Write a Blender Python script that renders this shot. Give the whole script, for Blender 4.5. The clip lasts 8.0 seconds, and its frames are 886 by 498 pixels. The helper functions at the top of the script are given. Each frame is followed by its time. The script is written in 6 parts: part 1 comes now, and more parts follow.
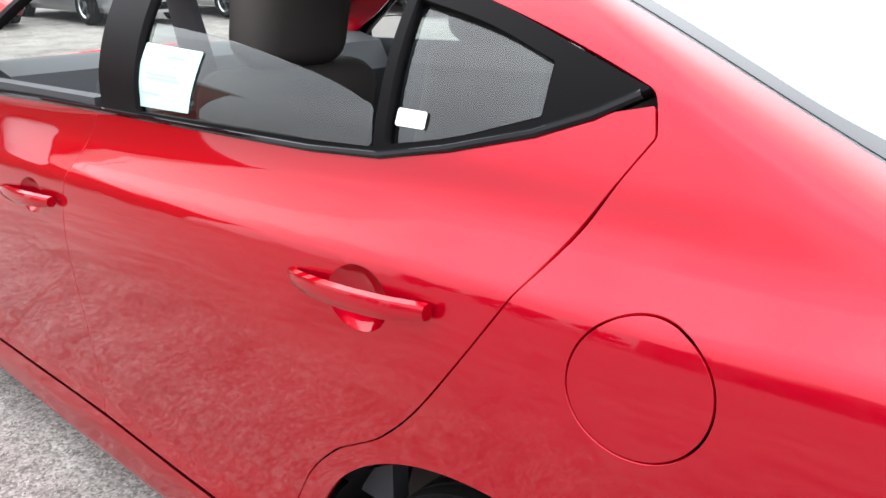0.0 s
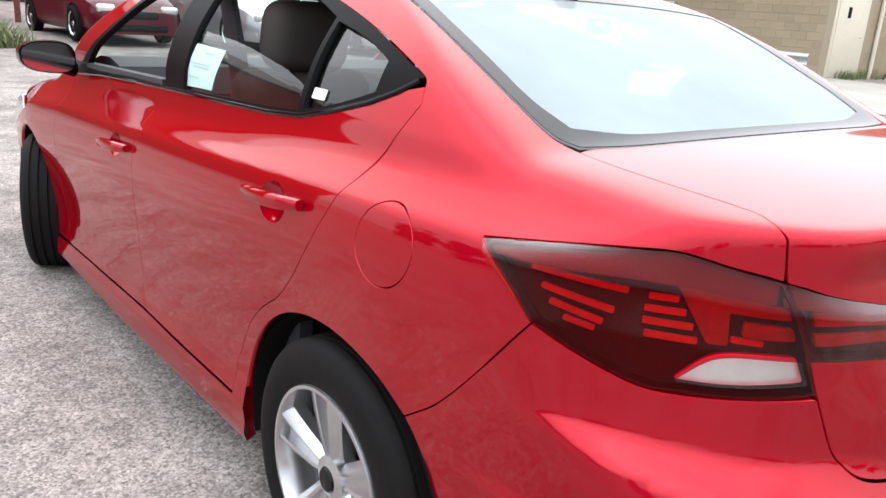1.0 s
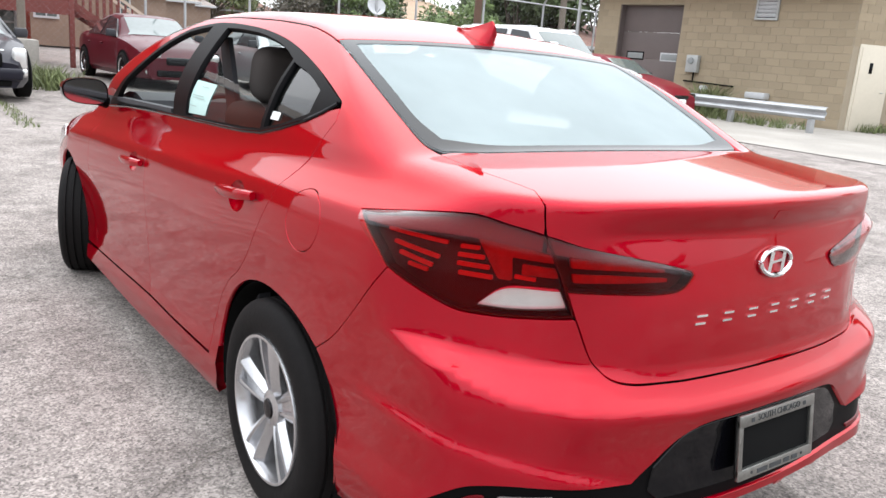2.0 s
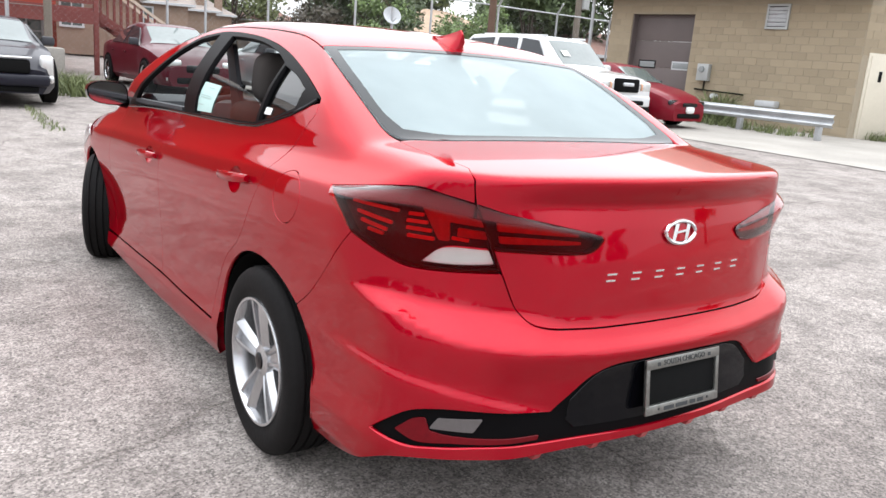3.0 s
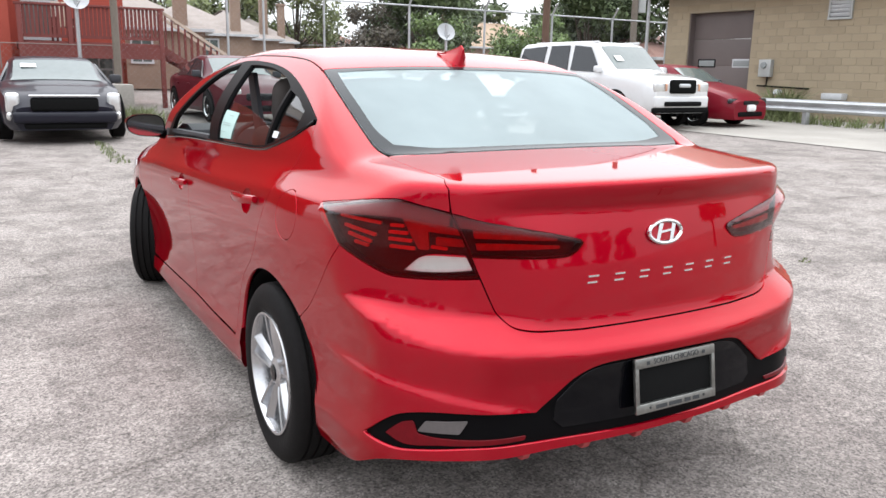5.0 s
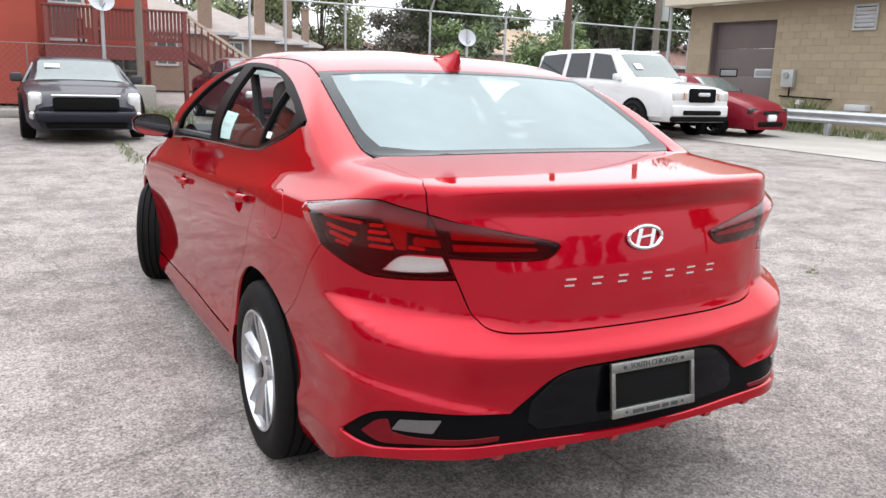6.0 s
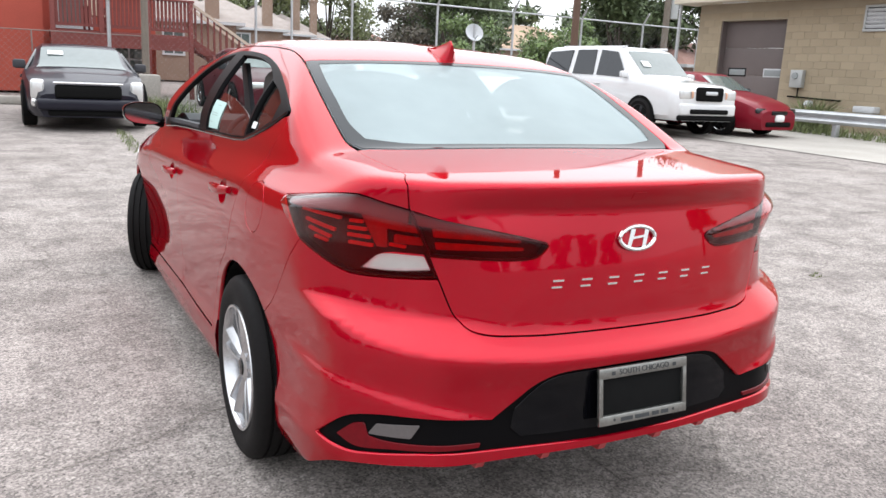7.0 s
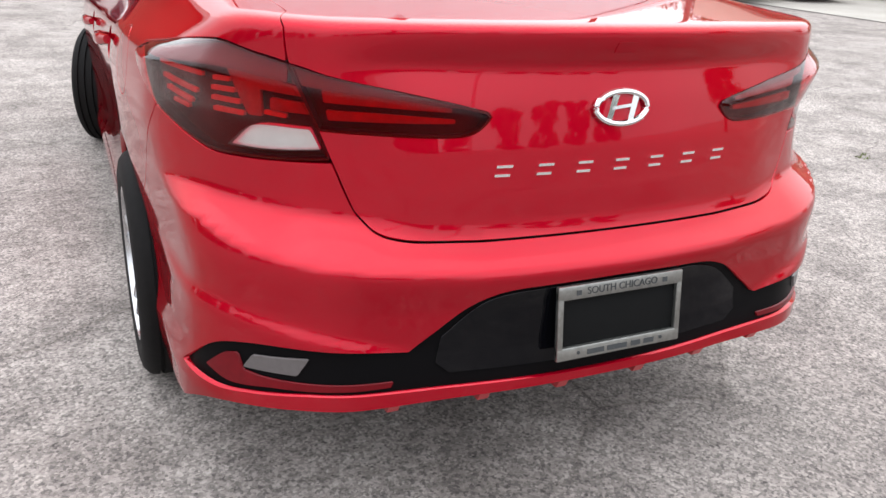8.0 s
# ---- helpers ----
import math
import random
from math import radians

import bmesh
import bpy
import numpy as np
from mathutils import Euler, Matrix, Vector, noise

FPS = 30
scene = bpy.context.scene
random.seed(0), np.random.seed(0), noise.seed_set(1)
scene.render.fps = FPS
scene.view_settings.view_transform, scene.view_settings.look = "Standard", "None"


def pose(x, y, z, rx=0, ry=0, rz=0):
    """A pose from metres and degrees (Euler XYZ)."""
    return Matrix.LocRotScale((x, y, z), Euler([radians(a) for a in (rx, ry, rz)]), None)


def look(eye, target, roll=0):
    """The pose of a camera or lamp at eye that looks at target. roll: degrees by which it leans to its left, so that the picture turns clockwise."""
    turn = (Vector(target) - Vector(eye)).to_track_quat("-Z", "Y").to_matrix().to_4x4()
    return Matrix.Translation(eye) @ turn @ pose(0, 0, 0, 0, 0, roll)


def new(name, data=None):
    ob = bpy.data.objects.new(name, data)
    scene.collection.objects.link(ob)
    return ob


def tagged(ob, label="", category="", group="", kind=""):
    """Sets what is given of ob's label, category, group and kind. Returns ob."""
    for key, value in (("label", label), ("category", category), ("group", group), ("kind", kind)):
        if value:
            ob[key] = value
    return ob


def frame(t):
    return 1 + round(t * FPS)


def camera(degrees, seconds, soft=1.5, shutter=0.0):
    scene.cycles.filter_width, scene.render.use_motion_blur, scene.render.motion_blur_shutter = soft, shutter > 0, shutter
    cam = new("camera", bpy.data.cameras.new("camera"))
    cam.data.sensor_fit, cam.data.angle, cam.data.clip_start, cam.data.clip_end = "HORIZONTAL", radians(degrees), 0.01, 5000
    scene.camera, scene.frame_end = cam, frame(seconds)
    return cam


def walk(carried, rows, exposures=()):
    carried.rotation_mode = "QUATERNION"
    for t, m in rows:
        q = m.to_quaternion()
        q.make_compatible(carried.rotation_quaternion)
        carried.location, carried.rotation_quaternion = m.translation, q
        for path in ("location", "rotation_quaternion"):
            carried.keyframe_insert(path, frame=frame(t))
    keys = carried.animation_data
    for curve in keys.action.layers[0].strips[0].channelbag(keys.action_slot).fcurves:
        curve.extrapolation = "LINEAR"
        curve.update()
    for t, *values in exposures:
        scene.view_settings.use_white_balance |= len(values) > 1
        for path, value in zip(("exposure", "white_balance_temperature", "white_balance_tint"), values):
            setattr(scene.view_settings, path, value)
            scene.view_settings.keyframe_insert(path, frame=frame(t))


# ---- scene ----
cam = camera(58.5, 8.0)
PATH = [
    (0, (-1.532, -0.505, 1.328), (-0.144, 0.757, 0.635), -0.1),
    (0.5, (-1.583, -0.894, 1.309), (-0.327, 0.553, 0.736), 2.3),
    (1, (-1.646, -1.299, 1.323), (-0.434, 0.18, 0.735), 4.0),
    (1.5, (-1.731, -1.634, 1.332), (-0.526, -0.127, 0.818), 3.8),
    (2, (-1.719, -1.938, 1.331), (-0.567, -0.371, 0.853), 4.6),
    (2.2, (-1.727, -2.043, 1.331), (-0.592, -0.468, 0.836), 4.9),
    (3.3, (-1.835, -2.422, 1.329), (-0.731, -0.813, 0.887), 4.1),
    (3.5, (-1.853, -2.456, 1.332), (-0.76, -0.838, 0.899), 3.4),
    (4, (-1.83, -2.484, 1.338), (-0.759, -0.849, 0.917), 1.7),
    (4.5, (-1.731, -2.508, 1.351), (-0.7, -0.848, 0.924), 1.1),
    (4.7, (-1.69, -2.517, 1.349), (-0.697, -0.837, 0.913), 0.8),
    (6, (-1.551, -2.617, 1.341), (-0.63, -0.893, 0.918), 1.8),
    (6.5, (-1.53, -2.616, 1.337), (-0.62, -0.885, 0.919), 2.4),
    (7, (-1.458, -2.567, 1.332), (-0.549, -0.84, 0.896), 2.8),
    (7.5, (-1.277, -2.357, 1.284), (-0.363, -0.677, 0.7), 3.5),
    (8, (-0.975, -2.184, 1.22), (-0.168, -0.514, 0.473), 3.2),
]
walk(cam, [(t, look(eye, target, roll)) for t, eye, target, roll in PATH],
     [(0.0, 0.74), (0.5, 0.52), (1.0, 0.28), (1.5, 0.15), (2.0, 0.16), (3.5, 0.15), (4.5, 0.03), (7.0, 0.05), (8.0, 0.15)])

# ---- sky and sun: bright high cloud ----
SUNWARD = Vector((0.50, 0.42, 0.76)).normalized()
world = bpy.data.worlds.new("sky")
scene.world = world
world.use_nodes = True
wn, wl = world.node_tree.nodes, world.node_tree.links
sky = wn.new("ShaderNodeTexSky")
sky.sky_type, sky.sun_disc = "NISHITA", False
sky.sun_elevation, sky.sun_rotation, sky.dust_density = math.asin(SUNWARD.z), math.atan2(SUNWARD.x, SUNWARD.y), 3.0
cloud = wn.new("ShaderNodeTexNoise")
cloud.inputs["Scale"].default_value, cloud.inputs["Detail"].default_value, cloud.inputs["Roughness"].default_value = 2.2, 6.0, 0.55
ramp = wn.new("ShaderNodeValToRGB")
ramp.color_ramp.elements[0].position, ramp.color_ramp.elements[0].color = 0.35, (0.70, 0.70, 0.70, 1)
ramp.color_ramp.elements[1].position, ramp.color_ramp.elements[1].color = 0.62, (1.0, 1.0, 1.0, 1)
veil = wn.new("ShaderNodeMixRGB")
dome = wn.new("ShaderNodeTexCoord")
height = wn.new("ShaderNodeSeparateXYZ")
bright = wn.new("ShaderNodeValToRGB")
bright.color_ramp.elements[0].position, bright.color_ramp.elements[0].color = 0.0, (0.40, 0.413, 0.435, 1)
bright.color_ramp.elements[1].position, bright.color_ramp.elements[1].color = 0.9, (1.0, 1.04, 1.11, 1)
lift = wn.new("ShaderNodeVectorMath")
lift.operation = "SCALE"
lift.inputs["Scale"].default_value = 22.0
wl.new(dome.outputs["Generated"], height.inputs[0])
wl.new(height.outputs["Z"], bright.inputs["Fac"])
wl.new(bright.outputs["Color"], lift.inputs[0])
wl.new(lift.outputs[0], veil.inputs["Color2"])
wl.new(dome.outputs["Generated"], cloud.inputs["Vector"])
wl.new(cloud.outputs["Fac"], ramp.inputs["Fac"])
wl.new(ramp.outputs["Color"], veil.inputs["Fac"])
wl.new(sky.outputs["Color"], veil.inputs["Color1"])
toward = wn.new("ShaderNodeVectorMath")
toward.operation = "DOT_PRODUCT"
toward.inputs[1].default_value = SUNWARD
near = wn.new("ShaderNodeMath")
near.operation, near.use_clamp = "MAXIMUM", False
near.inputs[1].default_value = 0.0
tight = wn.new("ShaderNodeMath")
tight.operation, tight.inputs[1].default_value = "POWER", 5.0
halo = wn.new("ShaderNodeMixRGB")
halo.blend_type = "ADD"
halo.inputs["Color2"].default_value = (4.5, 4.6, 4.7, 1)
wl.new(dome.outputs["Generated"], toward.inputs[0])
wl.new(toward.outputs["Value"], near.inputs[0])
wl.new(near.outputs[0], tight.inputs[0])
wl.new(tight.outputs[0], halo.inputs["Fac"])
wl.new(veil.outputs["Color"], halo.inputs["Color1"])
wl.new(halo.outputs["Color"], wn["Background"].inputs["Color"])
wn["Background"].inputs["Strength"].default_value = 0.14
sun = new("sun", bpy.data.lights.new("sun", "SUN"))
sun.data.energy, sun.data.angle, sun.data.color = 1.0, radians(120), (1.0, 0.99, 0.98)
sun.matrix_world = look(SUNWARD * 40, (0, 0, 0))


# ---- materials ----
def mat(name, color, rough=0.6, metal=0.0, vary=0.15, grain=40.0, bump=0.0, coat=0.0, big=2.0, second=None, island=False, spec=0.5, edge=None):
    """A procedural surface: the colour varies at two scales, with fine relief."""
    m = bpy.data.materials.new(name)
    m.use_nodes = True
    n, l = m.node_tree.nodes, m.node_tree.links
    b = n["Principled BSDF"]
    b.inputs["Roughness"].default_value, b.inputs["Metallic"].default_value = rough, metal
    b.inputs["Coat Weight"].default_value, b.inputs["Coat Roughness"].default_value = coat, 0.03
    b.inputs["Specular IOR Level"].default_value = spec
    if edge:
        b.inputs["Specular Tint"].default_value = (*edge, 1)
    co = n.new("ShaderNodeTexCoord")
    fine, wide = n.new("ShaderNodeTexNoise"), n.new("ShaderNodeTexNoise")
    fine.inputs["Scale"].default_value, fine.inputs["Detail"].default_value = grain, 5
    wide.inputs["Scale"].default_value, wide.inputs["Detail"].default_value = big, 4
    l.new(co.outputs["Object"], fine.inputs["Vector"])
    l.new(co.outputs["Object"], wide.inputs["Vector"])
    add = n.new("ShaderNodeMath")
    add.operation = "ADD"
    l.new(fine.outputs["Fac"], add.inputs[0])
    l.new(wide.outputs["Fac"], add.inputs[1])
    last = add
    if island:
        geo = n.new("ShaderNodeObjectInfo") if island == "object" else n.new("ShaderNodeNewGeometry")
        more = n.new("ShaderNodeMath")
        more.operation = "ADD"
        l.new(add.outputs[0], more.inputs[0])
        l.new(geo.outputs["Random" if island == "object" else "Random Per Island"], more.inputs[1])
        half = n.new("ShaderNodeMath")
        half.operation = "SUBTRACT"
        half.inputs[1].default_value = 0.5
        l.new(more.outputs[0], half.inputs[0])
        last = half
    r = n.new("ShaderNodeValToRGB")
    lo = [c * (1 - vary) for c in color]
    hi = second or [min(1, c * (1 + vary)) for c in color]
    r.color_ramp.elements[0].position, r.color_ramp.elements[0].color = 0.25, (*lo, 1)
    r.color_ramp.elements[1].position, r.color_ramp.elements[1].color = 0.75, (*hi, 1)
    scale = n.new("ShaderNodeMath")
    scale.operation = "MULTIPLY"
    scale.inputs[1].default_value = 0.5
    l.new(last.outputs[0], scale.inputs[0])
    l.new(scale.outputs[0], r.inputs["Fac"])
    l.new(r.outputs["Color"], b.inputs["Base Color"])
    if bump:
        k = n.new("ShaderNodeBump")
        k.inputs["Strength"].default_value, k.inputs["Distance"].default_value = bump, 0.01
        l.new(fine.outputs["Fac"], k.inputs["Height"])
        l.new(k.outputs["Normal"], b.inputs["Normal"])
    return m


def glass(name, tint, rough=0.0, gloss=0.07, rise=5.0):
    """A thin pane: what is behind shows through, tinted; gloss grows towards the edge."""
    m = bpy.data.materials.new(name)
    m.use_nodes = True
    n, l = m.node_tree.nodes, m.node_tree.links
    n.remove(n["Principled BSDF"])
    mix, clear, shine, edge = (n.new("ShaderNode" + k) for k in ("MixShader", "BsdfTransparent", "BsdfGlossy", "LayerWeight"))
    power, range_ = n.new("ShaderNodeMath"), n.new("ShaderNodeMapRange")
    power.operation, power.inputs[1].default_value = "POWER", rise
    edge.inputs["Blend"].default_value, range_.inputs["To Min"].default_value = 0.5, gloss
    clear.inputs["Color"].default_value, shine.inputs["Roughness"].default_value = (*tint, 1), rough
    l.new(edge.outputs["Facing"], power.inputs[0])
    l.new(power.outputs[0], range_.inputs["Value"])
    l.new(range_.outputs[0], mix.inputs["Fac"])
    l.new(clear.outputs[0], mix.inputs[1])
    l.new(shine.outputs[0], mix.inputs[2])
    l.new(mix.outputs[0], n["Material Output"].inputs["Surface"])
    return m


PAINT = mat("red_paint", (0.40, 0.0006, 0.013), 0.36, 0.72, 0.05, 600, 0.0, 1.0, 1.0, spec=0.0, edge=(0.50, 0.004, 0.016))
PAINT.node_tree.nodes["Principled BSDF"].inputs["Coat IOR"].default_value = 1.39
PAINT.node_tree.nodes["Principled BSDF"].inputs["Coat Weight"].default_value = 1.0
BLACK = mat("gloss_black", (0.0025, 0.0025, 0.0035), 0.05, 0, 0.2, 80, spec=0.2)
TRIM = mat("matt_black_trim", (0.0035, 0.0033, 0.0037), 0.42, 0, 0.2, 300, 0.03, spec=0.04)
RUBBER = mat("tyre_rubber", (0.0075, 0.0068, 0.0068), 0.7, 0, 0.35, 60, 0.1, spec=0.12)
ALLOY = mat("machined_alloy", (0.52, 0.52, 0.53), 0.25, 0.9, 0.06, 200)
DARK = mat("dark_void", (0.008, 0.008, 0.008), 0.9, spec=0.05)
BLOCK = mat("tan_block", (0.312, 0.252, 0.172), 0.9, 0, 0.08, 60, 0.4, island="object", big=0.7)
WHITEP = mat("white_paint", (0.60, 0.60, 0.60), 0.35, 0, 0.04, 20, 0, 1.0)
MAROON = mat("maroon_paint", (0.070, 0.003, 0.010), 0.35, 0.0, 0.05, 300, 0, 0.35, spec=0.1)
CARBLACK = mat("black_paint", (0.011, 0.011, 0.018), 0.35, 0.0, 0.05, 300, 0, 0.3, spec=0.1)
BORDER = mat("printed_glass_border", (0.014, 0.017, 0.019), 0.08, 0, 0.1, 200, spec=0.12)
GLASS = glass("clear_glass", (0.80, 0.86, 0.84))
TINTED = glass("tinted_glass", (0.55, 0.62, 0.60))
REARGLASS = glass("rear_screen_glass", (0.86, 0.91, 0.91), 0.0, 0.020, 6.0)
LENS = glass("smoked_red_lens", (0.88, 0.045, 0.10), 0.0, 0.010, 3.2)
CLEARLENS = glass("clear_lens", (0.92, 0.92, 0.92))


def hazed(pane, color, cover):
    """A pale diffuse layer mixed into a pane's material: bright haze put in as colour."""
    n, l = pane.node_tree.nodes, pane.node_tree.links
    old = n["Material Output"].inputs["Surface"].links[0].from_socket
    mix, sheen, spots, spread, place = (n.new("ShaderNode" + k) for k in ("MixShader", "BsdfDiffuse", "TexNoise", "MapRange", "TexCoord"))
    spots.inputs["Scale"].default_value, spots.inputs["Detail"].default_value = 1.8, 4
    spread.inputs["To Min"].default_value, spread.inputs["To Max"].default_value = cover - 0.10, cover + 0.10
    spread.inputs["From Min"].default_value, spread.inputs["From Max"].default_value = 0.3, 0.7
    sheen.inputs["Color"].default_value = (*color, 1)
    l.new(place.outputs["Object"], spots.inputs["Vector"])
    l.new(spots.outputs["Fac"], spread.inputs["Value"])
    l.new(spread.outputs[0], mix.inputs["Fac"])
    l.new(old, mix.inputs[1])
    l.new(sheen.outputs[0], mix.inputs[2])
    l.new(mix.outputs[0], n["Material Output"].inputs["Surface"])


# blue-grey layer paints the rear screen's bright sky sheen into its colour
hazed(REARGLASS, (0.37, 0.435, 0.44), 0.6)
LAMPRED = mat("red_reflector", (0.44, 0.002, 0.014), 0.30, 0.2, 0.35, 45)
LAMPMID = mat("dim_red_reflector", (0.24, 0.0015, 0.010), 0.35, 0.2, 0.45, 40)
LAMPSHEEN = mat("rose_sheen_backing", (0.13, 0.004, 0.016), 0.5, 0, 0.2, 60)
LAMPDARK = mat("dark_lamp_body", (0.05, 0.0015, 0.005), 0.4, 0, 0.3, 100, spec=0.2)
SILVER = mat("silvered_reflector", (0.66, 0.66, 0.65), 0.25, 0.7, 0.12, 60)
CHROME = mat("chrome", (0.72, 0.72, 0.73), 0.09, 1.0, 0.03, 50)
CLOTH = mat("grey_seat_cloth", (0.085, 0.074, 0.070), 0.9, 0, 0.15, 700, 0.0, spec=0.1)
PLASTIC = mat("grey_cabin_plastic", (0.045, 0.045, 0.050), 0.6, 0, 0.1, 700, 0.0, spec=0.2)
LINING = mat("pale_headlining", (0.35, 0.34, 0.32), 0.9, 0, 0.08, 200)
PAPER = mat("pale_green_paper", (0.42, 0.575, 0.54), 0.7, 0, 0.03, 30)
WHITECARD = mat("white_sticker", (0.70, 0.70, 0.69), 0.6, 0, 0.02, 30)
INK = mat("grey_ink", (0.03, 0.033, 0.035), 0.7)
FRAMEGREY = mat("grey_plate_frame", (0.27, 0.27, 0.255), 0.28, 0.85, 0.35, 90)
DIRTYRED = mat("dusty_red_paint", (0.36, 0.02, 0.026), 0.5, 0.1, 0.15, 60, 0, 0.5)
CONCRETE = mat("pale_concrete", (0.30, 0.28, 0.25), 0.9, 0, 0.3, 30, 0.3, big=0.8)
MORTAR = mat("mortar", (0.31, 0.262, 0.192), 0.95, 0, 0.15, 60, 0.2)
BLOCKS2 = mat("tan_block_courses", (0.312, 0.252, 0.172), 0.9, 0, 0.08, 60, 0.4, island=True)
CREAM = mat("cream_metal", (0.58, 0.53, 0.43), 0.5, 0, 0.06, 12)
BROWN = mat("brown_metal", (0.13, 0.105, 0.10), 0.6, 0, 0.12, 30)
GREYMETAL = mat("grey_metal", (0.38, 0.39, 0.38), 0.5, 0.3, 0.15, 40)
GREYWHITE = mat("weathered_white", (0.48, 0.49, 0.50), 0.6, 0, 0.15, 25)
GLASSY = mat("dull_glass", (0.25, 0.27, 0.27), 0.1, 0, 0.1, 20)
GALV = mat("galvanised_steel", (0.42, 0.43, 0.44), 0.42, 0.6, 0.25, 30)
PLY = mat("weathered_plywood", (0.55, 0.36, 0.24), 0.85, 0, 0.2, 14, 0.1)
DARKGLASS = mat("dark_window_glass", (0.02, 0.022, 0.025), 0.05, 0, 0.1, 20)
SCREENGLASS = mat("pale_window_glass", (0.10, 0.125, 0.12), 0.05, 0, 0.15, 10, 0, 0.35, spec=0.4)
SILVERP = mat("silver_paint", (0.42, 0.43, 0.45), 0.32, 0.7, 0.05, 300, 0, 1.0)
REDCAR = mat("dull_red_paint", (0.16, 0.003, 0.012), 0.4, 0.0, 0.08, 300, 0, 0.3, spec=0.1)
AMBER = mat("amber_plastic", (0.55, 0.30, 0.19), 0.3)
WOODGREY = mat("weathered_pole_wood", (0.16, 0.135, 0.11), 0.9, 0, 0.3, 25, 0.3)
# galvanised steel of the left fence, its shade put into a darker brown
SHADEDGALV = mat("shaded_galvanised_steel", (0.20, 0.16, 0.145), 0.7, 0.2, 0.35, 30)
WOODBROWN = mat("brown_pole_wood", (0.11, 0.065, 0.045), 0.9, 0, 0.3, 25, 0.3)
REDWOOD = mat("red_stained_wood", (0.155, 0.036, 0.030), 0.75, 0, 0.3, 18, 0.2)
PALEWOOD = mat("pale_weathered_wood", (0.50, 0.40, 0.32), 0.85, 0, 0.2, 18)
REDBRICK = mat("red_painted_brick", (0.34, 0.062, 0.040), 0.85, 0, 0.15, 30, 0.2)
BRICK = mat("brown_brick", (0.255, 0.18, 0.135), 0.9, 0, 0.25, 22, 0.2)
SHINGLE = mat("grey_brown_shingle", (0.30, 0.26, 0.235), 0.95, 0, 0.25, 18, 0.2)
REDROOF = mat("reddish_shingle", (0.26, 0.15, 0.12), 0.95, 0, 0.2, 18, 0.2)
BROWNROOF = mat("light_brown_shingle", (0.36, 0.26, 0.18), 0.95, 0, 0.2, 18, 0.2)
BARK = mat("bark", (0.09, 0.07, 0.055), 0.95, 0, 0.3, 15, 0.4)
LEAF = mat("green_leaves", (0.12, 0.175, 0.055), 0.6, 0, 0.35, 3, island=True)
LEAFDARK = mat("dark_leaves", (0.075, 0.105, 0.042), 0.6, 0, 0.4, 3, island=True)
LEAFLIGHT = mat("pale_leaves", (0.155, 0.185, 0.075), 0.6, 0, 0.35, 3, island=True)
LEAFPURPLE = mat("reddish_leaves", (0.085, 0.072, 0.05), 0.6, 0, 0.4, 3, island=True)
WEED = mat("weed_blades", (0.13, 0.155, 0.06), 0.7, 0, 0.4, 5, island=True)


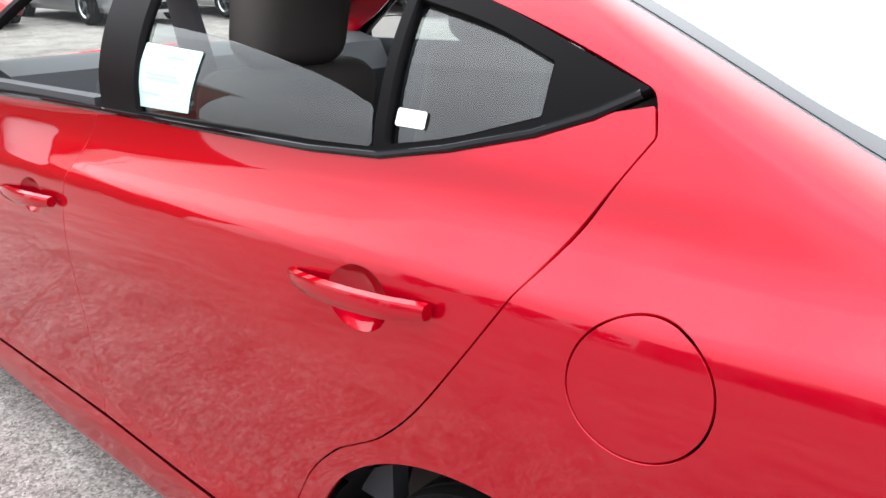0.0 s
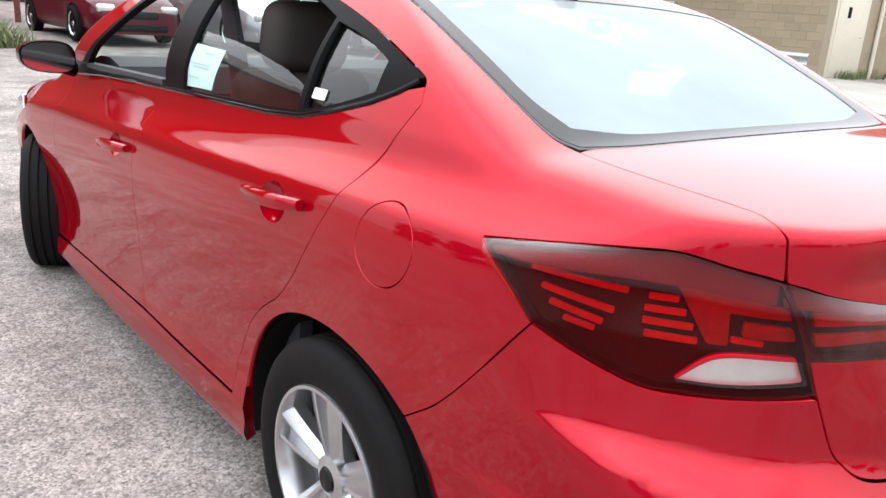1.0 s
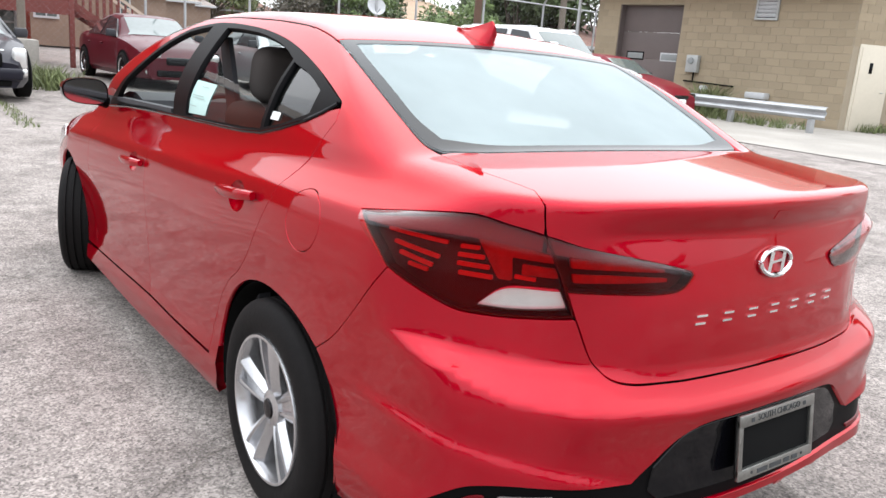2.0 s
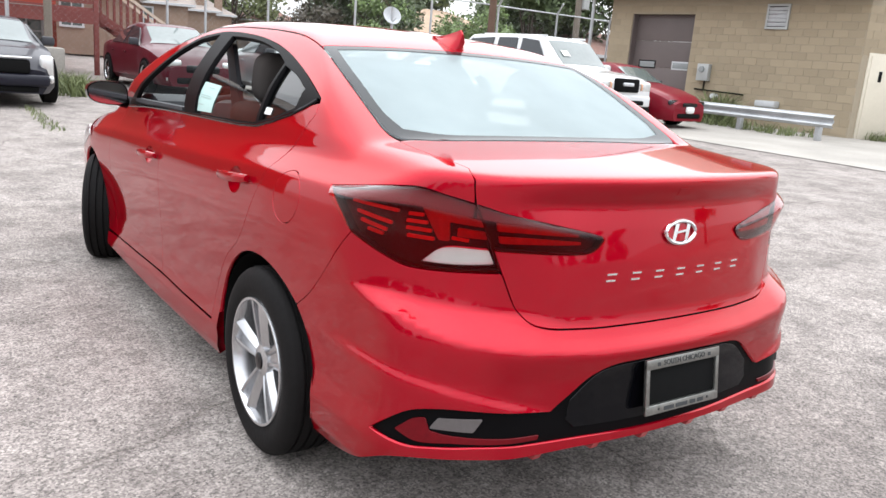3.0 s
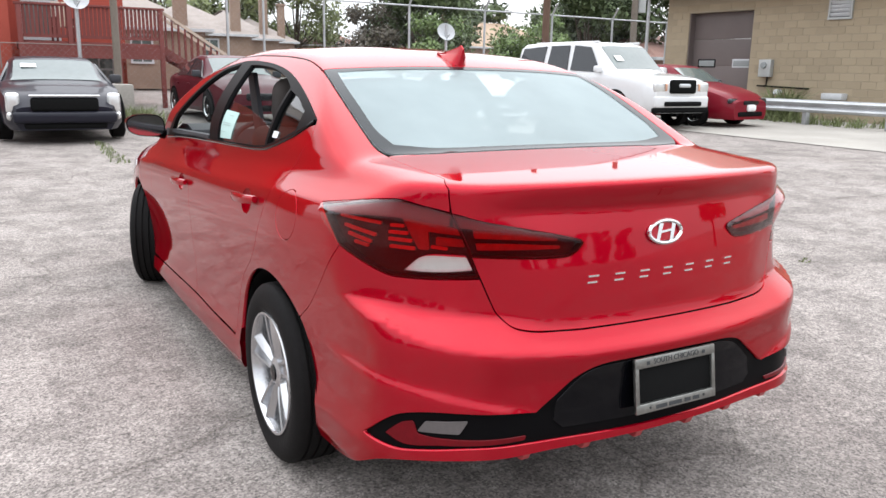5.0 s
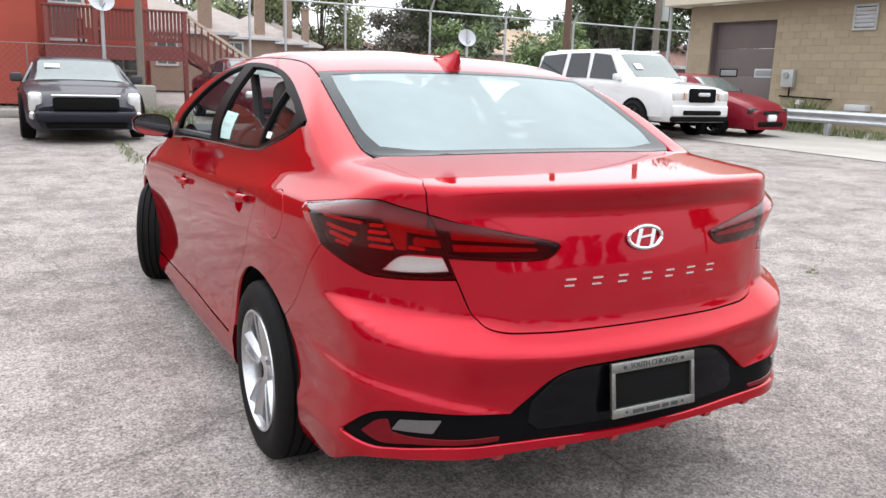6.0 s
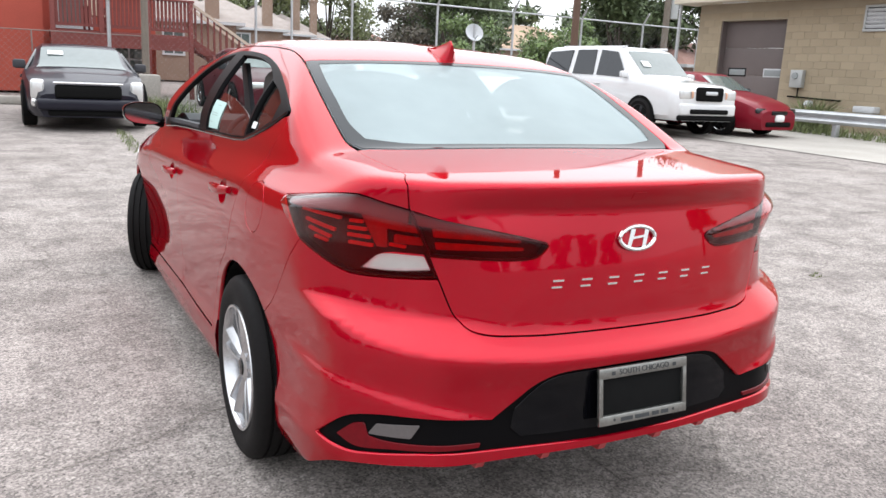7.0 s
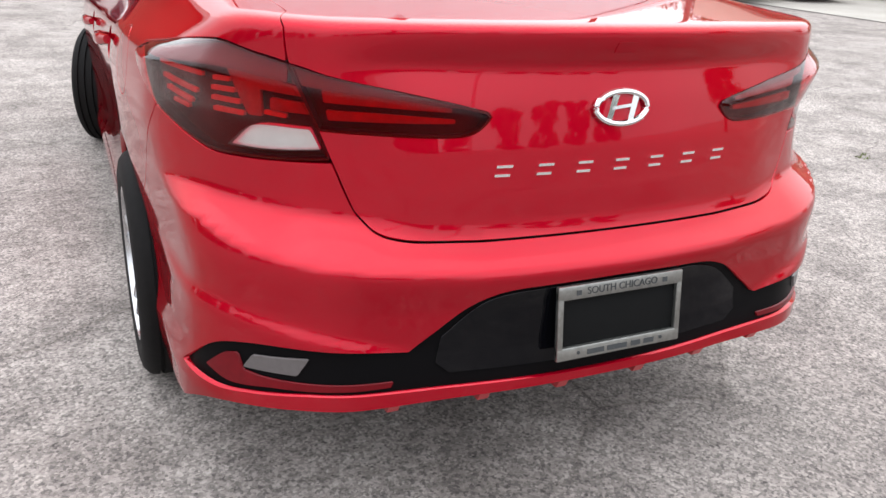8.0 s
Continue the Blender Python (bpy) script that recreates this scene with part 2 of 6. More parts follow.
def asphalt():
    """Old pale asphalt: bare aggregate, dark pits, blotches and fine cracks."""
    m = bpy.data.materials.new("worn_asphalt")
    m.use_nodes = True
    n, l = m.node_tree.nodes, m.node_tree.links
    b = n["Principled BSDF"]
    b.inputs["Roughness"].default_value, b.inputs["Specular IOR Level"].default_value = 0.92, 0.25
    co = n.new("ShaderNodeTexCoord")

    def noise_of(scale, detail=4.0, rough=0.6):
        k = n.new("ShaderNodeTexNoise")
        k.inputs["Scale"].default_value, k.inputs["Detail"].default_value, k.inputs["Roughness"].default_value = scale, detail, rough
        l.new(co.outputs["Object"], k.inputs["Vector"])
        return k.outputs["Fac"]

    def ramp_of(fac, p0, c0, p1, c1):
        r = n.new("ShaderNodeValToRGB")
        r.color_ramp.elements[0].position, r.color_ramp.elements[0].color = p0, (*c0, 1)
        r.color_ramp.elements[1].position, r.color_ramp.elements[1].color = p1, (*c1, 1)
        l.new(fac, r.inputs["Fac"])
        return r.outputs["Color"]

    def mixed(kind, fac, a, c):
        k = n.new("ShaderNodeMixRGB")
        k.blend_type = kind
        if isinstance(fac, float):
            k.inputs["Fac"].default_value = fac
        else:
            l.new(fac, k.inputs["Fac"])
        l.new(a, k.inputs["Color1"])
        l.new(c, k.inputs["Color2"])
        return k.outputs["Color"]

    base = ramp_of(noise_of(0.55, 6, 0.65), 0.32, (0.272, 0.246, 0.230), 0.68, (0.390, 0.356, 0.336))
    stone = n.new("ShaderNodeTexVoronoi")
    stone.inputs["Scale"].default_value = 130
    l.new(co.outputs["Object"], stone.inputs["Vector"])
    cell = n.new("ShaderNodeRGBToBW")
    l.new(stone.outputs["Color"], cell.inputs[0])
    grains = ramp_of(cell.outputs[0], 0.12, (0.46, 0.455, 0.45), 0.88, (1.44, 1.42, 1.39))
    colour = mixed("MULTIPLY", 0.9, base, grains)
    pits = ramp_of(noise_of(48, 6, 0.8), 0.36, (0.22, 0.22, 0.23), 0.49, (1, 1, 1))
    colour = mixed("MULTIPLY", 0.7, colour, pits)
    clumps = ramp_of(noise_of(17, 5, 0.7), 0.36, (0.78, 0.77, 0.77), 0.62, (1.10, 1.09, 1.08))
    colour = mixed("MULTIPLY", 0.9, colour, clumps)
    chips = ramp_of(noise_of(90, 3, 0.6), 0.66, (0, 0, 0), 0.74, (0.16, 0.15, 0.14))
    colour = mixed("ADD", 1.0, colour, chips)
    wear = ramp_of(noise_of(2.6, 6, 0.7), 0.36, (0.56, 0.55, 0.55), 0.56, (1.0, 1.0, 1.0))
    colour = mixed("MULTIPLY", 0.8, colour, wear)
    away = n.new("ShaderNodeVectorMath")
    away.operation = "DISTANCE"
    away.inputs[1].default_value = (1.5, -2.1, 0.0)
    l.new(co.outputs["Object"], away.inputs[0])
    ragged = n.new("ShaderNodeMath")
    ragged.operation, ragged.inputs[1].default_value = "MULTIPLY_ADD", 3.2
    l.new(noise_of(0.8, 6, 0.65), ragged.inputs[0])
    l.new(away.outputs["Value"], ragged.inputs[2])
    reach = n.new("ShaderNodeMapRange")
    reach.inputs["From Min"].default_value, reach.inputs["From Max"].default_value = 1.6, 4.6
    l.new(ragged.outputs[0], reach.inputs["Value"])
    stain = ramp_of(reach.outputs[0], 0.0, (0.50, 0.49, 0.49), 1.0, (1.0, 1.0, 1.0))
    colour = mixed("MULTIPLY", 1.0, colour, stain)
    warp = n.new("ShaderNodeMixRGB")
    warp.blend_type = "ADD"
    warp.inputs["Fac"].default_value = 0.35
    wv = n.new("ShaderNodeTexNoise")
    wv.inputs["Scale"].default_value, wv.inputs["Detail"].default_value = 1.6, 5
    l.new(co.outputs["Object"], wv.inputs["Vector"])
    l.new(co.outputs["Object"], warp.inputs["Color1"])
    l.new(wv.outputs["Color"], warp.inputs["Color2"])
    crack = n.new("ShaderNodeTexVoronoi")
    crack.feature = "DISTANCE_TO_EDGE"
    crack.inputs["Scale"].default_value = 0.5
    l.new(warp.outputs["Color"], crack.inputs["Vector"])
    lines = ramp_of(crack.outputs["Distance"], 0.001, (0.62, 0.61, 0.60), 0.005, (1, 1, 1))
    broken = ramp_of(noise_of(0.9, 3), 0.50, (0, 0, 0), 0.58, (1, 1, 1))
    colour = mixed("MULTIPLY", broken, colour, lines)
    l.new(colour, b.inputs["Base Color"])
    k = n.new("ShaderNodeBump")
    k.inputs["Strength"].default_value, k.inputs["Distance"].default_value = 0.8, 0.006
    l.new(cell.outputs[0], k.inputs["Height"])
    l.new(k.outputs["Normal"], b.inputs["Normal"])
    return m


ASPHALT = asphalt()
FOGRED = mat("dark_red_reflector", (0.11, 0.0015, 0.005), 0.3, 0, 0.3, 60, spec=0.2)
DULLSILVER = mat("dull_reflector", (0.12, 0.108, 0.108), 0.35, 0.4, 0.15, 80)
FAINTINK = mat("faint_ink", (0.30, 0.36, 0.34), 0.8)

# ---- the sedan's skin, as a smooth solid: car's nose along +y, rear axle at y = 0 ----
def curve(points, soft):
    """A broken line through the points, rounded over about that length."""
    px, py = np.array(points, float).T
    lo, hi, step = px[0] - 4 * soft, px[-1] + 4 * soft, soft / 4
    gx = np.arange(lo, hi + step, step)
    gy = np.interp(gx, px, py)
    s0, s1 = (py[1] - py[0]) / (px[1] - px[0]), (py[-1] - py[-2]) / (px[-1] - px[-2])
    gy = np.where(gx < px[0], py[0] + s0 * (gx - px[0]), np.where(gx > px[-1], py[-1] + s1 * (gx - px[-1]), gy))
    k = np.exp(-0.5 * (np.arange(-16, 17) / 4.0) ** 2)
    k /= k.sum()
    pad = np.concatenate([gy[0] - (gy[1] - gy[0]) * np.arange(16, 0, -1), gy, gy[-1] + (gy[-1] - gy[-2]) * np.arange(1, 17)])
    sy = np.convolve(pad, k, "valid")
    ds = np.gradient(sy, step)

    def at(v):
        u = (np.asarray(v, float) - gx[0]) / step
        i = np.clip(np.floor(u).astype(int), 0, len(gx) - 2)
        f = np.clip(u - i, 0, 1)
        g = f * f * (3 - 2 * f)
        return sy[i] * (1 - g) + sy[i + 1] * g + step * (ds[i] * f * (1 - f) ** 2 - ds[i + 1] * f * f * (1 - f))
    return at


def ease(t):
    t = np.clip(t, 0, 1)
    return t * t * t * (10 - 15 * t + 6 * t * t)


def smax(a, b, k):
    m = np.maximum(a, b)
    return m + k * np.log(np.exp((a - m) / k) + np.exp((b - m) / k))


def dense(points, step=0.012):
    """More points on a smooth line through these."""
    p = np.array(points, float)
    d = np.gradient(p[:, 1], p[:, 0])
    out = []
    for (x0, y0), (x1, y1), d0, d1 in zip(p[:-1], p[1:], d[:-1], d[1:]):
        n = max(1, int((x1 - x0) / step))
        for t in np.arange(n) / n:
            g, h = t * t * (3 - 2 * t), x1 - x0
            out.append((x0 + h * t, y0 * (1 - g) + y1 * g + h * (d0 * t * (1 - t) ** 2 - d1 * t * t * (1 - t))))
    return out + [tuple(p[-1])]


CREASE = curve([(-0.9, 0.985), (-0.55, 0.981), (-0.23, 0.968), (0.0, 0.960), (0.2, 0.944), (0.6, 0.914), (1.33, 0.878), (2.3, 0.825), (3.4, 0.72)], 0.12)
SIDE = curve([(0.12, 0.79), (0.17, 0.84), (0.22, 0.862), (0.30, 0.868), (0.38, 0.856), (0.46, 0.854), *dense([(0.52, 0.857), (0.60, 0.862), (0.70, 0.868), (0.78, 0.872), (0.84, 0.869), (0.89, 0.861), (0.930, 0.851)]),
              *dense([(0.962, 0.822), (1.0, 0.795), (1.10, 0.763), (1.19, 0.720), (1.30, 0.640), (1.40, 0.55), (1.5, 0.44)])], 0.007)
WIDTH = curve([(-1.1, -0.09), (-0.8, -0.058), (-0.4, -0.022), (-0.1, 0.004), (0.25, 0.0), (1.3, -0.002), (2.3, 0.0), (2.7, 0.006), (3.1, -0.03), (3.7, -0.12)], 0.12)
REAR = curve([(0.14, -0.94), (0.25, -0.985), (0.34, -1.004), (0.45, -0.992), (0.54, -0.990), (0.595, -0.999), (0.612, -0.998), (0.640, -0.972), (0.672, -0.943), (0.70, -0.9205), (0.74, -0.917),
              (0.84, -0.914), (0.93, -0.918), (0.985, -0.921), (1.03, -0.929), (1.07, -0.935), (1.2, -0.94)], 0.008)
TRUNK = curve([(0.14, -0.94), (0.25, -0.985), (0.34, -1.004), (0.45, -0.992), (0.54, -0.990), (0.595, -0.999), (0.612, -0.998), (0.640, -0.973), (0.672, -0.953), (0.70, -0.946), (0.76, -0.942),
               (0.84, -0.935), (0.93, -0.921), (0.985, -0.911), (0.998, -0.912), (1.03, -0.927), (1.07, -0.940), (1.2, -0.95)], 0.006)
BOW = curve([(0.2, 0.22), (0.4, 0.20), (0.6, 0.175), (0.75, 0.20), (0.95, 0.22), (1.05, 0.28), (1.2, 0.28)], 0.04)
CORNER = curve([(0.2, 2.4), (0.40, 1.9), (0.5, 1.9), (0.65, 2.1), (0.72, 2.8), (0.85, 3.2), (1.2, 3.2)], 0.02)
ROOFLINE = curve([(-0.6, 1.000), (-0.38, 1.100), (-0.22, 1.177), (0.0, 1.284), (0.2, 1.370), (0.42, 1.425), (0.75, 1.452), (1.1, 1.455),
                  (1.45, 1.434), (1.75, 1.372), (2.1, 1.205), (2.38, 1.02), (2.5, 0.97), (2.9, 0.91), (3.3, 0.82), (3.5, 0.74), (3.7, 0.6)], 0.07)
BOOTLINE = curve([(-1.1, 1.062), (-0.92, 1.0715), (-0.40, 1.103), (0.0, 1.127), (0.6, 0.95), (1.4, 0.5), (3.7, -1.0)], 0.06)


def TOP(y):
    """The roof and rear screen come down to the boot in a clear hollow."""
    return smax(ROOFLINE(y), BOOTLINE(y), 0.006)


CROWN = curve([(-1.0, 0.034), (-0.7, 0.030), (-0.4, 0.022), (0.0, 0.036), (0.5, 0.080), (1.3, 0.09), (2.0, 0.10), (2.6, 0.10), (3.5, 0.12)], 0.1)
NOSE = curve([(0.14, 3.40), (0.25, 3.50), (0.5, 3.56), (0.65, 3.55), (0.78, 3.48), (1.0, 3.3)], 0.03)


# the bumper's ledge: how its crest and its upper fold climb towards the corner
CREST = curve([(0.0, 0.0), (0.3, 0.002), (0.487, 0.017), (0.613, 0.031), (0.709, 0.048), (0.761, 0.070), (0.785, 0.088), (0.9, 0.10)], 0.015)
BROW = curve([(0.0, 0.0), (0.4, 0.004), (0.51, 0.014), (0.585, 0.017), (0.679, 0.026), (0.78, 0.038), (0.9, 0.045)], 0.015)


def skin(p):
    """Below nought inside the car's outer skin."""
    x, y, z = np.abs(p[:, 0]), p[:, 1], p[:, 2]
    w = np.clip((1.12 - z) / 0.17, 0, 1)
    zz = z - w * w * (3 - 2 * w) * (CREASE(y) - 0.93)
    side = (x - SIDE(zz) - WIDTH(y)) * 0.95
    crest, brow = 0.612 + CREST(x), 0.70 + BROW(x)
    zr = np.where(z > brow, 0.70 + (z - brow) * 0.16 / (0.86 - brow), np.where(z > crest, 0.612 + (z - crest) * 0.088 / (brow - crest), 0.5 + (z - 0.5) * 0.112 / (crest - 0.5)))
    zr = np.where((z > 0.86) | (z < 0.5), z, zr)
    mid = 1 - ease((x - 0.36) / 0.26)
    rear = (REAR(zr) * (1 - mid) + TRUNK(zr) * mid + BOW(z) * x * x + CORNER(z) * np.clip(x - 0.52, 0, 1) ** 2.2 - y) * 0.95
    top = (z - TOP(y) + CROWN(y) * x * x) * 0.93
    nose = (y - NOSE(z) + 0.28 * x * x + 0.8 * np.clip(x - 0.55, 0, 1) ** 2.2) * 0.95
    shelf = 1 / (1 + np.exp(-np.clip((0.465 + 0.25 * (x - 0.46) - z) / 0.007, -30, 30)))
    bulge = 0.014 * shelf * ease((x - 0.30) / 0.32) * ease((-0.32 - y) / 0.34)
    body = smax(side, rear, 0.018) - bulge
    body = smax(body, nose, 0.03)
    flank = 1 / (1 + np.exp(-np.clip((side - rear) / 0.03, -30, 30)))
    return smax(body, top, 0.0108 + 0.015 * flank * ease((0.05 - y) / 0.4))


def slope(p):
    n = np.empty_like(p)
    for i in range(3):
        d = np.zeros(3)
        d[i] = 0.002
        n[:, i] = skin(p + d) - skin(p - d)
    return n / np.linalg.norm(n, axis=1)[:, None]


def cast(o, d, far=1.6):
    """Where rays from inside the car leave its skin."""
    lo, hi = np.zeros(len(o)), np.full(len(o), far)
    for _ in range(34):
        mid = (lo + hi) / 2
        inside = skin(o + d * mid[:, None]) < 0
        lo, hi = np.where(inside, mid, lo), np.where(inside, hi, mid)
    return o + d * lo[:, None]


def swing(q):
    """(y, angle): in the cross-section at y, 0 looks level to the left from (x, z) = (-0.25, 0.75), pi / 2 straight up."""
    y, f = q[:, 0], q[:, 1]
    return cast(np.stack([0 * y - 0.25, y, 0 * y + 0.75], 1), np.stack([-np.cos(f), 0 * y, np.sin(f)], 1))


def to_swing(p):
    return np.stack([p[:, 1], np.arctan2(p[:, 2] - 0.75, -0.25 - p[:, 0])], 1)


def to_fan(p):
    return np.stack([p[:, 0], np.arctan2(-0.62 - p[:, 1], p[:, 2] - 0.9)], 1)


BACK, FRONT = -0.25, 2.75


def ring(q):
    """(a, z): a runs along the left flank in metres from BACK, and as an angle round the tail (below 0) and the nose (past FRONT)."""
    a, z = q[:, 0], q[:, 1]
    tail, bow = np.clip(-a, 0, None), np.clip(a - (FRONT - BACK), 0, None)
    o = np.stack([0 * a, BACK + np.clip(a, 0, FRONT - BACK), z], 1)
    d = np.stack([-np.cos(tail + bow), np.sin(bow) - np.sin(tail), 0 * a], 1)
    return cast(o, d)


def over(q):
    """(x, y) seen from above."""
    o = np.stack([q[:, 0], q[:, 1], 0 * q[:, 0] + 0.7], 1)
    return cast(o, np.tile([0.0, 0.0, 1.0], (len(q), 1)))


def fan(q):
    """(x, angle) round the boot lid: 0 looks straight up from (y, z) = (-0.62, 0.9), pi / 2 straight back."""
    x, f = q[:, 0], q[:, 1]
    o = np.stack([x, 0 * x - 0.62, 0 * x + 0.90], 1)
    return cast(o, np.stack([0 * x, -np.sin(f), np.cos(f)], 1))


# ---- tools for building ----
from mathutils.geometry import delaunay_2d_cdt


def mesh_ob(name, verts, faces, material, parent=None, label="", normals=None, smooth=False, autos=None):
    me = bpy.data.meshes.new(name)
    me.from_pydata([tuple(map(float, v)) for v in verts], [], [tuple(map(int, f)) for f in faces])
    me.materials.append(material)
    if normals is not None or smooth:
        me.shade_smooth()
    if normals is not None:
        me.normals_split_custom_set_from_vertices([tuple(map(float, v)) for v in normals])
    if autos:
        me.shade_smooth()
        me.set_sharp_from_angle(angle=radians(autos))
    ob = new(name, me)
    ob.parent = parent
    if label:
        tagged(ob, label)
    return ob


def part(name, bm, material, parent=None, label="", autos=35):
    me = bpy.data.meshes.new(name)
    bm.to_mesh(me)
    bm.free()
    me.materials.append(material)
    if autos:
        me.shade_smooth()
        me.set_sharp_from_angle(angle=radians(autos))
    ob = new(name, me)
    ob.parent = parent
    if label:
        tagged(ob, label)
    return ob


def add_box(bm, c, s, bevel=0.0, m=None, seg=2):
    """A box of size s about c, its edges rounded."""
    made = bmesh.ops.create_cube(bm, size=1.0, matrix=Matrix.Translation(c) @ Matrix.Diagonal((*s, 1)))["verts"]
    if bevel:
        edges = list({e for v in made for e in v.link_edges})
        made = list({v for f in bmesh.ops.bevel(bm, geom=edges, offset=bevel, segments=seg, affect="EDGES", profile=0.5)["faces"] for v in f.verts} | {v for v in made if v.is_valid})
    if m is not None:
        bmesh.ops.transform(bm, matrix=m, verts=made)
    return bm


def box_part(name, c, s, material, parent=None, bevel=0.0, label="", m=None, seg=2):
    return part(name, add_box(bmesh.new(), c, s, bevel, m, seg), material, parent, label)


def lathe(profile, steps=48, axis="x", closed=False):
    """Turns (along, radius) round an axis; gives verts and faces."""
    verts, faces, n = [], [], len(profile)
    for i in range(steps):
        c, s = math.cos(2 * math.pi * i / steps), math.sin(2 * math.pi * i / steps)
        for h, r in profile:
            verts.append((h, r * c, r * s) if axis == "x" else (r * c, r * s, h))
    for i in range(steps):
        for j in range(n if closed else n - 1):
            a, b, k = i * n, ((i + 1) % steps) * n, (j + 1) % n
            faces.append((a + j, a + k, b + k, b + j))
    return verts, faces


def tube(path, radius, sides=8, closed=False):
    """A round bar along a path; gives verts and faces. radius: a number, or one for each point."""
    pts = [Vector(p) for p in path]
    rad = radius if hasattr(radius, "__len__") else [radius] * len(pts)
    verts, faces, n = [], [], len(pts)
    up = Vector((0, 0, 1))
    for i, p in enumerate(pts):
        a, b = (pts[(i - 1) % n], pts[(i + 1) % n]) if closed else (pts[max(i - 1, 0)], pts[min(i + 1, n - 1)])
        d = (b - a).normalized()
        u = d.cross(up if abs(d.z) < 0.95 else Vector((1, 0, 0))).normalized()
        v = d.cross(u)
        for k in range(sides):
            t = 2 * math.pi * k / sides
            verts.append(p + (u * math.cos(t) + v * math.sin(t)) * rad[i])
    for i in range(n if closed else n - 1):
        a, b = i * sides, ((i + 1) % n) * sides
        faces += [(a + k, a + (k + 1) % sides, b + (k + 1) % sides, b + k) for k in range(sides)]
    if not closed:
        faces += [tuple(range(sides))[::-1], tuple(range((n - 1) * sides, n * sides))]
    return verts, faces


def fixed(bm):
    bmesh.ops.recalc_face_normals(bm, faces=bm.faces)
    return bm


def soup(*pieces):
    """Several (verts, faces) as one bmesh."""
    bm = bmesh.new()
    for verts, faces in pieces:
        vs = [bm.verts.new(v) for v in verts]
        for f in faces:
            try:
                bm.faces.new([vs[i] for i in f])
            except ValueError:
                pass
    return fixed(bm)


def prism(outline, lo, hi, axis=1):
    """A flat outline (two coordinates) pulled out along an axis; gives verts and faces."""
    def place(p, h):
        return [(h, p[0], p[1]), (p[0], h, p[1]), (p[0], p[1], h)][axis]
    n = len(outline)
    verts = [place(p, lo) for p in outline] + [place(p, hi) for p in outline]
    faces = [tuple(range(n)), tuple(range(n, 2 * n))[::-1]] + [(i, (i + 1) % n, n + (i + 1) % n, n + i) for i in range(n)]
    return verts, faces


def inside(poly, pts):
    x, y = pts[:, 0], pts[:, 1]
    res = np.zeros(len(pts), bool)
    for (x0, y0), (x1, y1) in zip(poly, np.roll(poly, -1, 0)):
        if y0 != y1:
            res ^= ((y0 > y) != (y1 > y)) & (x < (x1 - x0) * (y - y0) / (y1 - y0) + x0)
    return res


def chaikin(poly, times=2):
    p = np.asarray(poly, float)
    for _ in range(times):
        nx = np.roll(p, -1, 0)
        p = np.stack([0.8 * p + 0.2 * nx, 0.2 * p + 0.8 * nx], 1).reshape(-1, 2)
    return p


def rounded(poly, closed=True):
    """A smooth line through the points; a turn of more than 38 degrees stays a corner, eased a little."""
    p = np.asarray(poly, float)
    n = len(p)
    out = []
    def corner(i):
        a, b = p[i] - p[i - 1], p[(i + 1) % n] - p[i]
        return abs(math.atan2(a[0] * b[1] - a[1] * b[0], a @ b)) > radians(38)
    sharp = [corner(i) for i in range(n)]
    for i in range(n):
        j = (i + 1) % n
        p1, p2 = p[i], p[j]
        d = np.linalg.norm(p2 - p1)
        m1 = (p2 - p1) if sharp[i] else (p2 - p[i - 1]) * d / (d + np.linalg.norm(p1 - p[i - 1]) + 1e-9)
        m2 = (p2 - p1) if sharp[j] else (p[(j + 1) % n] - p1) * d / (d + np.linalg.norm(p[(j + 1) % n] - p2) + 1e-9)
        k = max(2, int(d / 0.012))
        for s in np.arange(k) / k:
            out.append((2 * s**3 - 3 * s**2 + 1) * p1 + (s**3 - 2 * s**2 + s) * m1 + (3 * s**2 - 2 * s**3) * p2 + (s**3 - s**2) * m2)
    return chaikin(out, 1)


def resample(poly, step):
    out = []
    for a, b in zip(poly, np.roll(poly, -1, 0)):
        n = max(1, int(math.ceil(np.linalg.norm(b - a) / step)))
        out += [a + (b - a) * k / n for k in range(n)]
    return np.array(out)


def inset(poly, d):
    area = 0.5 * np.sum(poly[:, 0] * np.roll(poly[:, 1], -1) - np.roll(poly[:, 0], -1) * poly[:, 1])
    t = np.roll(poly, -1, 0) - np.roll(poly, 1, 0)
    t /= np.linalg.norm(t, axis=1)[:, None] + 1e-12
    return poly + np.stack([-t[:, 1], t[:, 0]], 1) * d * np.sign(area)


def far_from(pts, line, d):
    a, b = line, np.roll(line, -1, 0)
    ok = np.ones(len(pts), bool)
    for p, q in zip(a, b):
        lo, hi = np.minimum(p, q) - d, np.maximum(p, q) + d
        near = np.nonzero(ok & np.all((pts > lo) & (pts < hi), axis=1))[0]
        if len(near):
            w = q - p
            s = np.clip(((pts[near] - p) @ w) / (w @ w + 1e-15), 0, 1)
            ok[near[np.linalg.norm(pts[near] - p - s[:, None] * w, axis=1) < d]] = False
    return ok


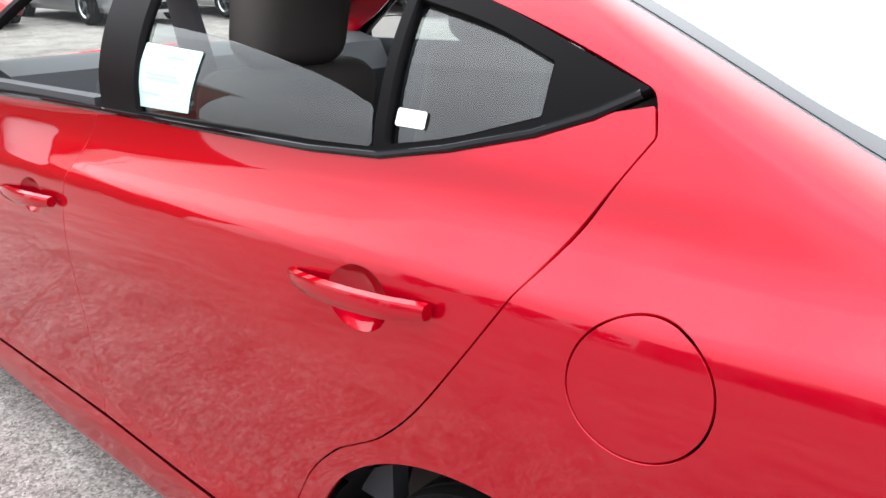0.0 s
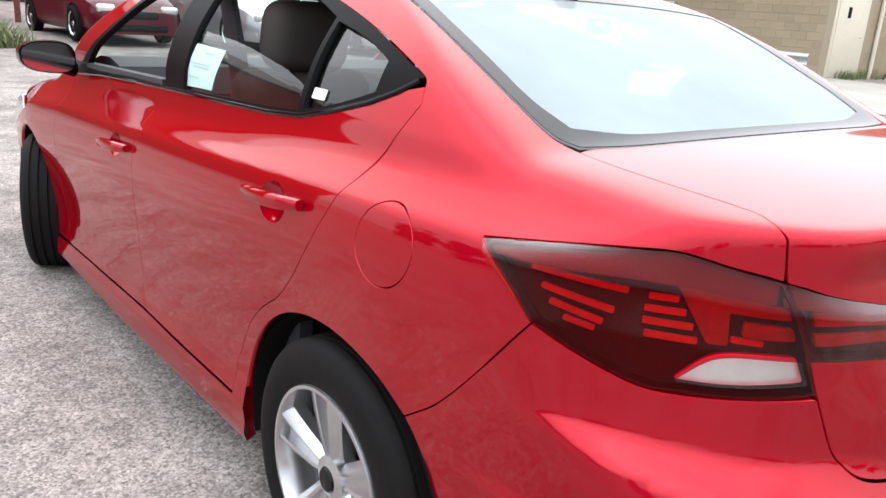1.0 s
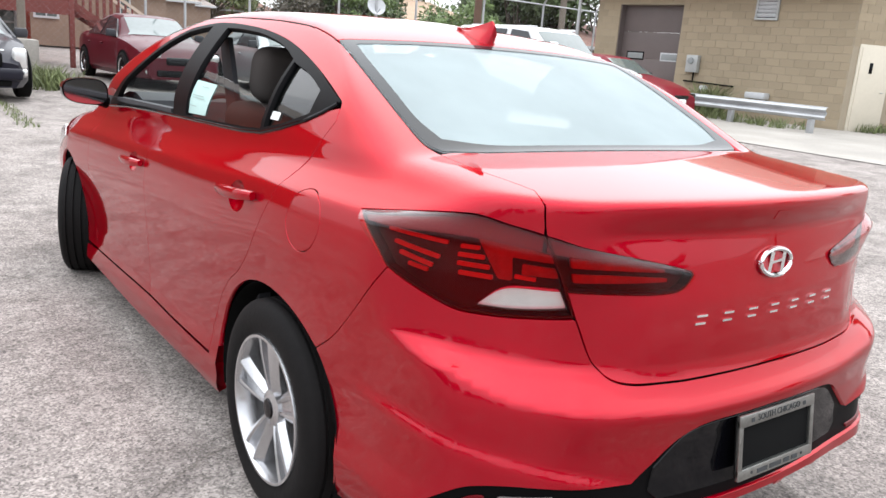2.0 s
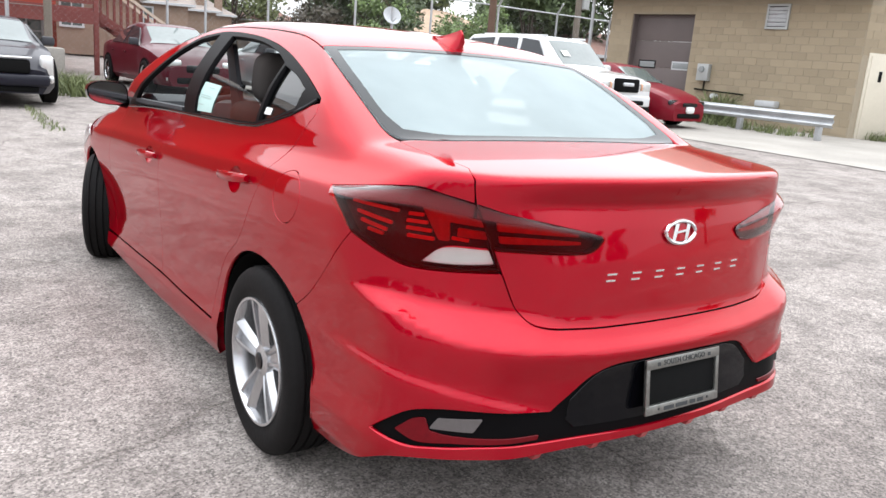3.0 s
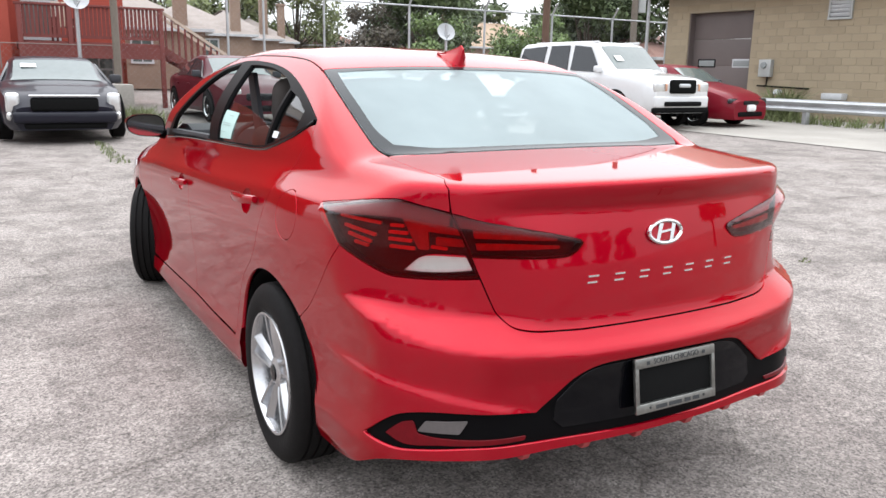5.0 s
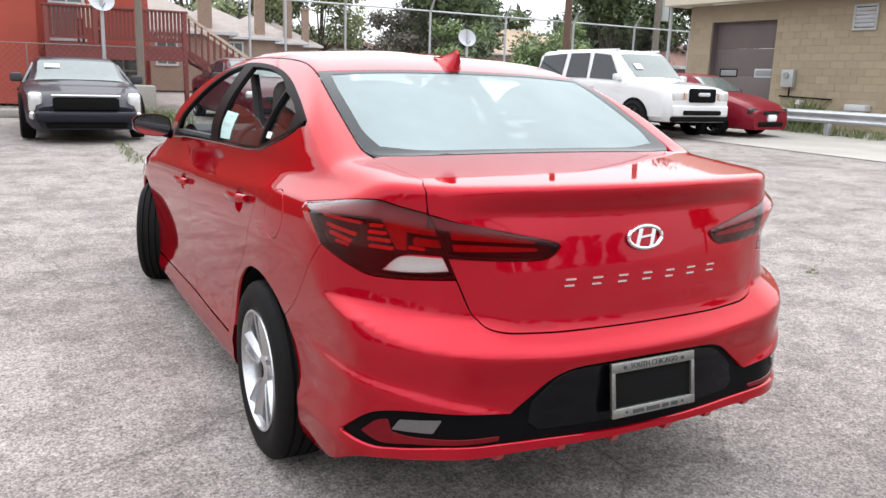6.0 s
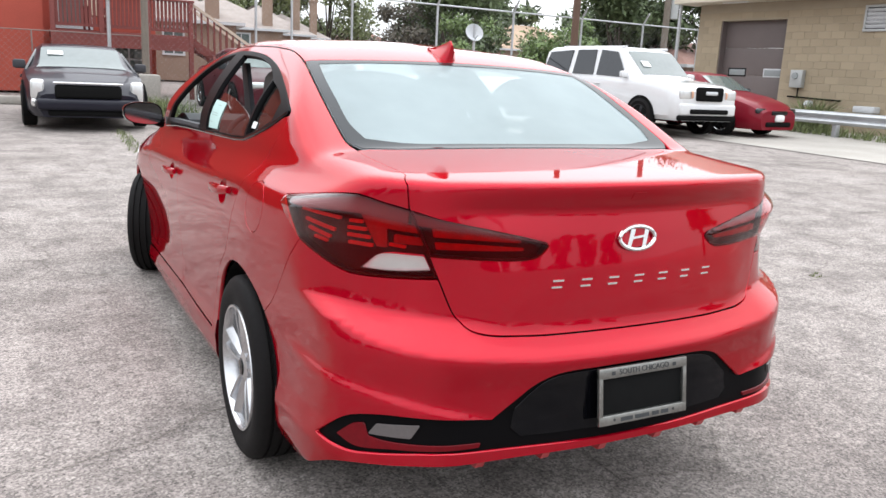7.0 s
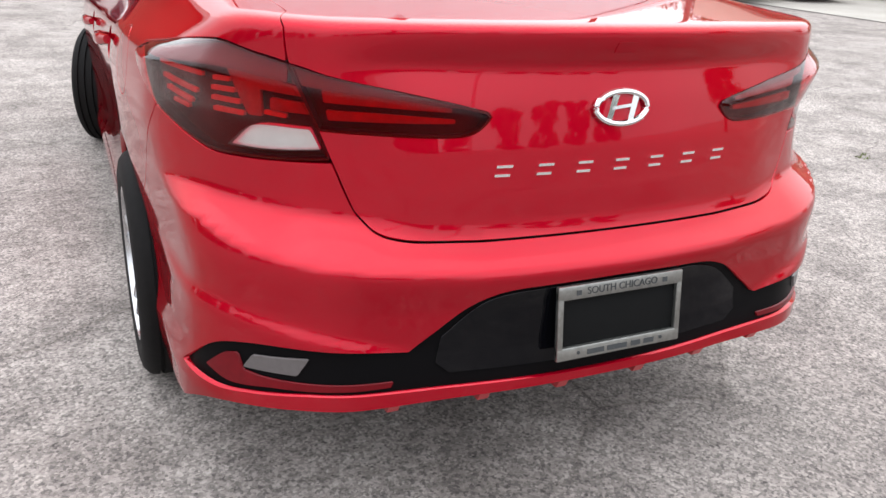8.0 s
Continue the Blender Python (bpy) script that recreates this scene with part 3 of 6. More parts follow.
def panel(name, outline, chart, material, parent, holes=(), h=0.02, lift=0.0, gap=0.0015, rim=0.014, stretch=(1.0, 1.0), mirror="", label="", smooth=2, raw_holes=False):
    """A sheet of the car's skin within an outline on one of the charts, with turned-in edges. stretch: metres to the chart's unit.
    mirror: 'join' adds the other side to the same mesh, 'both' makes a second object."""
    st = np.array(stretch)
    out = inset(resample(rounded(np.asarray(outline) * st), h * 0.7), gap)
    rings = [out] + [inset(resample(rounded(np.asarray(k) * st), h * 0.7), -gap) for k in holes]
    lo, hi = out.min(0), out.max(0)
    gx, gy = np.meshgrid(np.arange(lo[0], hi[0], h), np.arange(lo[1], hi[1], h), indexing="ij")
    gx = gx + (np.arange(gx.shape[1]) % 2)[None, :] * h / 2
    pts = np.stack([gx.ravel(), gy.ravel()], 1)
    keep = inside(out, pts)
    for k in rings[1:]:
        keep &= ~inside(k, pts)
    pts = pts[keep]
    for k in rings:
        pts = pts[far_from(pts, k, h * 0.45)]
    flat, edges = np.concatenate(rings + [pts]), []
    n0 = 0
    for k in rings:
        edges += [(n0 + i, n0 + (i + 1) % len(k)) for i in range(len(k))]
        n0 += len(k)
    v2, _, tris, *_ = delaunay_2d_cdt([Vector(p) for p in flat], edges, [], 0, 1e-7)
    v2 = np.array([tuple(v) for v in v2])
    tris = np.array([t for t in tris if len(t) == 3])
    mid = v2[tris].mean(1)
    ok = inside(out, mid)
    for k in rings[1:]:
        ok &= ~inside(k, mid)
    tris = tris[ok]
    p = chart(v2 / st)
    n = slope(p)
    if callable(lift):
        p = p + n * lift(v2 / st)[:, None]
        g = np.cross(p[tris[:, 1]] - p[tris[:, 0]], p[tris[:, 2]] - p[tris[:, 0]])
        g *= np.sign(np.sum(g * n[tris[:, 0]], 1))[:, None]
        soft = np.zeros_like(p)
        for k in range(3):
            np.add.at(soft, tris[:, k], g)
        n = soft / (np.linalg.norm(soft, axis=1)[:, None] + 1e-15)
        lift = 0.0
    else:
        p = p + n * lift
    g = np.cross(p[tris[:, 1]] - p[tris[:, 0]], p[tris[:, 2]] - p[tris[:, 0]])
    flip = np.sum(g * n[tris[:, 0]], 1) < 0
    tris[flip] = tris[flip][:, ::-1]
    verts, norms, faces = [p], [n], [tris]
    count = len(p)
    if rim:
        for k in rings:
            q = chart(k / st)
            m = slope(q)
            q = q + m * lift
            t = np.roll(q, -1, 0) - np.roll(q, 1, 0)
            side = np.cross(t, m)
            side /= np.linalg.norm(side, axis=1)[:, None] + 1e-12
            mid_k = k.mean(0)
            outward = chart((k[:1] + (k[:1] - mid_k) * 0.01) / st) - chart(k[:1] / st)
            if (np.dot(outward[0], side[0]) < 0) == (k is out):
                side = -side
            verts += [q, q - m * rim]
            soft = m + side
            soft /= np.linalg.norm(soft, axis=1)[:, None]
            norms += [soft, side]
            i = np.arange(len(k))
            j = (i + 1) % len(k)
            quad = np.stack([count + i, count + j, count + len(k) + j, count + len(k) + i], 1)
            allv = np.concatenate(verts)
            gq = np.cross(allv[quad[0, 1]] - allv[quad[0, 0]], allv[quad[0, 3]] - allv[quad[0, 0]])
            if np.dot(gq, side[0]) < 0:
                quad = quad[:, ::-1]
            faces += [quad[:, :3], quad[:, [0, 2, 3]]]
            count += 2 * len(k)
    verts, norms, faces = np.concatenate(verts), np.concatenate(norms), np.concatenate(faces)
    flipx = np.array([-1.0, 1, 1])
    if mirror == "flip":
        verts, norms, faces = verts * flipx, norms * flipx, faces[:, ::-1]
    if mirror == "join":
        faces = np.concatenate([faces, faces[:, ::-1] + len(verts)])
        verts, norms = np.concatenate([verts, verts * flipx]), np.concatenate([norms, norms * flipx])
    ob = mesh_ob(name, verts, faces, material, parent, label, norms)
    if mirror == "both":
        return ob, mesh_ob(name, verts * flipx, faces[:, ::-1], material, parent, label, norms * flipx)
    return ob


def strip(name, line, chart, width, material, parent, lift=0.004, thick=0.008, mirror="", label="", closed=False):
    """A raised moulding along a line on the skin."""
    q = np.asarray(line, float)
    dense = resample(q, 0.02)
    if not closed:
        cut = len(resample(q, 0.02)) - max(1, int(math.ceil(np.linalg.norm(q[0] - q[-1]) / 0.02))) + 1
        dense = dense[:cut]
    p = chart(dense)
    n = slope(p)
    t = np.gradient(p, axis=0)
    s = np.cross(t, n)
    s /= np.linalg.norm(s, axis=1)[:, None]
    w = width / 2
    prof = [(-w, -thick), (-w, lift * 0.6), (-w * 0.7, lift), (w * 0.7, lift), (w, lift * 0.6), (w, -thick)]
    verts = np.stack([p + s * a + n * b for a, b in prof], 1).reshape(-1, 3)
    k, faces = len(prof), []
    for i in range(len(p) - 1):
        faces += [(i * k + j, i * k + j + 1, (i + 1) * k + j + 1, (i + 1) * k + j) for j in range(k - 1)]
    faces += [tuple(range(k)), tuple(range((len(p) - 1) * k, len(p) * k))[::-1]]
    obs = []
    for sx in ((1, -1) if mirror == "both" else (1,)):
        obs.append(part(name, soup((verts * [sx, 1, 1], faces)), material, parent, label))
    return obs


# ---- the red sedan ----
sedan = tagged(new("sedan"), "glossy red four-door sedan with its front wheels turned, parked on asphalt", "car")
HALF = -1.5745
FLANK, TAIL, LID, ROOFSIDE = (1.0, 1.0), (0.85, 1.0), (1.0, 0.36), (1.0, 0.6)


def arch(cy, r0=0.385, rz=0.357, lo=200.0, hi=-20.0, n=26):
    """The wheel opening's edge on the flank, from behind the wheel over the top to before it."""
    return [(cy - BACK + r0 * math.cos(radians(d)), 0.318 + rz * math.sin(radians(d))) for d in np.linspace(lo, hi, n)]


REARARCH = arch(0.018, 0.402)
SPLIT = (0.003, 0.318 + 0.357 * math.sin(math.acos((0.003 - 0.268) / 0.402)))
GAP = [(-0.710, 1.051), (-0.720, 0.992), (-0.745, 0.955), (-0.772, 0.911), (-0.815, 0.82)]
LIDLOW = [(-0.866, 0.731), (-0.892, 0.706), (-0.93, 0.686), (-1.0, 0.675), (-1.17, 0.669), (HALF, 0.669)]
LAMPLOW = [(-0.733, 0.816), (-0.63, 0.812), (-0.535, 0.811), (-0.495, 0.817), (-0.405, 0.841), (-0.318, 0.870)]
GARNISH = [(HALF, 0.583), (-1.37, 0.580), (-1.235, 0.574), (-1.15, 0.549), (-1.056, 0.492), (-1.011, 0.462), (-0.875, 0.475), (-0.73, 0.480), (-0.64, 0.470), (-0.592, 0.452), (-0.485, 0.380),
           (-0.60, 0.362), (-0.69, 0.370), (-0.83, 0.383), (-1.1, 0.379), (-1.33, 0.376), (HALF, 0.375)]

low = curve(sorted(LIDLOW), 0.02)
LIDLOW = [LIDLOW[0], *[(float(a), float(low(a))) for a in np.linspace(-0.90, HALF, 30)]]
# rear bumper, with the dark garnish let into it
rear_arch = [SPLIT] + [p for p in REARARCH if p[0] < -0.006 and p[1] > 0.25]
rear_arch.sort(key=lambda p: -p[1])
bumper = [*LIDLOW[::-1], (-0.816, 0.818), *LAMPLOW, (-0.228, 0.772), (-0.10, 0.652), *rear_arch, (-0.125, 0.225),
          (-0.25, 0.225), (-0.42, 0.262), (-0.56, 0.318), (-0.76, 0.345), (-0.91, 0.350), (-1.33, 0.353), (HALF, 0.354), *GARNISH[::-1]]
panel("rear_bumper", bumper, ring, PAINT, sedan, stretch=TAIL, mirror="join", h=0.010, rim=0.03)
garnish = panel("rear_garnish", GARNISH, ring, TRIM, sedan, stretch=TAIL, mirror="join", lift=-0.012, gap=-0.004, rim=0.02, label="satin black lower bumper garnish")
panel("gloss_insert", [(HALF, 0.572), (-1.37, 0.569), (-1.24, 0.563), (-1.165, 0.540), (-1.085, 0.485), (-1.075, 0.43), (-1.11, 0.405), (-1.33, 0.402), (HALF, 0.402)], ring, BLACK, garnish,
      stretch=TAIL, mirror="join", lift=-0.008, label="gloss black centre insert")
panel("fog_reflector", [(-0.568, 0.400), (-0.62, 0.438), (-0.655, 0.446), (-0.668, 0.412), (-0.72, 0.405), (-0.985, 0.402), (-0.98, 0.391), (-0.74, 0.386), (-0.63, 0.378)], ring, FOGRED, garnish,
      stretch=TAIL, mirror="both", lift=-0.007, h=0.01, gap=0.0, label="red reflector strip")
panel("fog_lamp", [(-0.668, 0.420), (-0.690, 0.449), (-0.813, 0.456), (-0.789, 0.420)], ring, DULLSILVER, garnish, stretch=TAIL, mirror="both", lift=-0.006, h=0.01, gap=0.0, label="clear bumper lamp")
for k in (-0.47, -0.28, -0.1, 0.1, 0.28, 0.47):
    y = float(cast(np.array([[k, -0.4, 0.36]]), np.array([[0.0, -1.0, 0.0]]))[0, 1])
    part("diffuser_fin", soup(prism([(y + 0.004, 0.352), (y + 0.09, 0.356), (y + 0.08, 0.326), (y + 0.014, 0.332)], k - 0.012, k + 0.012, 0)), DIRTYRED, sedan)

# boot lid
LIDLAMP = [(-0.722, 0.990), (-0.815, 0.971), (-0.983, 0.943), (-1.10, 0.924), (-1.166, 0.912), (-1.178, 0.902), (-1.150, 0.880), (-1.115, 0.869), (-1.05, 0.867), (-0.96, 0.869), (-0.787, 0.876)]
LIDSIDE = [(-0.611, -0.388), (-0.616, -0.47), (-0.616, -0.56), (-0.611, -0.66), (-0.612, -0.735)]


def between(p, q, n):
    """Points on the skin from p to q."""
    m = np.array([p + (q - p) * t for t in np.linspace(0, 1, n + 2)[1:-1]])
    o = np.tile([[p[0] * 0.5, -0.5, 0.85]], (n, 1))
    d = m - o
    return cast(o, d / np.linalg.norm(d, axis=1)[:, None])


MIDGAP = [(-0.712, 1.037), (-0.7145, 1.022), (-0.717, 1.007)]
LIP = between(over(np.array([LIDSIDE[-1]]))[0], ring(np.array([GAP[0]]))[0], 4)
lid_top = over(np.array([(-0.001, -0.405), (-0.2, -0.403), (-0.45, -0.396), (-0.57, -0.382), *LIDSIDE]))
lid_rear = ring(np.array([GAP[0], *MIDGAP, *LIDLAMP, (-0.816, 0.82), *LIDLOW[:-1], (-1.569, 0.669)]))
left = np.concatenate([to_fan(lid_top), to_fan(LIP), to_fan(lid_rear)])
boot_lid = panel("boot_lid", np.concatenate([left, left[::-1] * [-1, 1]]), fan, PAINT, sedan, stretch=LID, h=0.009)

# tail lamps: housing, reflectors and smoked lens, on the wing and on the lid
LAMP = [(-0.180, 0.973), (-0.27, 0.986), (-0.368, 0.999), (-0.46, 1.010), (-0.535, 1.016), (-0.562, 1.015), (-0.637, 1.003), (-0.718, 0.990), *[(a + 0.001, z) for a, z in GAP[2:4]], (-0.812, 0.823),
        *[(a, z + 0.002) for a, z in LAMPLOW], (-0.275, 0.910), (-0.205, 0.955)]


def bar(a0, z0, a1, z1, w):
    d = np.array([(a1 - a0) * 0.85, z1 - z0])
    d /= np.linalg.norm(d)
    n = np.array([-d[1] / 0.85, d[0]]) * w / 2
    return [np.array([a0, z0]) + n, np.array([a1, z1]) + n, np.array([a1, z1]) - n, np.array([a0, z0]) - n]


TOPEDGE = curve([(-1.2, 0.912), (-1.1, 0.924), (-0.983, 0.943), (-0.815, 0.971), (-0.718, 0.990), (-0.637, 1.003), (-0.535, 1.016), (-0.46, 1.010), (-0.368, 0.999), (-0.27, 0.986), (-0.18, 0.973)], 0.01)
FOLD = curve([(-1.2, 0.906), (-0.98, 0.929), (-0.73, 0.953), (-0.56, 0.967), (-0.46, 0.966), (-0.3, 0.957), (-0.18, 0.955)], 0.01)


def facet(q):
    """The lens stands proud along a fold, above which it leans back."""
    top, fold, z = TOPEDGE(q[:, 0]), FOLD(q[:, 0]), q[:, 1]
    high = 0.8 * (top - fold)
    up, down = (top - z) / (top - fold), 1 - (fold - z) / 0.08
    return 0.001 + high * np.clip(-smax(-up, -down, 0.06), 0, 1)


def lamp(name, outline, bars, plates, white=None):
    ol = np.array(outline) * TAIL
    hole = inset(resample(ol, 0.01), 0.004) / TAIL
    body = panel(name, outline, ring, LAMPDARK, sedan, stretch=TAIL, lift=-0.030, mirror="both", gap=0.0, rim=0.0, label="smoked red tail lamp")
    for side, ob in zip((1, -1), body):
        def mine(nm, ol, m, lift, h=0.008, **kw):
            made = panel(nm, ol, ring, m, ob, stretch=TAIL, lift=lift, gap=0.0, h=h, mirror="" if side > 0 else "flip", **kw)
            return made
        mine("bezel", outline, LAMPDARK, -0.001, rim=0.028, holes=[hole], label="black lamp edge")
        for b in bars:
            mine("light_bar", bar(*b), LAMPRED, -0.016, rim=0.008)
        for b in plates:
            mine("light_plate", b, LAMPMID, -0.014, rim=0.01)
        # added rose strip behind the lens top: its pink sky sheen as colour
        a0, a1 = (-0.198, -0.716) if white is not None else (-0.727, -1.155)
        run = np.linspace(a0, a1, 8)
        mine("upper_sheen", [(u, float(TOPEDGE(u)) - 0.0025) for u in run] + [(u, float(FOLD(u)) + 0.002) for u in run[::-1]], LAMPSHEEN, -0.008, rim=0.004)
        if white is not None:
            mine("reverse_lamp", white, SILVER, -0.012, rim=0.012, label="clear reversing lamp")
        mine("lens", outline, LENS, facet, 0.008, rim=0.0, **({"holes": [white]} if white is not None else {}))
        if white is not None:
            mine("clear_lens", white, CLEARLENS, 0.001, 0.012, rim=0.0)


lamp("tail_lamp", LAMP, [(-0.29, 0.956, -0.475, 0.948, 0.009), (-0.318, 0.930, -0.455, 0.913, 0.009), (-0.338, 0.908, -0.438, 0.892, 0.009), (-0.368, 0.887, -0.426, 0.880, 0.008),
                         (-0.51, 0.946, -0.56, 0.947, 0.009), (-0.505, 0.927, -0.575, 0.928, 0.009), (-0.505, 0.908, -0.59, 0.908, 0.009), (-0.51, 0.888, -0.60, 0.888, 0.009), (-0.655, 0.897, -0.71, 0.894, 0.008)],
     [[(-0.555, 0.968), (-0.64, 0.964), (-0.745, 0.949), (-0.752, 0.932), (-0.645, 0.938), (-0.650, 0.888), (-0.615, 0.888)],
      [(-0.672, 0.925), (-0.757, 0.921), (-0.766, 0.901), (-0.672, 0.903)]],
     [(-0.570, 0.830), (-0.622, 0.868), (-0.66, 0.877), (-0.770, 0.878), (-0.792, 0.840), (-0.66, 0.831)])
lamp("lid_lamp", [(a, z) for a, z in LIDLAMP], [], [[(-0.79, 0.947), (-0.95, 0.934), (-1.08, 0.919), (-1.08, 0.911), (-0.95, 0.918), (-0.795, 0.925)],
                                                    [(-0.80, 0.911), (-0.95, 0.907), (-1.09, 0.899), (-1.09, 0.891), (-0.95, 0.892), (-0.805, 0.893)]])

# wing, roof rail and windscreen pillar in one pressing on each side
RAIL = [(-0.589, 0.205), (-0.560, 0.45), (-0.548, 0.70), (-0.54, 1.1), (-0.545, 1.38), (-0.60, 1.60), (-0.655, 1.85), (-0.70, 2.08), (-0.72, 2.30)]
DLO_TOP = [(0.170, 1.190), (0.42, 1.266), (0.70, 1.327), (0.97, 1.362), (1.25, 1.379), (1.47, 1.381), (1.62, 1.368), (1.75, 1.347), (1.90, 1.287), (2.05, 1.188), (2.24, 1.078), (2.40, 0.985)]
DLO_LOW = [(2.40, 0.966), (2.08, 0.993), (1.70, 1.012), (1.40, 1.024), (0.96, 1.040), (0.71, 1.050), (0.555, 1.063), (0.43, 1.091), (0.303, 1.127), (0.23, 1.156)]
DOORBACK = [(0.158, 1.175), (0.146, 1.142), (0.176, 1.090), (0.253, 0.960), (0.322, 0.852), (0.405, 0.742), (0.478, 0.670), (0.53, 0.635), (0.585, 0.598), (0.655, 0.525), (0.70, 0.45), (0.725, 0.40), (0.742, 0.312)]
FUEL = [(0.0835 + 0.083 * math.cos(t) - 0.004 * math.sin(t), 0.900 + 0.079 * math.sin(t)) for t in np.arange(24) * math.pi / 12]
wing_low = [(-0.228, 0.772), (-0.10, 0.652), SPLIT, *[p for p in REARARCH if p[1] > 0.30 and p[0] > 0.012]]
wing = np.concatenate([to_swing(LIP[::-1]), to_swing(over(np.array([*LIDSIDE[::-1], (-0.624, -0.335), (-0.624, -0.24), (-0.619, -0.12), (-0.607, 0.05), *RAIL]))),
                       to_swing(ring(np.array([(2.50, 0.965), *DLO_TOP[::-1], *DOORBACK, *[p for p in wing_low if p[0] > 0.5][::-1], *[p for p in wing_low if p[0] <= 0.5][::-1],
                                               *LAMPLOW[::-1][0:1], *[(a + 0.004, z) for a, z in [(-0.275, 0.910), (-0.205, 0.955), (-0.176, 0.975)]], *[(a, z + 0.002) for a, z in LAMP[1:8]], *MIDGAP[::-1], GAP[0]])))])
panel("wing_panel", wing, swing, PAINT, sedan, holes=[to_swing(ring(np.array(FUEL)))], stretch=ROOFSIDE, mirror="both", h=0.011)
panel("fuel_flap", [(0.0835 + (a - 0.0835) * 0.998, 0.900 + (z - 0.900) * 0.998) for a, z in FUEL], ring, PAINT, sedan, h=0.012)

# doors, sill, front wing, nose
DOORMID = [(1.435, 1.022), (1.475, 0.90), (1.478, 0.776), (1.476, 0.595), (1.470, 0.423), (1.455, 0.300)]
DOORFRONT = [(2.43, 0.965), (2.46, 0.80), (2.44, 0.55), (2.40, 0.38), (2.36, 0.268)]
CUPR, CUPF = (0.515, 0.881, 0.062, 0.044), (1.655, 0.808, 0.062, 0.038)
cup = [[(a + r * math.cos(t), z + q * math.sin(t)) for t in np.arange(20) * math.pi / 10] for a, z, r, q in (CUPR, CUPF)]
doors = []
for nm, ol, k in (("rear_door", [*DOORBACK, (1.10, 0.303), *DOORMID[::-1], *[p for p in DLO_LOW if p[0] < 1.43]], 0),
                  ("front_door", [*DOORMID, (1.90, 0.284), *DOORFRONT[::-1], *[p for p in DLO_LOW if p[0] > 1.44]], 1)):
    made = panel(nm, ol, ring, PAINT, sedan, holes=[cup[k]], h=0.012, mirror="both")
    for ob, sx in zip(made, (1, -1)):
        doors.append((nm, ob, sx))
fr_arch = arch(2.70)
panel("sill", [(0.742, 0.306), (1.10, 0.297), (1.455, 0.294), (1.90, 0.278), (2.36, 0.262), *[(p[0], p[1]) for p in sorted(fr_arch, key=lambda q: q[1]) if p[0] < 2.75 and 0.20 < p[1] < 0.262], (2.56, 0.175), (1.5, 0.165), (0.695, 0.175),
                (0.665, 0.26), (0.672, 0.295), *[p for p in REARARCH if p[0] > 0.5 and 0.30 < p[1] < 0.37][::-1], (0.72, 0.40)], ring, PAINT, sedan, mirror="both", rim=0.03)
front_wing = np.concatenate([to_swing(over(np.array([(-0.72, 2.31), (-0.675, 2.41), (-0.755, 2.75), (-0.715, 3.08)]))),
                             to_swing(ring(np.array([(3.10, 0.745), (3.40, 0.63), (3.42, 0.50), *[p for p in sorted(fr_arch, key=lambda q: -q[0]) if p[1] > 0.27], (2.56, 0.262), *DOORFRONT[::-1]])))])
panel("front_wing", front_wing, swing, PAINT, sedan, mirror="both", h=0.02, stretch=ROOFSIDE)
panel("front_bumper", [(3.335, 0.26), (3.34, 0.36), (3.42, 0.50), (3.40, 0.62), (3.55, 0.66), (3.9, 0.64), (4.575, 0.68), (4.575, 0.22), (4.0, 0.22), (3.6, 0.23)], ring, PAINT, sedan, stretch=TAIL, mirror="join", rim=0.03, h=0.025)
panel("grille", [(4.15, 0.62), (4.575, 0.64), (4.575, 0.34), (4.25, 0.36)], ring, BLACK, sedan, stretch=TAIL, mirror="join", lift=0.004, h=0.03, label="black grille")
panel("headlamp", [(3.08, 0.735), (3.40, 0.625), (3.55, 0.665), (3.9, 0.645), (4.05, 0.665), (3.9, 0.71), (3.5, 0.755), (3.2, 0.765)], ring, SILVER, sedan, stretch=TAIL, mirror="both", lift=0.002, label="clear headlamp")
panel("bonnet", [(-0.66, 2.40), (0.66, 2.40), (0.75, 2.75), (0.70, 3.1), (0.55, 3.3), (0.3, 3.42), (0.0, 3.45), (-0.3, 3.42), (-0.55, 3.3), (-0.70, 3.1), (-0.75, 2.75)], over, PAINT, sedan, h=0.03)
panel("roof", [(-0.584, 0.211), (-0.41, 0.210), (-0.2, 0.210), (0.0, 0.210), (0.2, 0.210), (0.41, 0.210), (0.584, 0.211), *[(-x, y) for x, y in RAIL[1:5]], (0.2, 1.46), (-0.2, 1.46), *RAIL[1:5][::-1]], over, PAINT, sedan, h=0.025)
for sx in (-1, 1):
    p = over(np.array([(x * -sx, y) for x, y in RAIL[:5]]))
    part("roof_moulding", soup(tube(p - [0, 0, 0.001], 0.0028)), TRIM, sedan)

# screens with their dark printed border
SCREEN = [(0.0, 0.206), (-0.41, 0.205), (-0.584, 0.205), (-0.602, 0.054), (-0.614, -0.12), (-0.619, -0.24), (-0.616, -0.33), (-0.590, -0.372), (-0.45, -0.391), (-0.2, -0.398), (0.0, -0.400)]
screen = SCREEN + [(-x, y) for x, y in SCREEN[1:-1]][::-1]
inner = [(0.0, 0.175), (-0.38, 0.176), (-0.545, 0.168), (-0.562, 0.05), (-0.573, -0.12), (-0.577, -0.23), (-0.558, -0.315), (-0.42, -0.348), (-0.2, -0.356), (0.0, -0.358)]
inner = inner + [(-x, y) for x, y in inner[1:-1]][::-1]
rear_screen = panel("rear_screen", screen, over, REARGLASS, sedan, lift=-0.001, rim=0.004, h=0.025, label="sloping rear screen with bright cloud sheen in its colour")
panel("printed_border", screen, over, BORDER, rear_screen, holes=[inner], lift=0.0012, rim=0.0, h=0.02, gap=0.001)
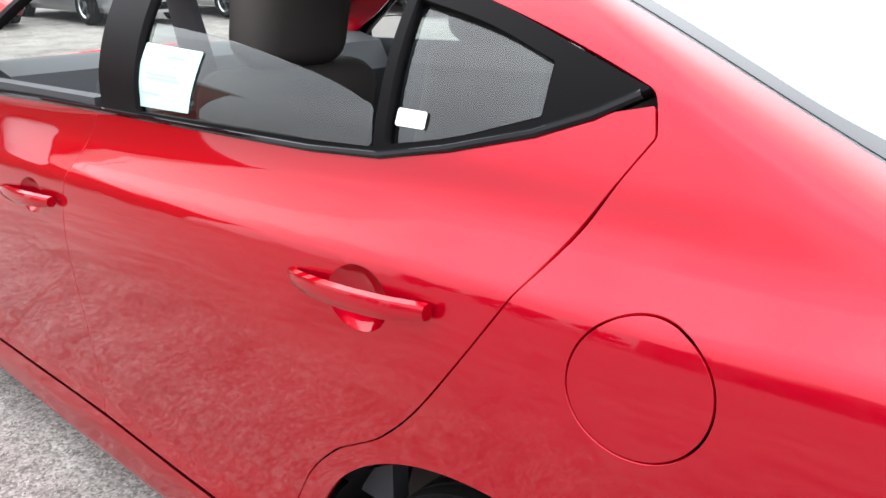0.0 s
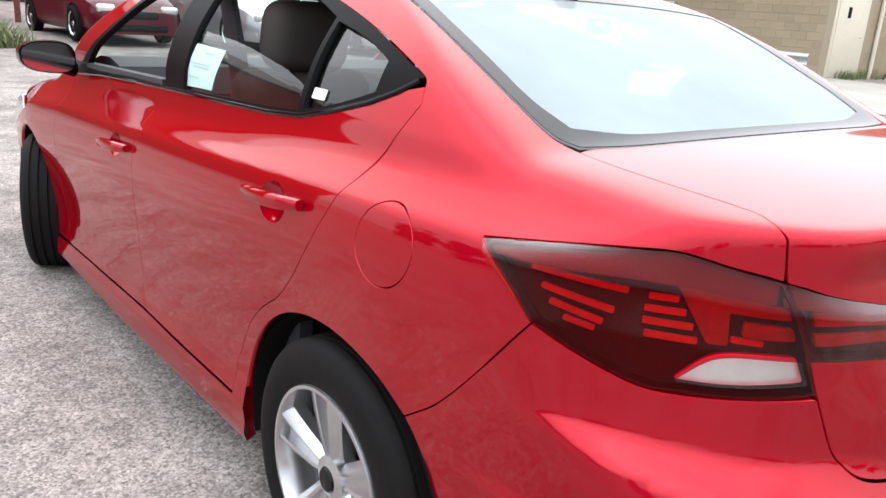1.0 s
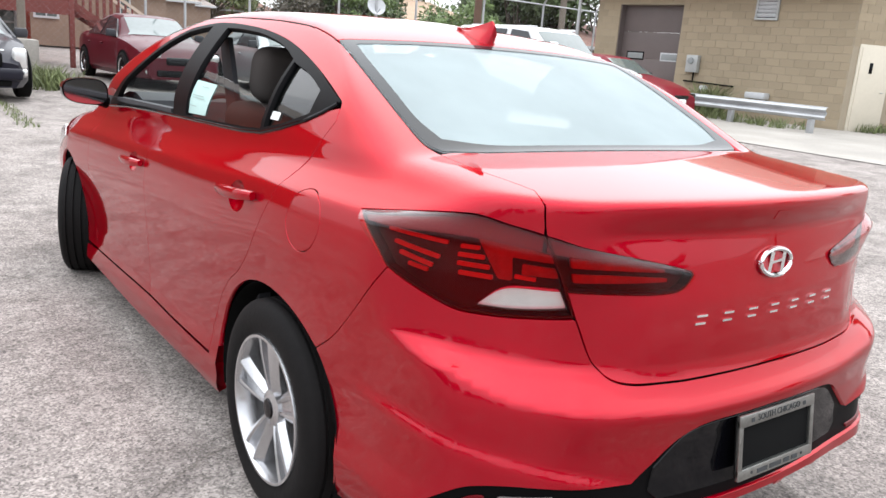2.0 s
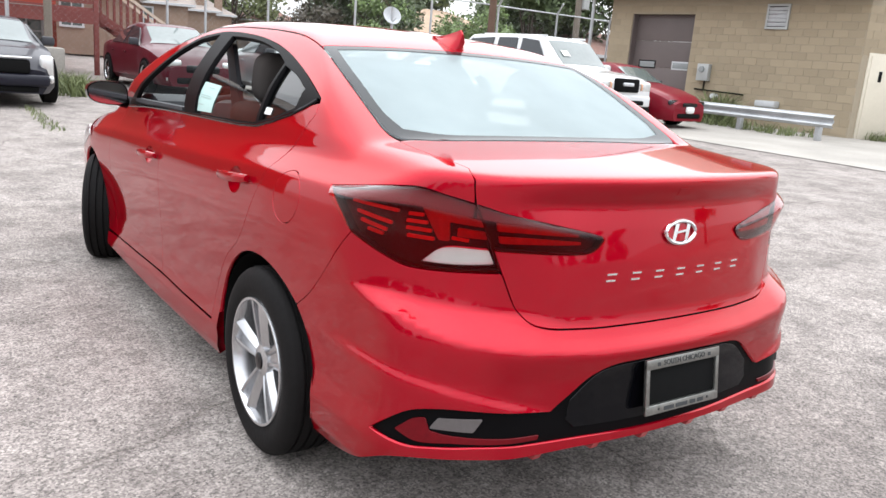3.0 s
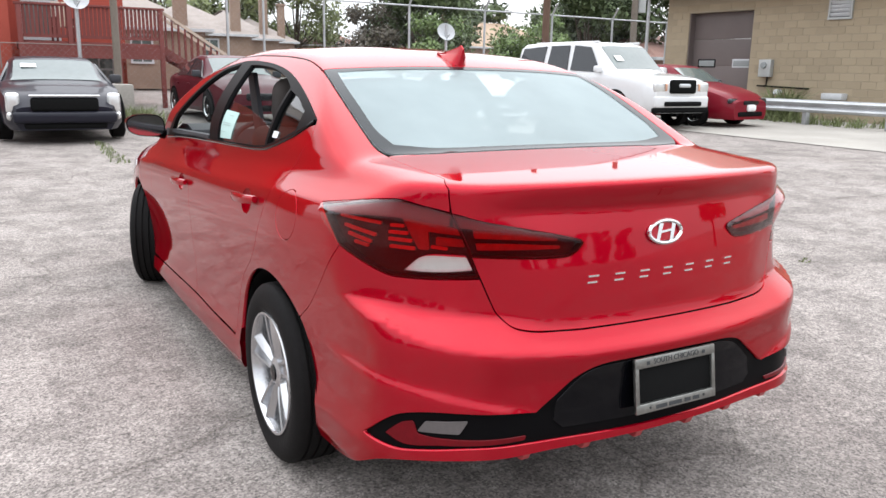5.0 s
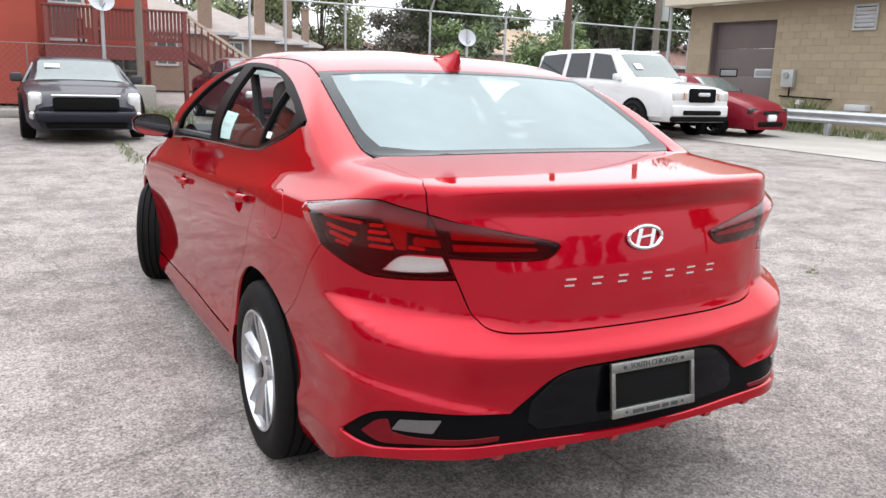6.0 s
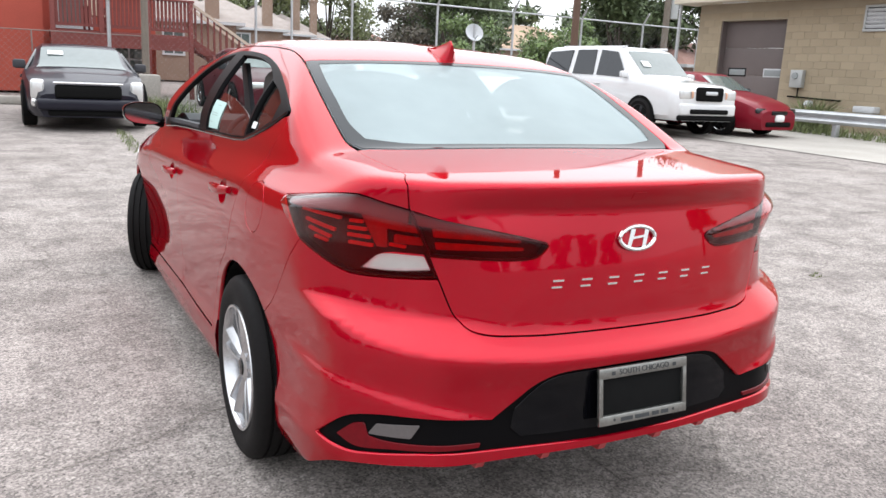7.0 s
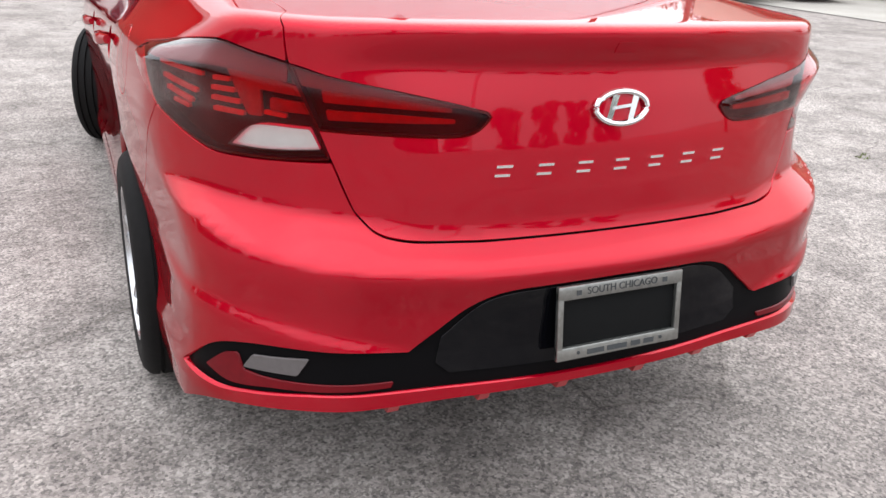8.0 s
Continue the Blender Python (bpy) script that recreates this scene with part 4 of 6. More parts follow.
wind = [(-0.2, 1.465), (0.2, 1.465), (0.535, 1.39), (0.592, 1.605), (0.645, 1.85), (0.69, 2.08), (0.71, 2.30), (0.4, 2.41), (0.0, 2.45), (-0.4, 2.41), (-0.71, 2.30), (-0.69, 2.08), (-0.645, 1.85), (-0.592, 1.605), (-0.535, 1.39)]
panel("windscreen", wind, over, GLASS, sedan, lift=-0.001, rim=0.004, h=0.04)

# side windows: dark frame, panes; the left front pane is down, the left rear pane half down
WIN_F = [(1.408, 1.030), (1.518, 1.366), (1.62, 1.354), (1.745, 1.331), (1.885, 1.272), (2.03, 1.178), (2.19, 1.078), (2.29, 1.000), (2.08, 1.004), (1.75, 1.020)]
WIN_R = [(0.571, 1.072), (0.602, 1.280), (0.75, 1.318), (0.98, 1.349), (1.20, 1.361), (1.353, 1.363), (1.262, 1.039), (0.95, 1.052), (0.72, 1.062)]
WIN_Q = [(0.549, 1.078), (0.582, 1.272), (0.43, 1.244), (0.305, 1.208), (0.298, 1.146), (0.43, 1.104)]
frames = panel("window_frame", [*DLO_TOP, *DLO_LOW], ring, TRIM, sedan, holes=[WIN_F, WIN_R, WIN_Q], mirror="both", lift=0.002, gap=0.0, h=0.016, rim=0.022, label="satin black side window surround")
for sx in (1, -1):
    fr = frames[0] if sx > 0 else frames[1]
    panes = [("quarter_pane", WIN_Q, TINTED)]
    if sx > 0:
        panes.append(("rear_door_pane", [(0.60, 1.075), (0.612, 1.118), (0.70, 1.140), (0.80, 1.156), (1.01, 1.182), (1.28, 1.198), (1.315, 1.198), (1.27, 1.045), (0.95, 1.055), (0.72, 1.065)], TINTED))
    else:
        panes += [("rear_door_pane", WIN_R, GLASS), ("front_door_pane", WIN_F, GLASS)]
    for nm, ol, m in panes:
        panel(nm, ol, ring, m, fr, lift=-0.012, gap=-0.012, rim=0.004, h=0.03, mirror="" if sx > 0 else "flip")
    for st in (DLO_LOW,):
        p = ring(np.array(st + [(0.178, 1.184)])) * [sx, 1, 1]
        part("belt_moulding", soup(tube(p + [-0.001 * sx, 0, 0], 0.0065)), BLACK, fr, "gloss black belt moulding")

paper = panel("price_sheet", [(1.286, 1.172), (1.077, 1.168), (1.086, 1.056), (1.295, 1.048)], ring, PAPER, None, lift=-0.009, gap=0.0, rim=0.001, h=0.05)
tagged(paper, "pale green printed sheet on the rear door glass", "paper sheet")
for z0, a0, a1 in ((1.150, 1.13, 1.20), (1.117, 1.14, 1.26), (1.108, 1.13, 1.25), (1.078, 1.19, 1.26)):
    panel("ink_line", [(a0, z0), (a1, z0), (a1, z0 + 0.0025), (a0, z0 + 0.0025)], ring, FAINTINK, paper, lift=-0.0065, gap=0.0, rim=0.0, h=0.05)
tagged(panel("window_sticker", [(0.547, 1.131), (0.491, 1.131), (0.489, 1.108), (0.546, 1.107)], ring, WHITECARD, None, lift=-0.008, gap=0.0, rim=0.001, h=0.05), "small white sticker on the rear quarter pane", "sticker")

# door handles in their cups
for nm, ob, sx in doors:
    a, z, r, q = CUPR if nm == "rear_door" else CUPF
    n, verts, faces = 20, [], []
    for k, (s, d) in enumerate(((1.06, 0.0), (0.9, 0.010), (0.6, 0.024), (0.05, 0.028))):
        p = ring(np.array([(a + r * s * math.cos(t), z + q * s * math.sin(t)) for t in np.arange(n) * 2 * math.pi / n]))
        verts += list((p + np.array([d, 0, 0])) * [sx, 1, 1])
        if k:
            faces += [((k - 1) * n + i, (k - 1) * n + (i + 1) % n, k * n + (i + 1) % n, k * n + i) for i in range(n)]
    part("handle_cup", soup((verts, faces)), PAINT, ob, autos=60)
    ends = [(a + 0.145, z + 0.004), (a + 0.11, z + 0.006), (a + 0.05, z + 0.010), (a - 0.02, z + 0.015), (a - 0.09, z + 0.021), (a - 0.146, z + 0.027)] if nm == "rear_door" else \
           [(a + 0.145, z - 0.006), (a + 0.11, z - 0.003), (a + 0.05, z + 0.003), (a - 0.02, z + 0.007), (a - 0.09, z + 0.011), (a - 0.146, z + 0.014)]
    p = ring(np.array(ends))
    off = np.array([0.004, 0.024, 0.034, 0.036, 0.032, 0.014])
    half = np.array([0.006, 0.013, 0.016, 0.017, 0.017, 0.012])
    prof = [(-1, -0.3), (-0.85, 0.35), (-0.3, 0.62), (0.3, 0.62), (0.85, 0.35), (1, -0.3), (0.6, -0.7), (-0.6, -0.7)]
    verts, k = [], len(prof)
    dense = np.linspace(0, 5, 26)
    pc = np.stack([np.interp(dense, range(6), p[:, i]) for i in range(3)], 1)
    oc, hc = curve(list(zip(range(6), off)), 0.35)(dense), curve(list(zip(range(6), half)), 0.35)(dense)
    for c, o, hh in zip(pc, oc, hc):
        verts += [((c[0] - o - 0.014 * v) * sx, c[1], c[2] + hh * u) for u, v in prof]
    faces = [(i * k + j, i * k + (j + 1) % k, (i + 1) * k + (j + 1) % k, (i + 1) * k + j) for i in range(25) for j in range(k)] + [tuple(range(k)), tuple(range(25 * k, 26 * k))[::-1]]
    part("handle", soup((verts, faces)), PAINT, ob, autos=40)

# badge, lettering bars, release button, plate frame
def on_lid(x, z, out):
    p = cast(np.array([[x, -0.4, z]]), np.array([[0.0, -1.0, 0.0]]))[0]
    return Vector(p) + Vector(slope(p[None])[0]) * out


def flat_on_lid(outline, thick, base=-0.002):
    n = len(outline)
    verts = [on_lid(x, z, base) for x, z in outline] + [on_lid(x, z, thick) for x, z in outline]
    return verts, [tuple(range(n, 2 * n))] + [(i, (i + 1) % n, n + (i + 1) % n, n + i) for i in range(n)]


oval = [(0.061 * math.cos(t) + 0.005, 0.914 + 0.0310 * math.sin(t)) for t in np.arange(40) * math.pi / 20]
ringpts = [on_lid(x, z, 0.006) for x, z in oval]
badge = part("badge", soup(tube(ringpts, 0.0065, 8, True), flat_on_lid([(-0.033, 0.8916), (-0.020, 0.8916), (-0.003, 0.9372), (-0.018, 0.9388)], 0.009), flat_on_lid([(0.018, 0.8892), (0.031, 0.8908), (0.045, 0.9364), (0.030, 0.9372)], 0.009),
                           flat_on_lid([(-0.020, 0.9100), (0.028, 0.9148), (0.030, 0.9212), (-0.018, 0.9164)], 0.009)), CHROME, boot_lid, "oval chrome badge")
for k in range(7):
    x = -0.250 + 0.0875 * k
    part("letter_bar", soup(flat_on_lid([(x - 0.019, 0.792), (x + 0.012, 0.792), (x + 0.013, 0.797), (x - 0.018, 0.797)], 0.005), flat_on_lid([(x - 0.015, 0.809), (x + 0.018, 0.809), (x + 0.019, 0.814), (x - 0.014, 0.814)], 0.005)), CHROME, boot_lid, "slim chrome letter bars")
part("release_button", soup(flat_on_lid([(-0.026, 1.020), (0.026, 1.020), (0.022, 1.040), (-0.022, 1.040)], 0.0015)), PAINT, boot_lid)

PLATE = pose(0.011, -1.008, 0.497, -8.0, 0, 0)
plate_frame = new("plate_frame")
plate_frame.matrix_world = PLATE
tagged(plate_frame, "grey plastic plate frame with dark lettering, empty, on the rear bumper", "plate frame")
w, h = 0.156, 0.0795
bm = bmesh.new()
add_box(bm, (0, 0, h - 0.015), (2 * w, 0.012, 0.030), 0.003)
add_box(bm, (0, 0, -h + 0.014), (2 * w, 0.012, 0.028), 0.003)
add_box(bm, (-w + 0.007, 0, 0), (0.014, 0.0118, 2 * h - 0.02), 0.003)
add_box(bm, (w - 0.007, 0, 0), (0.014, 0.0118, 2 * h - 0.02), 0.003)
part("frame", bm, FRAMEGREY, plate_frame)
box_part("backing", (0, 0.008, 0), (2 * w - 0.01, 0.008, 2 * h - 0.01), DARK, plate_frame, 0.001, "black backing plate")
text = bpy.data.curves.new("frame_text", "FONT")
text.body, text.size, text.align_x, text.align_y, text.extrude = "SOUTH CHICAGO", 0.0215, "CENTER", "CENTER", 0.0006
dg = new("frame_text_tmp", text)
bpy.context.view_layer.update()
me = bpy.data.meshes.new_from_object(dg.evaluated_get(bpy.context.evaluated_depsgraph_get()))
bpy.data.objects.remove(dg)
me.materials.clear()
me.materials.append(INK)
tx = new("frame_lettering", me)
tx.parent = plate_frame
tx.matrix_local = pose(0, -0.0066, h - 0.015, 90, 0, 0)
for x, wd in ((-0.062, 0.042), (-0.008, 0.050), (0.040, 0.024), (0.074, 0.026)):
    box_part("ink_bar", (x, -0.0062, -h + 0.012), (wd, 0.001, 0.011), INK, plate_frame)
for x in (-0.105, 0.105):
    part("rivet", soup(prism([(x + 0.004 * math.cos(t), -h + 0.014 + 0.004 * math.sin(t)) for t in np.arange(8) * math.pi / 4], -0.007, 0, 1)), INK, plate_frame)
for x in (-0.108, 0.108):
    box_part("ornament", (x, -0.0062, h - 0.016), (0.012, 0.001, 0.010), INK, plate_frame, m=None)

# roof fin
fin = []
for k, t in enumerate(np.linspace(0, 1, 14)):
    y = 0.22 + 0.20 * t
    top = 0.078 * (1 - t) ** 1.5 if t > 0.06 else 0.078 - 0.02 * (0.06 - t) / 0.06
    wdt = 0.034 * min(1, (t * 9 + 0.25)) * (1 - t) ** 0.5 + 0.002
    base = float(over(np.array([[0.0, y]]))[0, 2]) - 0.004
    yy = y - 0.012 * (1 - t)
    fin.append([(-wdt, y, base), (-wdt * 0.85, y, base + 0.012), (-0.010 * (1 - t) - 0.001, yy, base + top * 0.55 + 0.008), (-0.003, yy, base + top + 0.009), (0.003, yy, base + top + 0.009), (0.010 * (1 - t) + 0.001, yy, base + top * 0.55 + 0.008), (wdt * 0.85, y, base + 0.012), (wdt, y, base)])
verts = [p for row in fin for p in row]
faces = [(i * 8 + j, i * 8 + j + 1, (i + 1) * 8 + j + 1, (i + 1) * 8 + j) for i in range(13) for j in range(7)] + [tuple(range(8)), tuple(range(104, 112))]
part("roof_fin", soup((verts, faces)), PAINT, sedan, "red shark-fin aerial", autos=50)

# mirrors
for sx in (-1, 1):
    shell = []
    for k, (y, s) in enumerate(((2.165, 0.25), (2.15, 0.62), (2.11, 0.88), (2.06, 1.0), (2.015, 0.98))):
        for t in np.arange(24) * math.pi / 12:
            cx, cz = math.cos(t), math.sin(t)
            ex = math.copysign(abs(cx) ** 0.7, cx) * 0.105 * s
            ez = math.copysign(abs(cz) ** 0.75, cz) * (0.074 * (0.82 + 0.22 * cx) if cz > 0 else 0.060) * s
            shell.append((sx * (0.912 - ex * (1 if cx > 0 else 1)), y + 0.02 * (ex / 0.105), 1.034 + ez - 0.012 * (ex / 0.105 - 0.3)))
    faces = [(i * 24 + j, i * 24 + (j + 1) % 24, (i + 1) * 24 + (j + 1) % 24, (i + 1) * 24 + j) for i in range(4) for j in range(24)] + [tuple(range(24)), tuple(range(96, 120))]
    mirror = part("door_mirror", soup((shell, faces)), BLACK, sedan, "black door mirror", autos=40)
    gl = [(p[0] * 0.94 + sx * 0.912 * 0.06, 2.0125 + 0.02 * ((sx * 0.912 - p[0]) * sx / 0.105), p[2] * 0.92 + 1.034 * 0.08) for p in shell[96:120]]
    part("mirror_glass", soup((gl, [tuple(range(24))])), CHROME, mirror, "mirror glass")
    part("mirror_arm", soup(tube([(sx * 0.80, 2.10, 0.985), (sx * 0.85, 2.09, 0.995), (sx * 0.88, 2.08, 1.0)], [0.03, 0.024, 0.02])), TRIM, mirror)


# wheels
def wheel(m):
    hub = new("wheel")
    hub.parent = sedan
    hub.matrix_world = m
    R = 0.316
    prof = [(-0.090, 0.212), (-0.100, 0.235), (-0.104, 0.265), (-0.098, 0.290), (-0.086, 0.306), (-0.076, 0.3125)]
    for g in (-0.055, -0.019, 0.019, 0.055):
        prof += [(g - 0.0055, R - abs(g) * 0.02), (g - 0.0045, R - 0.009), (g + 0.0045, R - 0.009), (g + 0.0055, R - abs(g) * 0.02)]
    prof += [(0.076, 0.3125), (0.086, 0.306), (0.098, 0.290), (0.104, 0.265), (0.100, 0.235), (0.090, 0.212)]
    v, f = lathe(prof, 72)
    part("tyre", soup((v, f)), RUBBER, hub, "worn black tyre", autos=28)
    v, f = lathe([(-0.092, 0.216), (-0.099, 0.214), (-0.099, 0.206), (-0.085, 0.200), (-0.04, 0.192), (0.09, 0.190), (0.09, 0.205)], 72)
    rim = part("rim", soup((v, f)), ALLOY, hub, "machined alloy rim with twin spokes", autos=40)
    v, f = lathe([(-0.02, 0.19), (-0.015, 0.05), (-0.015, 0.0)], 48)
    part("brake_disc", soup((v, f)), mat_iron, hub)
    for k in range(5):
        for s in (-1, 1):
            rows = []
            for r, wdt, off, x in ((0.028, 0.012, 0.016, -0.070), (0.07, 0.012, 0.023, -0.080), (0.12, 0.014, 0.031, -0.087), (0.165, 0.017, 0.038, -0.092), (0.207, 0.021, 0.045, -0.095)):
                rows.append([(x + 0.05, r, s * off - wdt * 0.9), (x + (0.004 if s > 0 else 0.020), r, s * off - wdt), (x, r, s * (off - wdt * 0.55)), (x + 0.001, r, s * (off - wdt * 0.35)), (x + (0.020 if s > 0 else 0.004), r, s * off + wdt), (x + 0.05, r, s * off + wdt * 0.9)])
            verts = [p for row in rows for p in row]
            faces = [(i * 6 + j, i * 6 + (j + 1) % 6, (i + 1) * 6 + (j + 1) % 6, (i + 1) * 6 + j) for i in range(4) for j in range(6)] + [tuple(range(6)), tuple(range(24, 30))[::-1]]
            sp = part("spoke", soup((verts, faces)), ALLOY, rim, autos=25)
            sp.data.transform(pose(0, 0, 0, 72 * k + 12, 0, 0))
        web = prism([(0.03, -0.012), (0.10, -0.022), (0.195, -0.028), (0.195, 0.028), (0.10, 0.022), (0.03, 0.012)], -0.068, -0.055, 0)
        part("web", soup(web), ALLOY, rim).data.transform(pose(0, 0, 0, 72 * k + 12, 0, 0))
    v, f = lathe([(-0.03, 0.055), (-0.074, 0.052), (-0.080, 0.034), (-0.081, 0.030)], 32)
    part("hub", soup((v, f)), ALLOY, rim, autos=40)
    v, f = lathe([(-0.080, 0.030), (-0.086, 0.026), (-0.088, 0.0)], 32)
    part("centre_cap", soup((v, f)), BLACK, rim, "dark centre cap")
    for k in range(5):
        t = 2 * math.pi * (k + 0.5) / 5
        v, f = lathe([(-0.03, 0.009), (-0.070, 0.009), (-0.072, 0.0)], 8)
        part("wheel_nut", soup(([(a, b + 0.045 * math.cos(t), c + 0.045 * math.sin(t)) for a, b, c in v], f)), ALLOY, rim)
    return hub


mat_iron = mat("brake_iron", (0.10, 0.095, 0.09), 0.5, 0.8, 0.3, 90)
STEER = -20
for y, turn in ((0.0, 0), (2.70, STEER)):
    for sx in (-1, 1):
        wheel(pose(sx * 0.782, y, 0.316, 0, 0, turn) @ (pose(0, 0, 0) if sx < 0 else pose(0, 0, 0, 0, 0, 180)))
for y in (0.0, 2.70):
    for sx in (-1, 1):
        v = [(sx * x, y + (0.018 if y < 1 else 0.0) + 0.392 * math.cos(t), 0.318 + 0.350 * math.sin(t)) for x in (0.845, 0.50) for t in np.linspace(-0.25, math.pi + 0.25, 28)]
        f = [(i, i + 1, i + 29, i + 28) for i in range(27)] + [tuple(range(28, 56))]
        part("wheel_arch_liner", soup((v, f)), DARK, sedan)

# inner body: floor, sills, bulkheads
def inner_shell():
    a = np.concatenate([np.linspace(-1.571, -0.02, 60), np.linspace(0, 3.0, 121), np.linspace(3.02, 4.571, 40)])
    z = np.linspace(0.36, 0.97, 14)
    q = np.array([(u, v) for u in a for v in z])
    p = ring(q)
    p = p - slope(p) * 0.035
    keep = np.ones(len(q), bool)
    for cy in (0.0, 2.70):
        keep &= ((q[:, 0] - cy - 0.26) / 0.42) ** 2 + ((q[:, 1] - 0.318) / 0.375) ** 2 > 1
    m = len(z)
    faces = []
    for i in range(len(a) - 1):
        for j in range(m - 1):
            f = (i * m + j, (i + 1) * m + j, (i + 1) * m + j + 1, i * m + j + 1)
            if all(keep[k] for k in f):
                faces.append(f)
    both = [tuple(v + len(p) for v in f) for f in faces]
    return np.concatenate([p, p * [-1, 1, 1]]), faces + both


v, f = inner_shell()
part("inner_body", soup((v, f)), DARK, sedan)
box_part("floor_pan", (0, 1.35, 0.24), (1.40, 3.5, 0.03), DARK, sedan, 0.01)
box_part("boot_floor", (0, -0.50, 0.40), (1.1, 0.6, 0.03), DARK, sedan, 0.01)

# cabin
box_part("parcel_shelf", (0, -0.02, 0.965), (1.28, 0.62, 0.03), PLASTIC, sedan, 0.01, "grey rear shelf")
part("dashboard", soup(prism([(1.88, 0.60), (1.80, 0.92), (1.86, 1.02), (1.98, 1.045), (2.10, 1.04), (2.38, 0.975), (2.45, 0.60)], -0.70, 0.70, 0)), PLASTIC, sedan, "dark grey dashboard")
box_part("console", (0, 1.35, 0.52), (0.22, 1.1, 0.22), PLASTIC, sedan, 0.02)
v, f = lathe([(0.012 * math.cos(t), 0.18 + 0.014 * math.sin(t)) for t in np.arange(8) * math.pi / 4], 36, "z", True)
steering = part("steering_wheel", soup((v, f), tube([(-0.17, 0, 0), (0, 0, -0.01), (0.17, 0, 0)], 0.02), tube([(0, 0, -0.01), (0, -0.17, 0)], 0.018)), PLASTIC, sedan, "black steering wheel")
steering.matrix_world = pose(-0.36, 1.68, 0.90, 62, 0, 0)


def seat(x, y, wide, rests, recline=14, base=0.30, tall=0.70):
    ob = new("seat")
    ob.parent = sedan
    ob.matrix_world = pose(x, y, base)
    box_part("cushion", (0, 0.24, 0.17), (wide, 0.52, 0.20), CLOTH, ob, 0.06, seg=3)
    m = pose(0, 0.0, 0.22, recline, 0, 0)
    bm = bmesh.new()
    add_box(bm, (0, 0, 0.28), (wide * 0.96, 0.14, 0.62), 0.06, m, 3)
    part("backrest", bm, CLOTH, ob)
    for rx in rests:
        bm = bmesh.new()
        add_box(bm, (rx, 0.03, tall), (0.29, 0.15, 0.22), 0.065, m, 4)
        part("head_restraint", bm, CLOTH, ob, "grey cloth head restraint")
        for k in (-0.05, 0.05):
            part("post", soup(tube([m @ Vector((rx + k, 0, 0.55)), m @ Vector((rx + k, 0.01, 0.66))], 0.007)), CHROME, ob)
    return ob


seat(-0.37, 1.16, 0.50, (0.0,), tall=0.69)
seat(0.37, 1.16, 0.50, (0.0,), tall=0.69)
seat(0.0, 0.20, 1.26, (-0.38, 0.38), 18, 0.22, 0.66)
head = over(np.array([(x, y) for x in np.linspace(-0.50, 0.50, 9) for y in np.linspace(0.30, 1.40, 12)])) - [0, 0, 0.035]
part("headlining", soup((head, [(i * 12 + j, (i + 1) * 12 + j, (i + 1) * 12 + j + 1, i * 12 + j + 1) for i in range(8) for j in range(11)])), LINING, sedan)
for sx in (-1, 1):
    for y0, y1 in ((0.30, 1.19), (1.20, 2.2)):
        part("door_card", soup(prism([(y0, 0.45), (y1, 0.45), (y1, 1.012), (y0, 1.045)], sx * 0.735, sx * 0.772, 0)), PLASTIC, sedan, "dark grey door card")
    part("pillar_trim", soup(prism([(1.02, 0.95), (1.14, 0.95), (1.26, 1.33), (1.17, 1.33)], sx * 0.54, sx * 0.56, 0)), PLASTIC, sedan)
for sx, nm in ((1, ""), (-1, "flip")):
    panel("rear_pillar_lining", to_swing(ring(np.array([(-0.08, 1.06), (0.15, 1.10), (0.17, 1.20), (0.42, 1.285), (0.42, 1.35), (0.2, 1.28), (-0.05, 1.15)]))), swing, PLASTIC, sedan, stretch=ROOFSIDE, lift=-0.03, rim=0.0, h=0.03, mirror=nm)


# ---- the yard ----
def gz(x, y):
    """The yard rises gently away from the sedan."""
    d = np.hypot(x + 1.6, y + 2.5) - 5
    return 0.0068 * (d + np.sqrt(d * d + 4)) - 0.0068 * (math.sqrt(8) - 2.0)


def stand(ob, x, y, rz=0.0, lift=0.0):
    ob.matrix_world = pose(x, y, float(gz(x, y)) + lift, 0, 0, rz)
    return ob


def sheet(name, xs, ys, lift, material, label):
    m = len(ys)
    v = [(x, y, gz(x, y) + lift) for x in xs for y in ys]
    f = [(i * m + j, (i + 1) * m + j, (i + 1) * m + j + 1, i * m + j + 1) for i in range(len(xs) - 1) for j in range(m - 1)]
    return tagged(mesh_ob(name, v, f, material, smooth=True), label, name.split("_")[0], kind="structure")


far_x = np.concatenate([-np.geomspace(900, 8, 24), np.linspace(-7.5, 30, 80), np.geomspace(31, 900, 24)])
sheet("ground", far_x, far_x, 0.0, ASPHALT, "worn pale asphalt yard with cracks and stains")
apron = sheet("pavement", np.linspace(11.6, 18.2, 12), np.linspace(-6.0, 17.5, 30), 0.012, CONCRETE, "pale cracked concrete apron along the block building")

# ---- block building ----
A0, A1 = Vector((17.536, 16.87)), Vector((18.05, 8.65))
along = (A1 - A0).normalized()
WALL_TURN = math.degrees(math.atan2(along.y, along.x))
LONG = (A1 - A0).length
BASE = 0.10
garage = new("wall_main")
garage.matrix_world = pose(A0.x, A0.y, BASE, 0, 0, WALL_TURN)
tagged(garage, "tan concrete block wall of a low garage building", "wall", kind="structure")
GX0, GX1, GTOP, TOPZ = 0.88, 3.19, 3.16, 3.66
bm = bmesh.new()
add_box(bm, (GX0 / 2, 0.15, TOPZ / 2), (GX0, 0.3, TOPZ))
add_box(bm, ((GX1 + LONG) / 2, 0.15, TOPZ / 2), (LONG - GX1, 0.3, TOPZ))
add_box(bm, ((GX0 + GX1) / 2, 0.15, (GTOP + TOPZ) / 2), (GX1 - GX0, 0.3, TOPZ - GTOP))
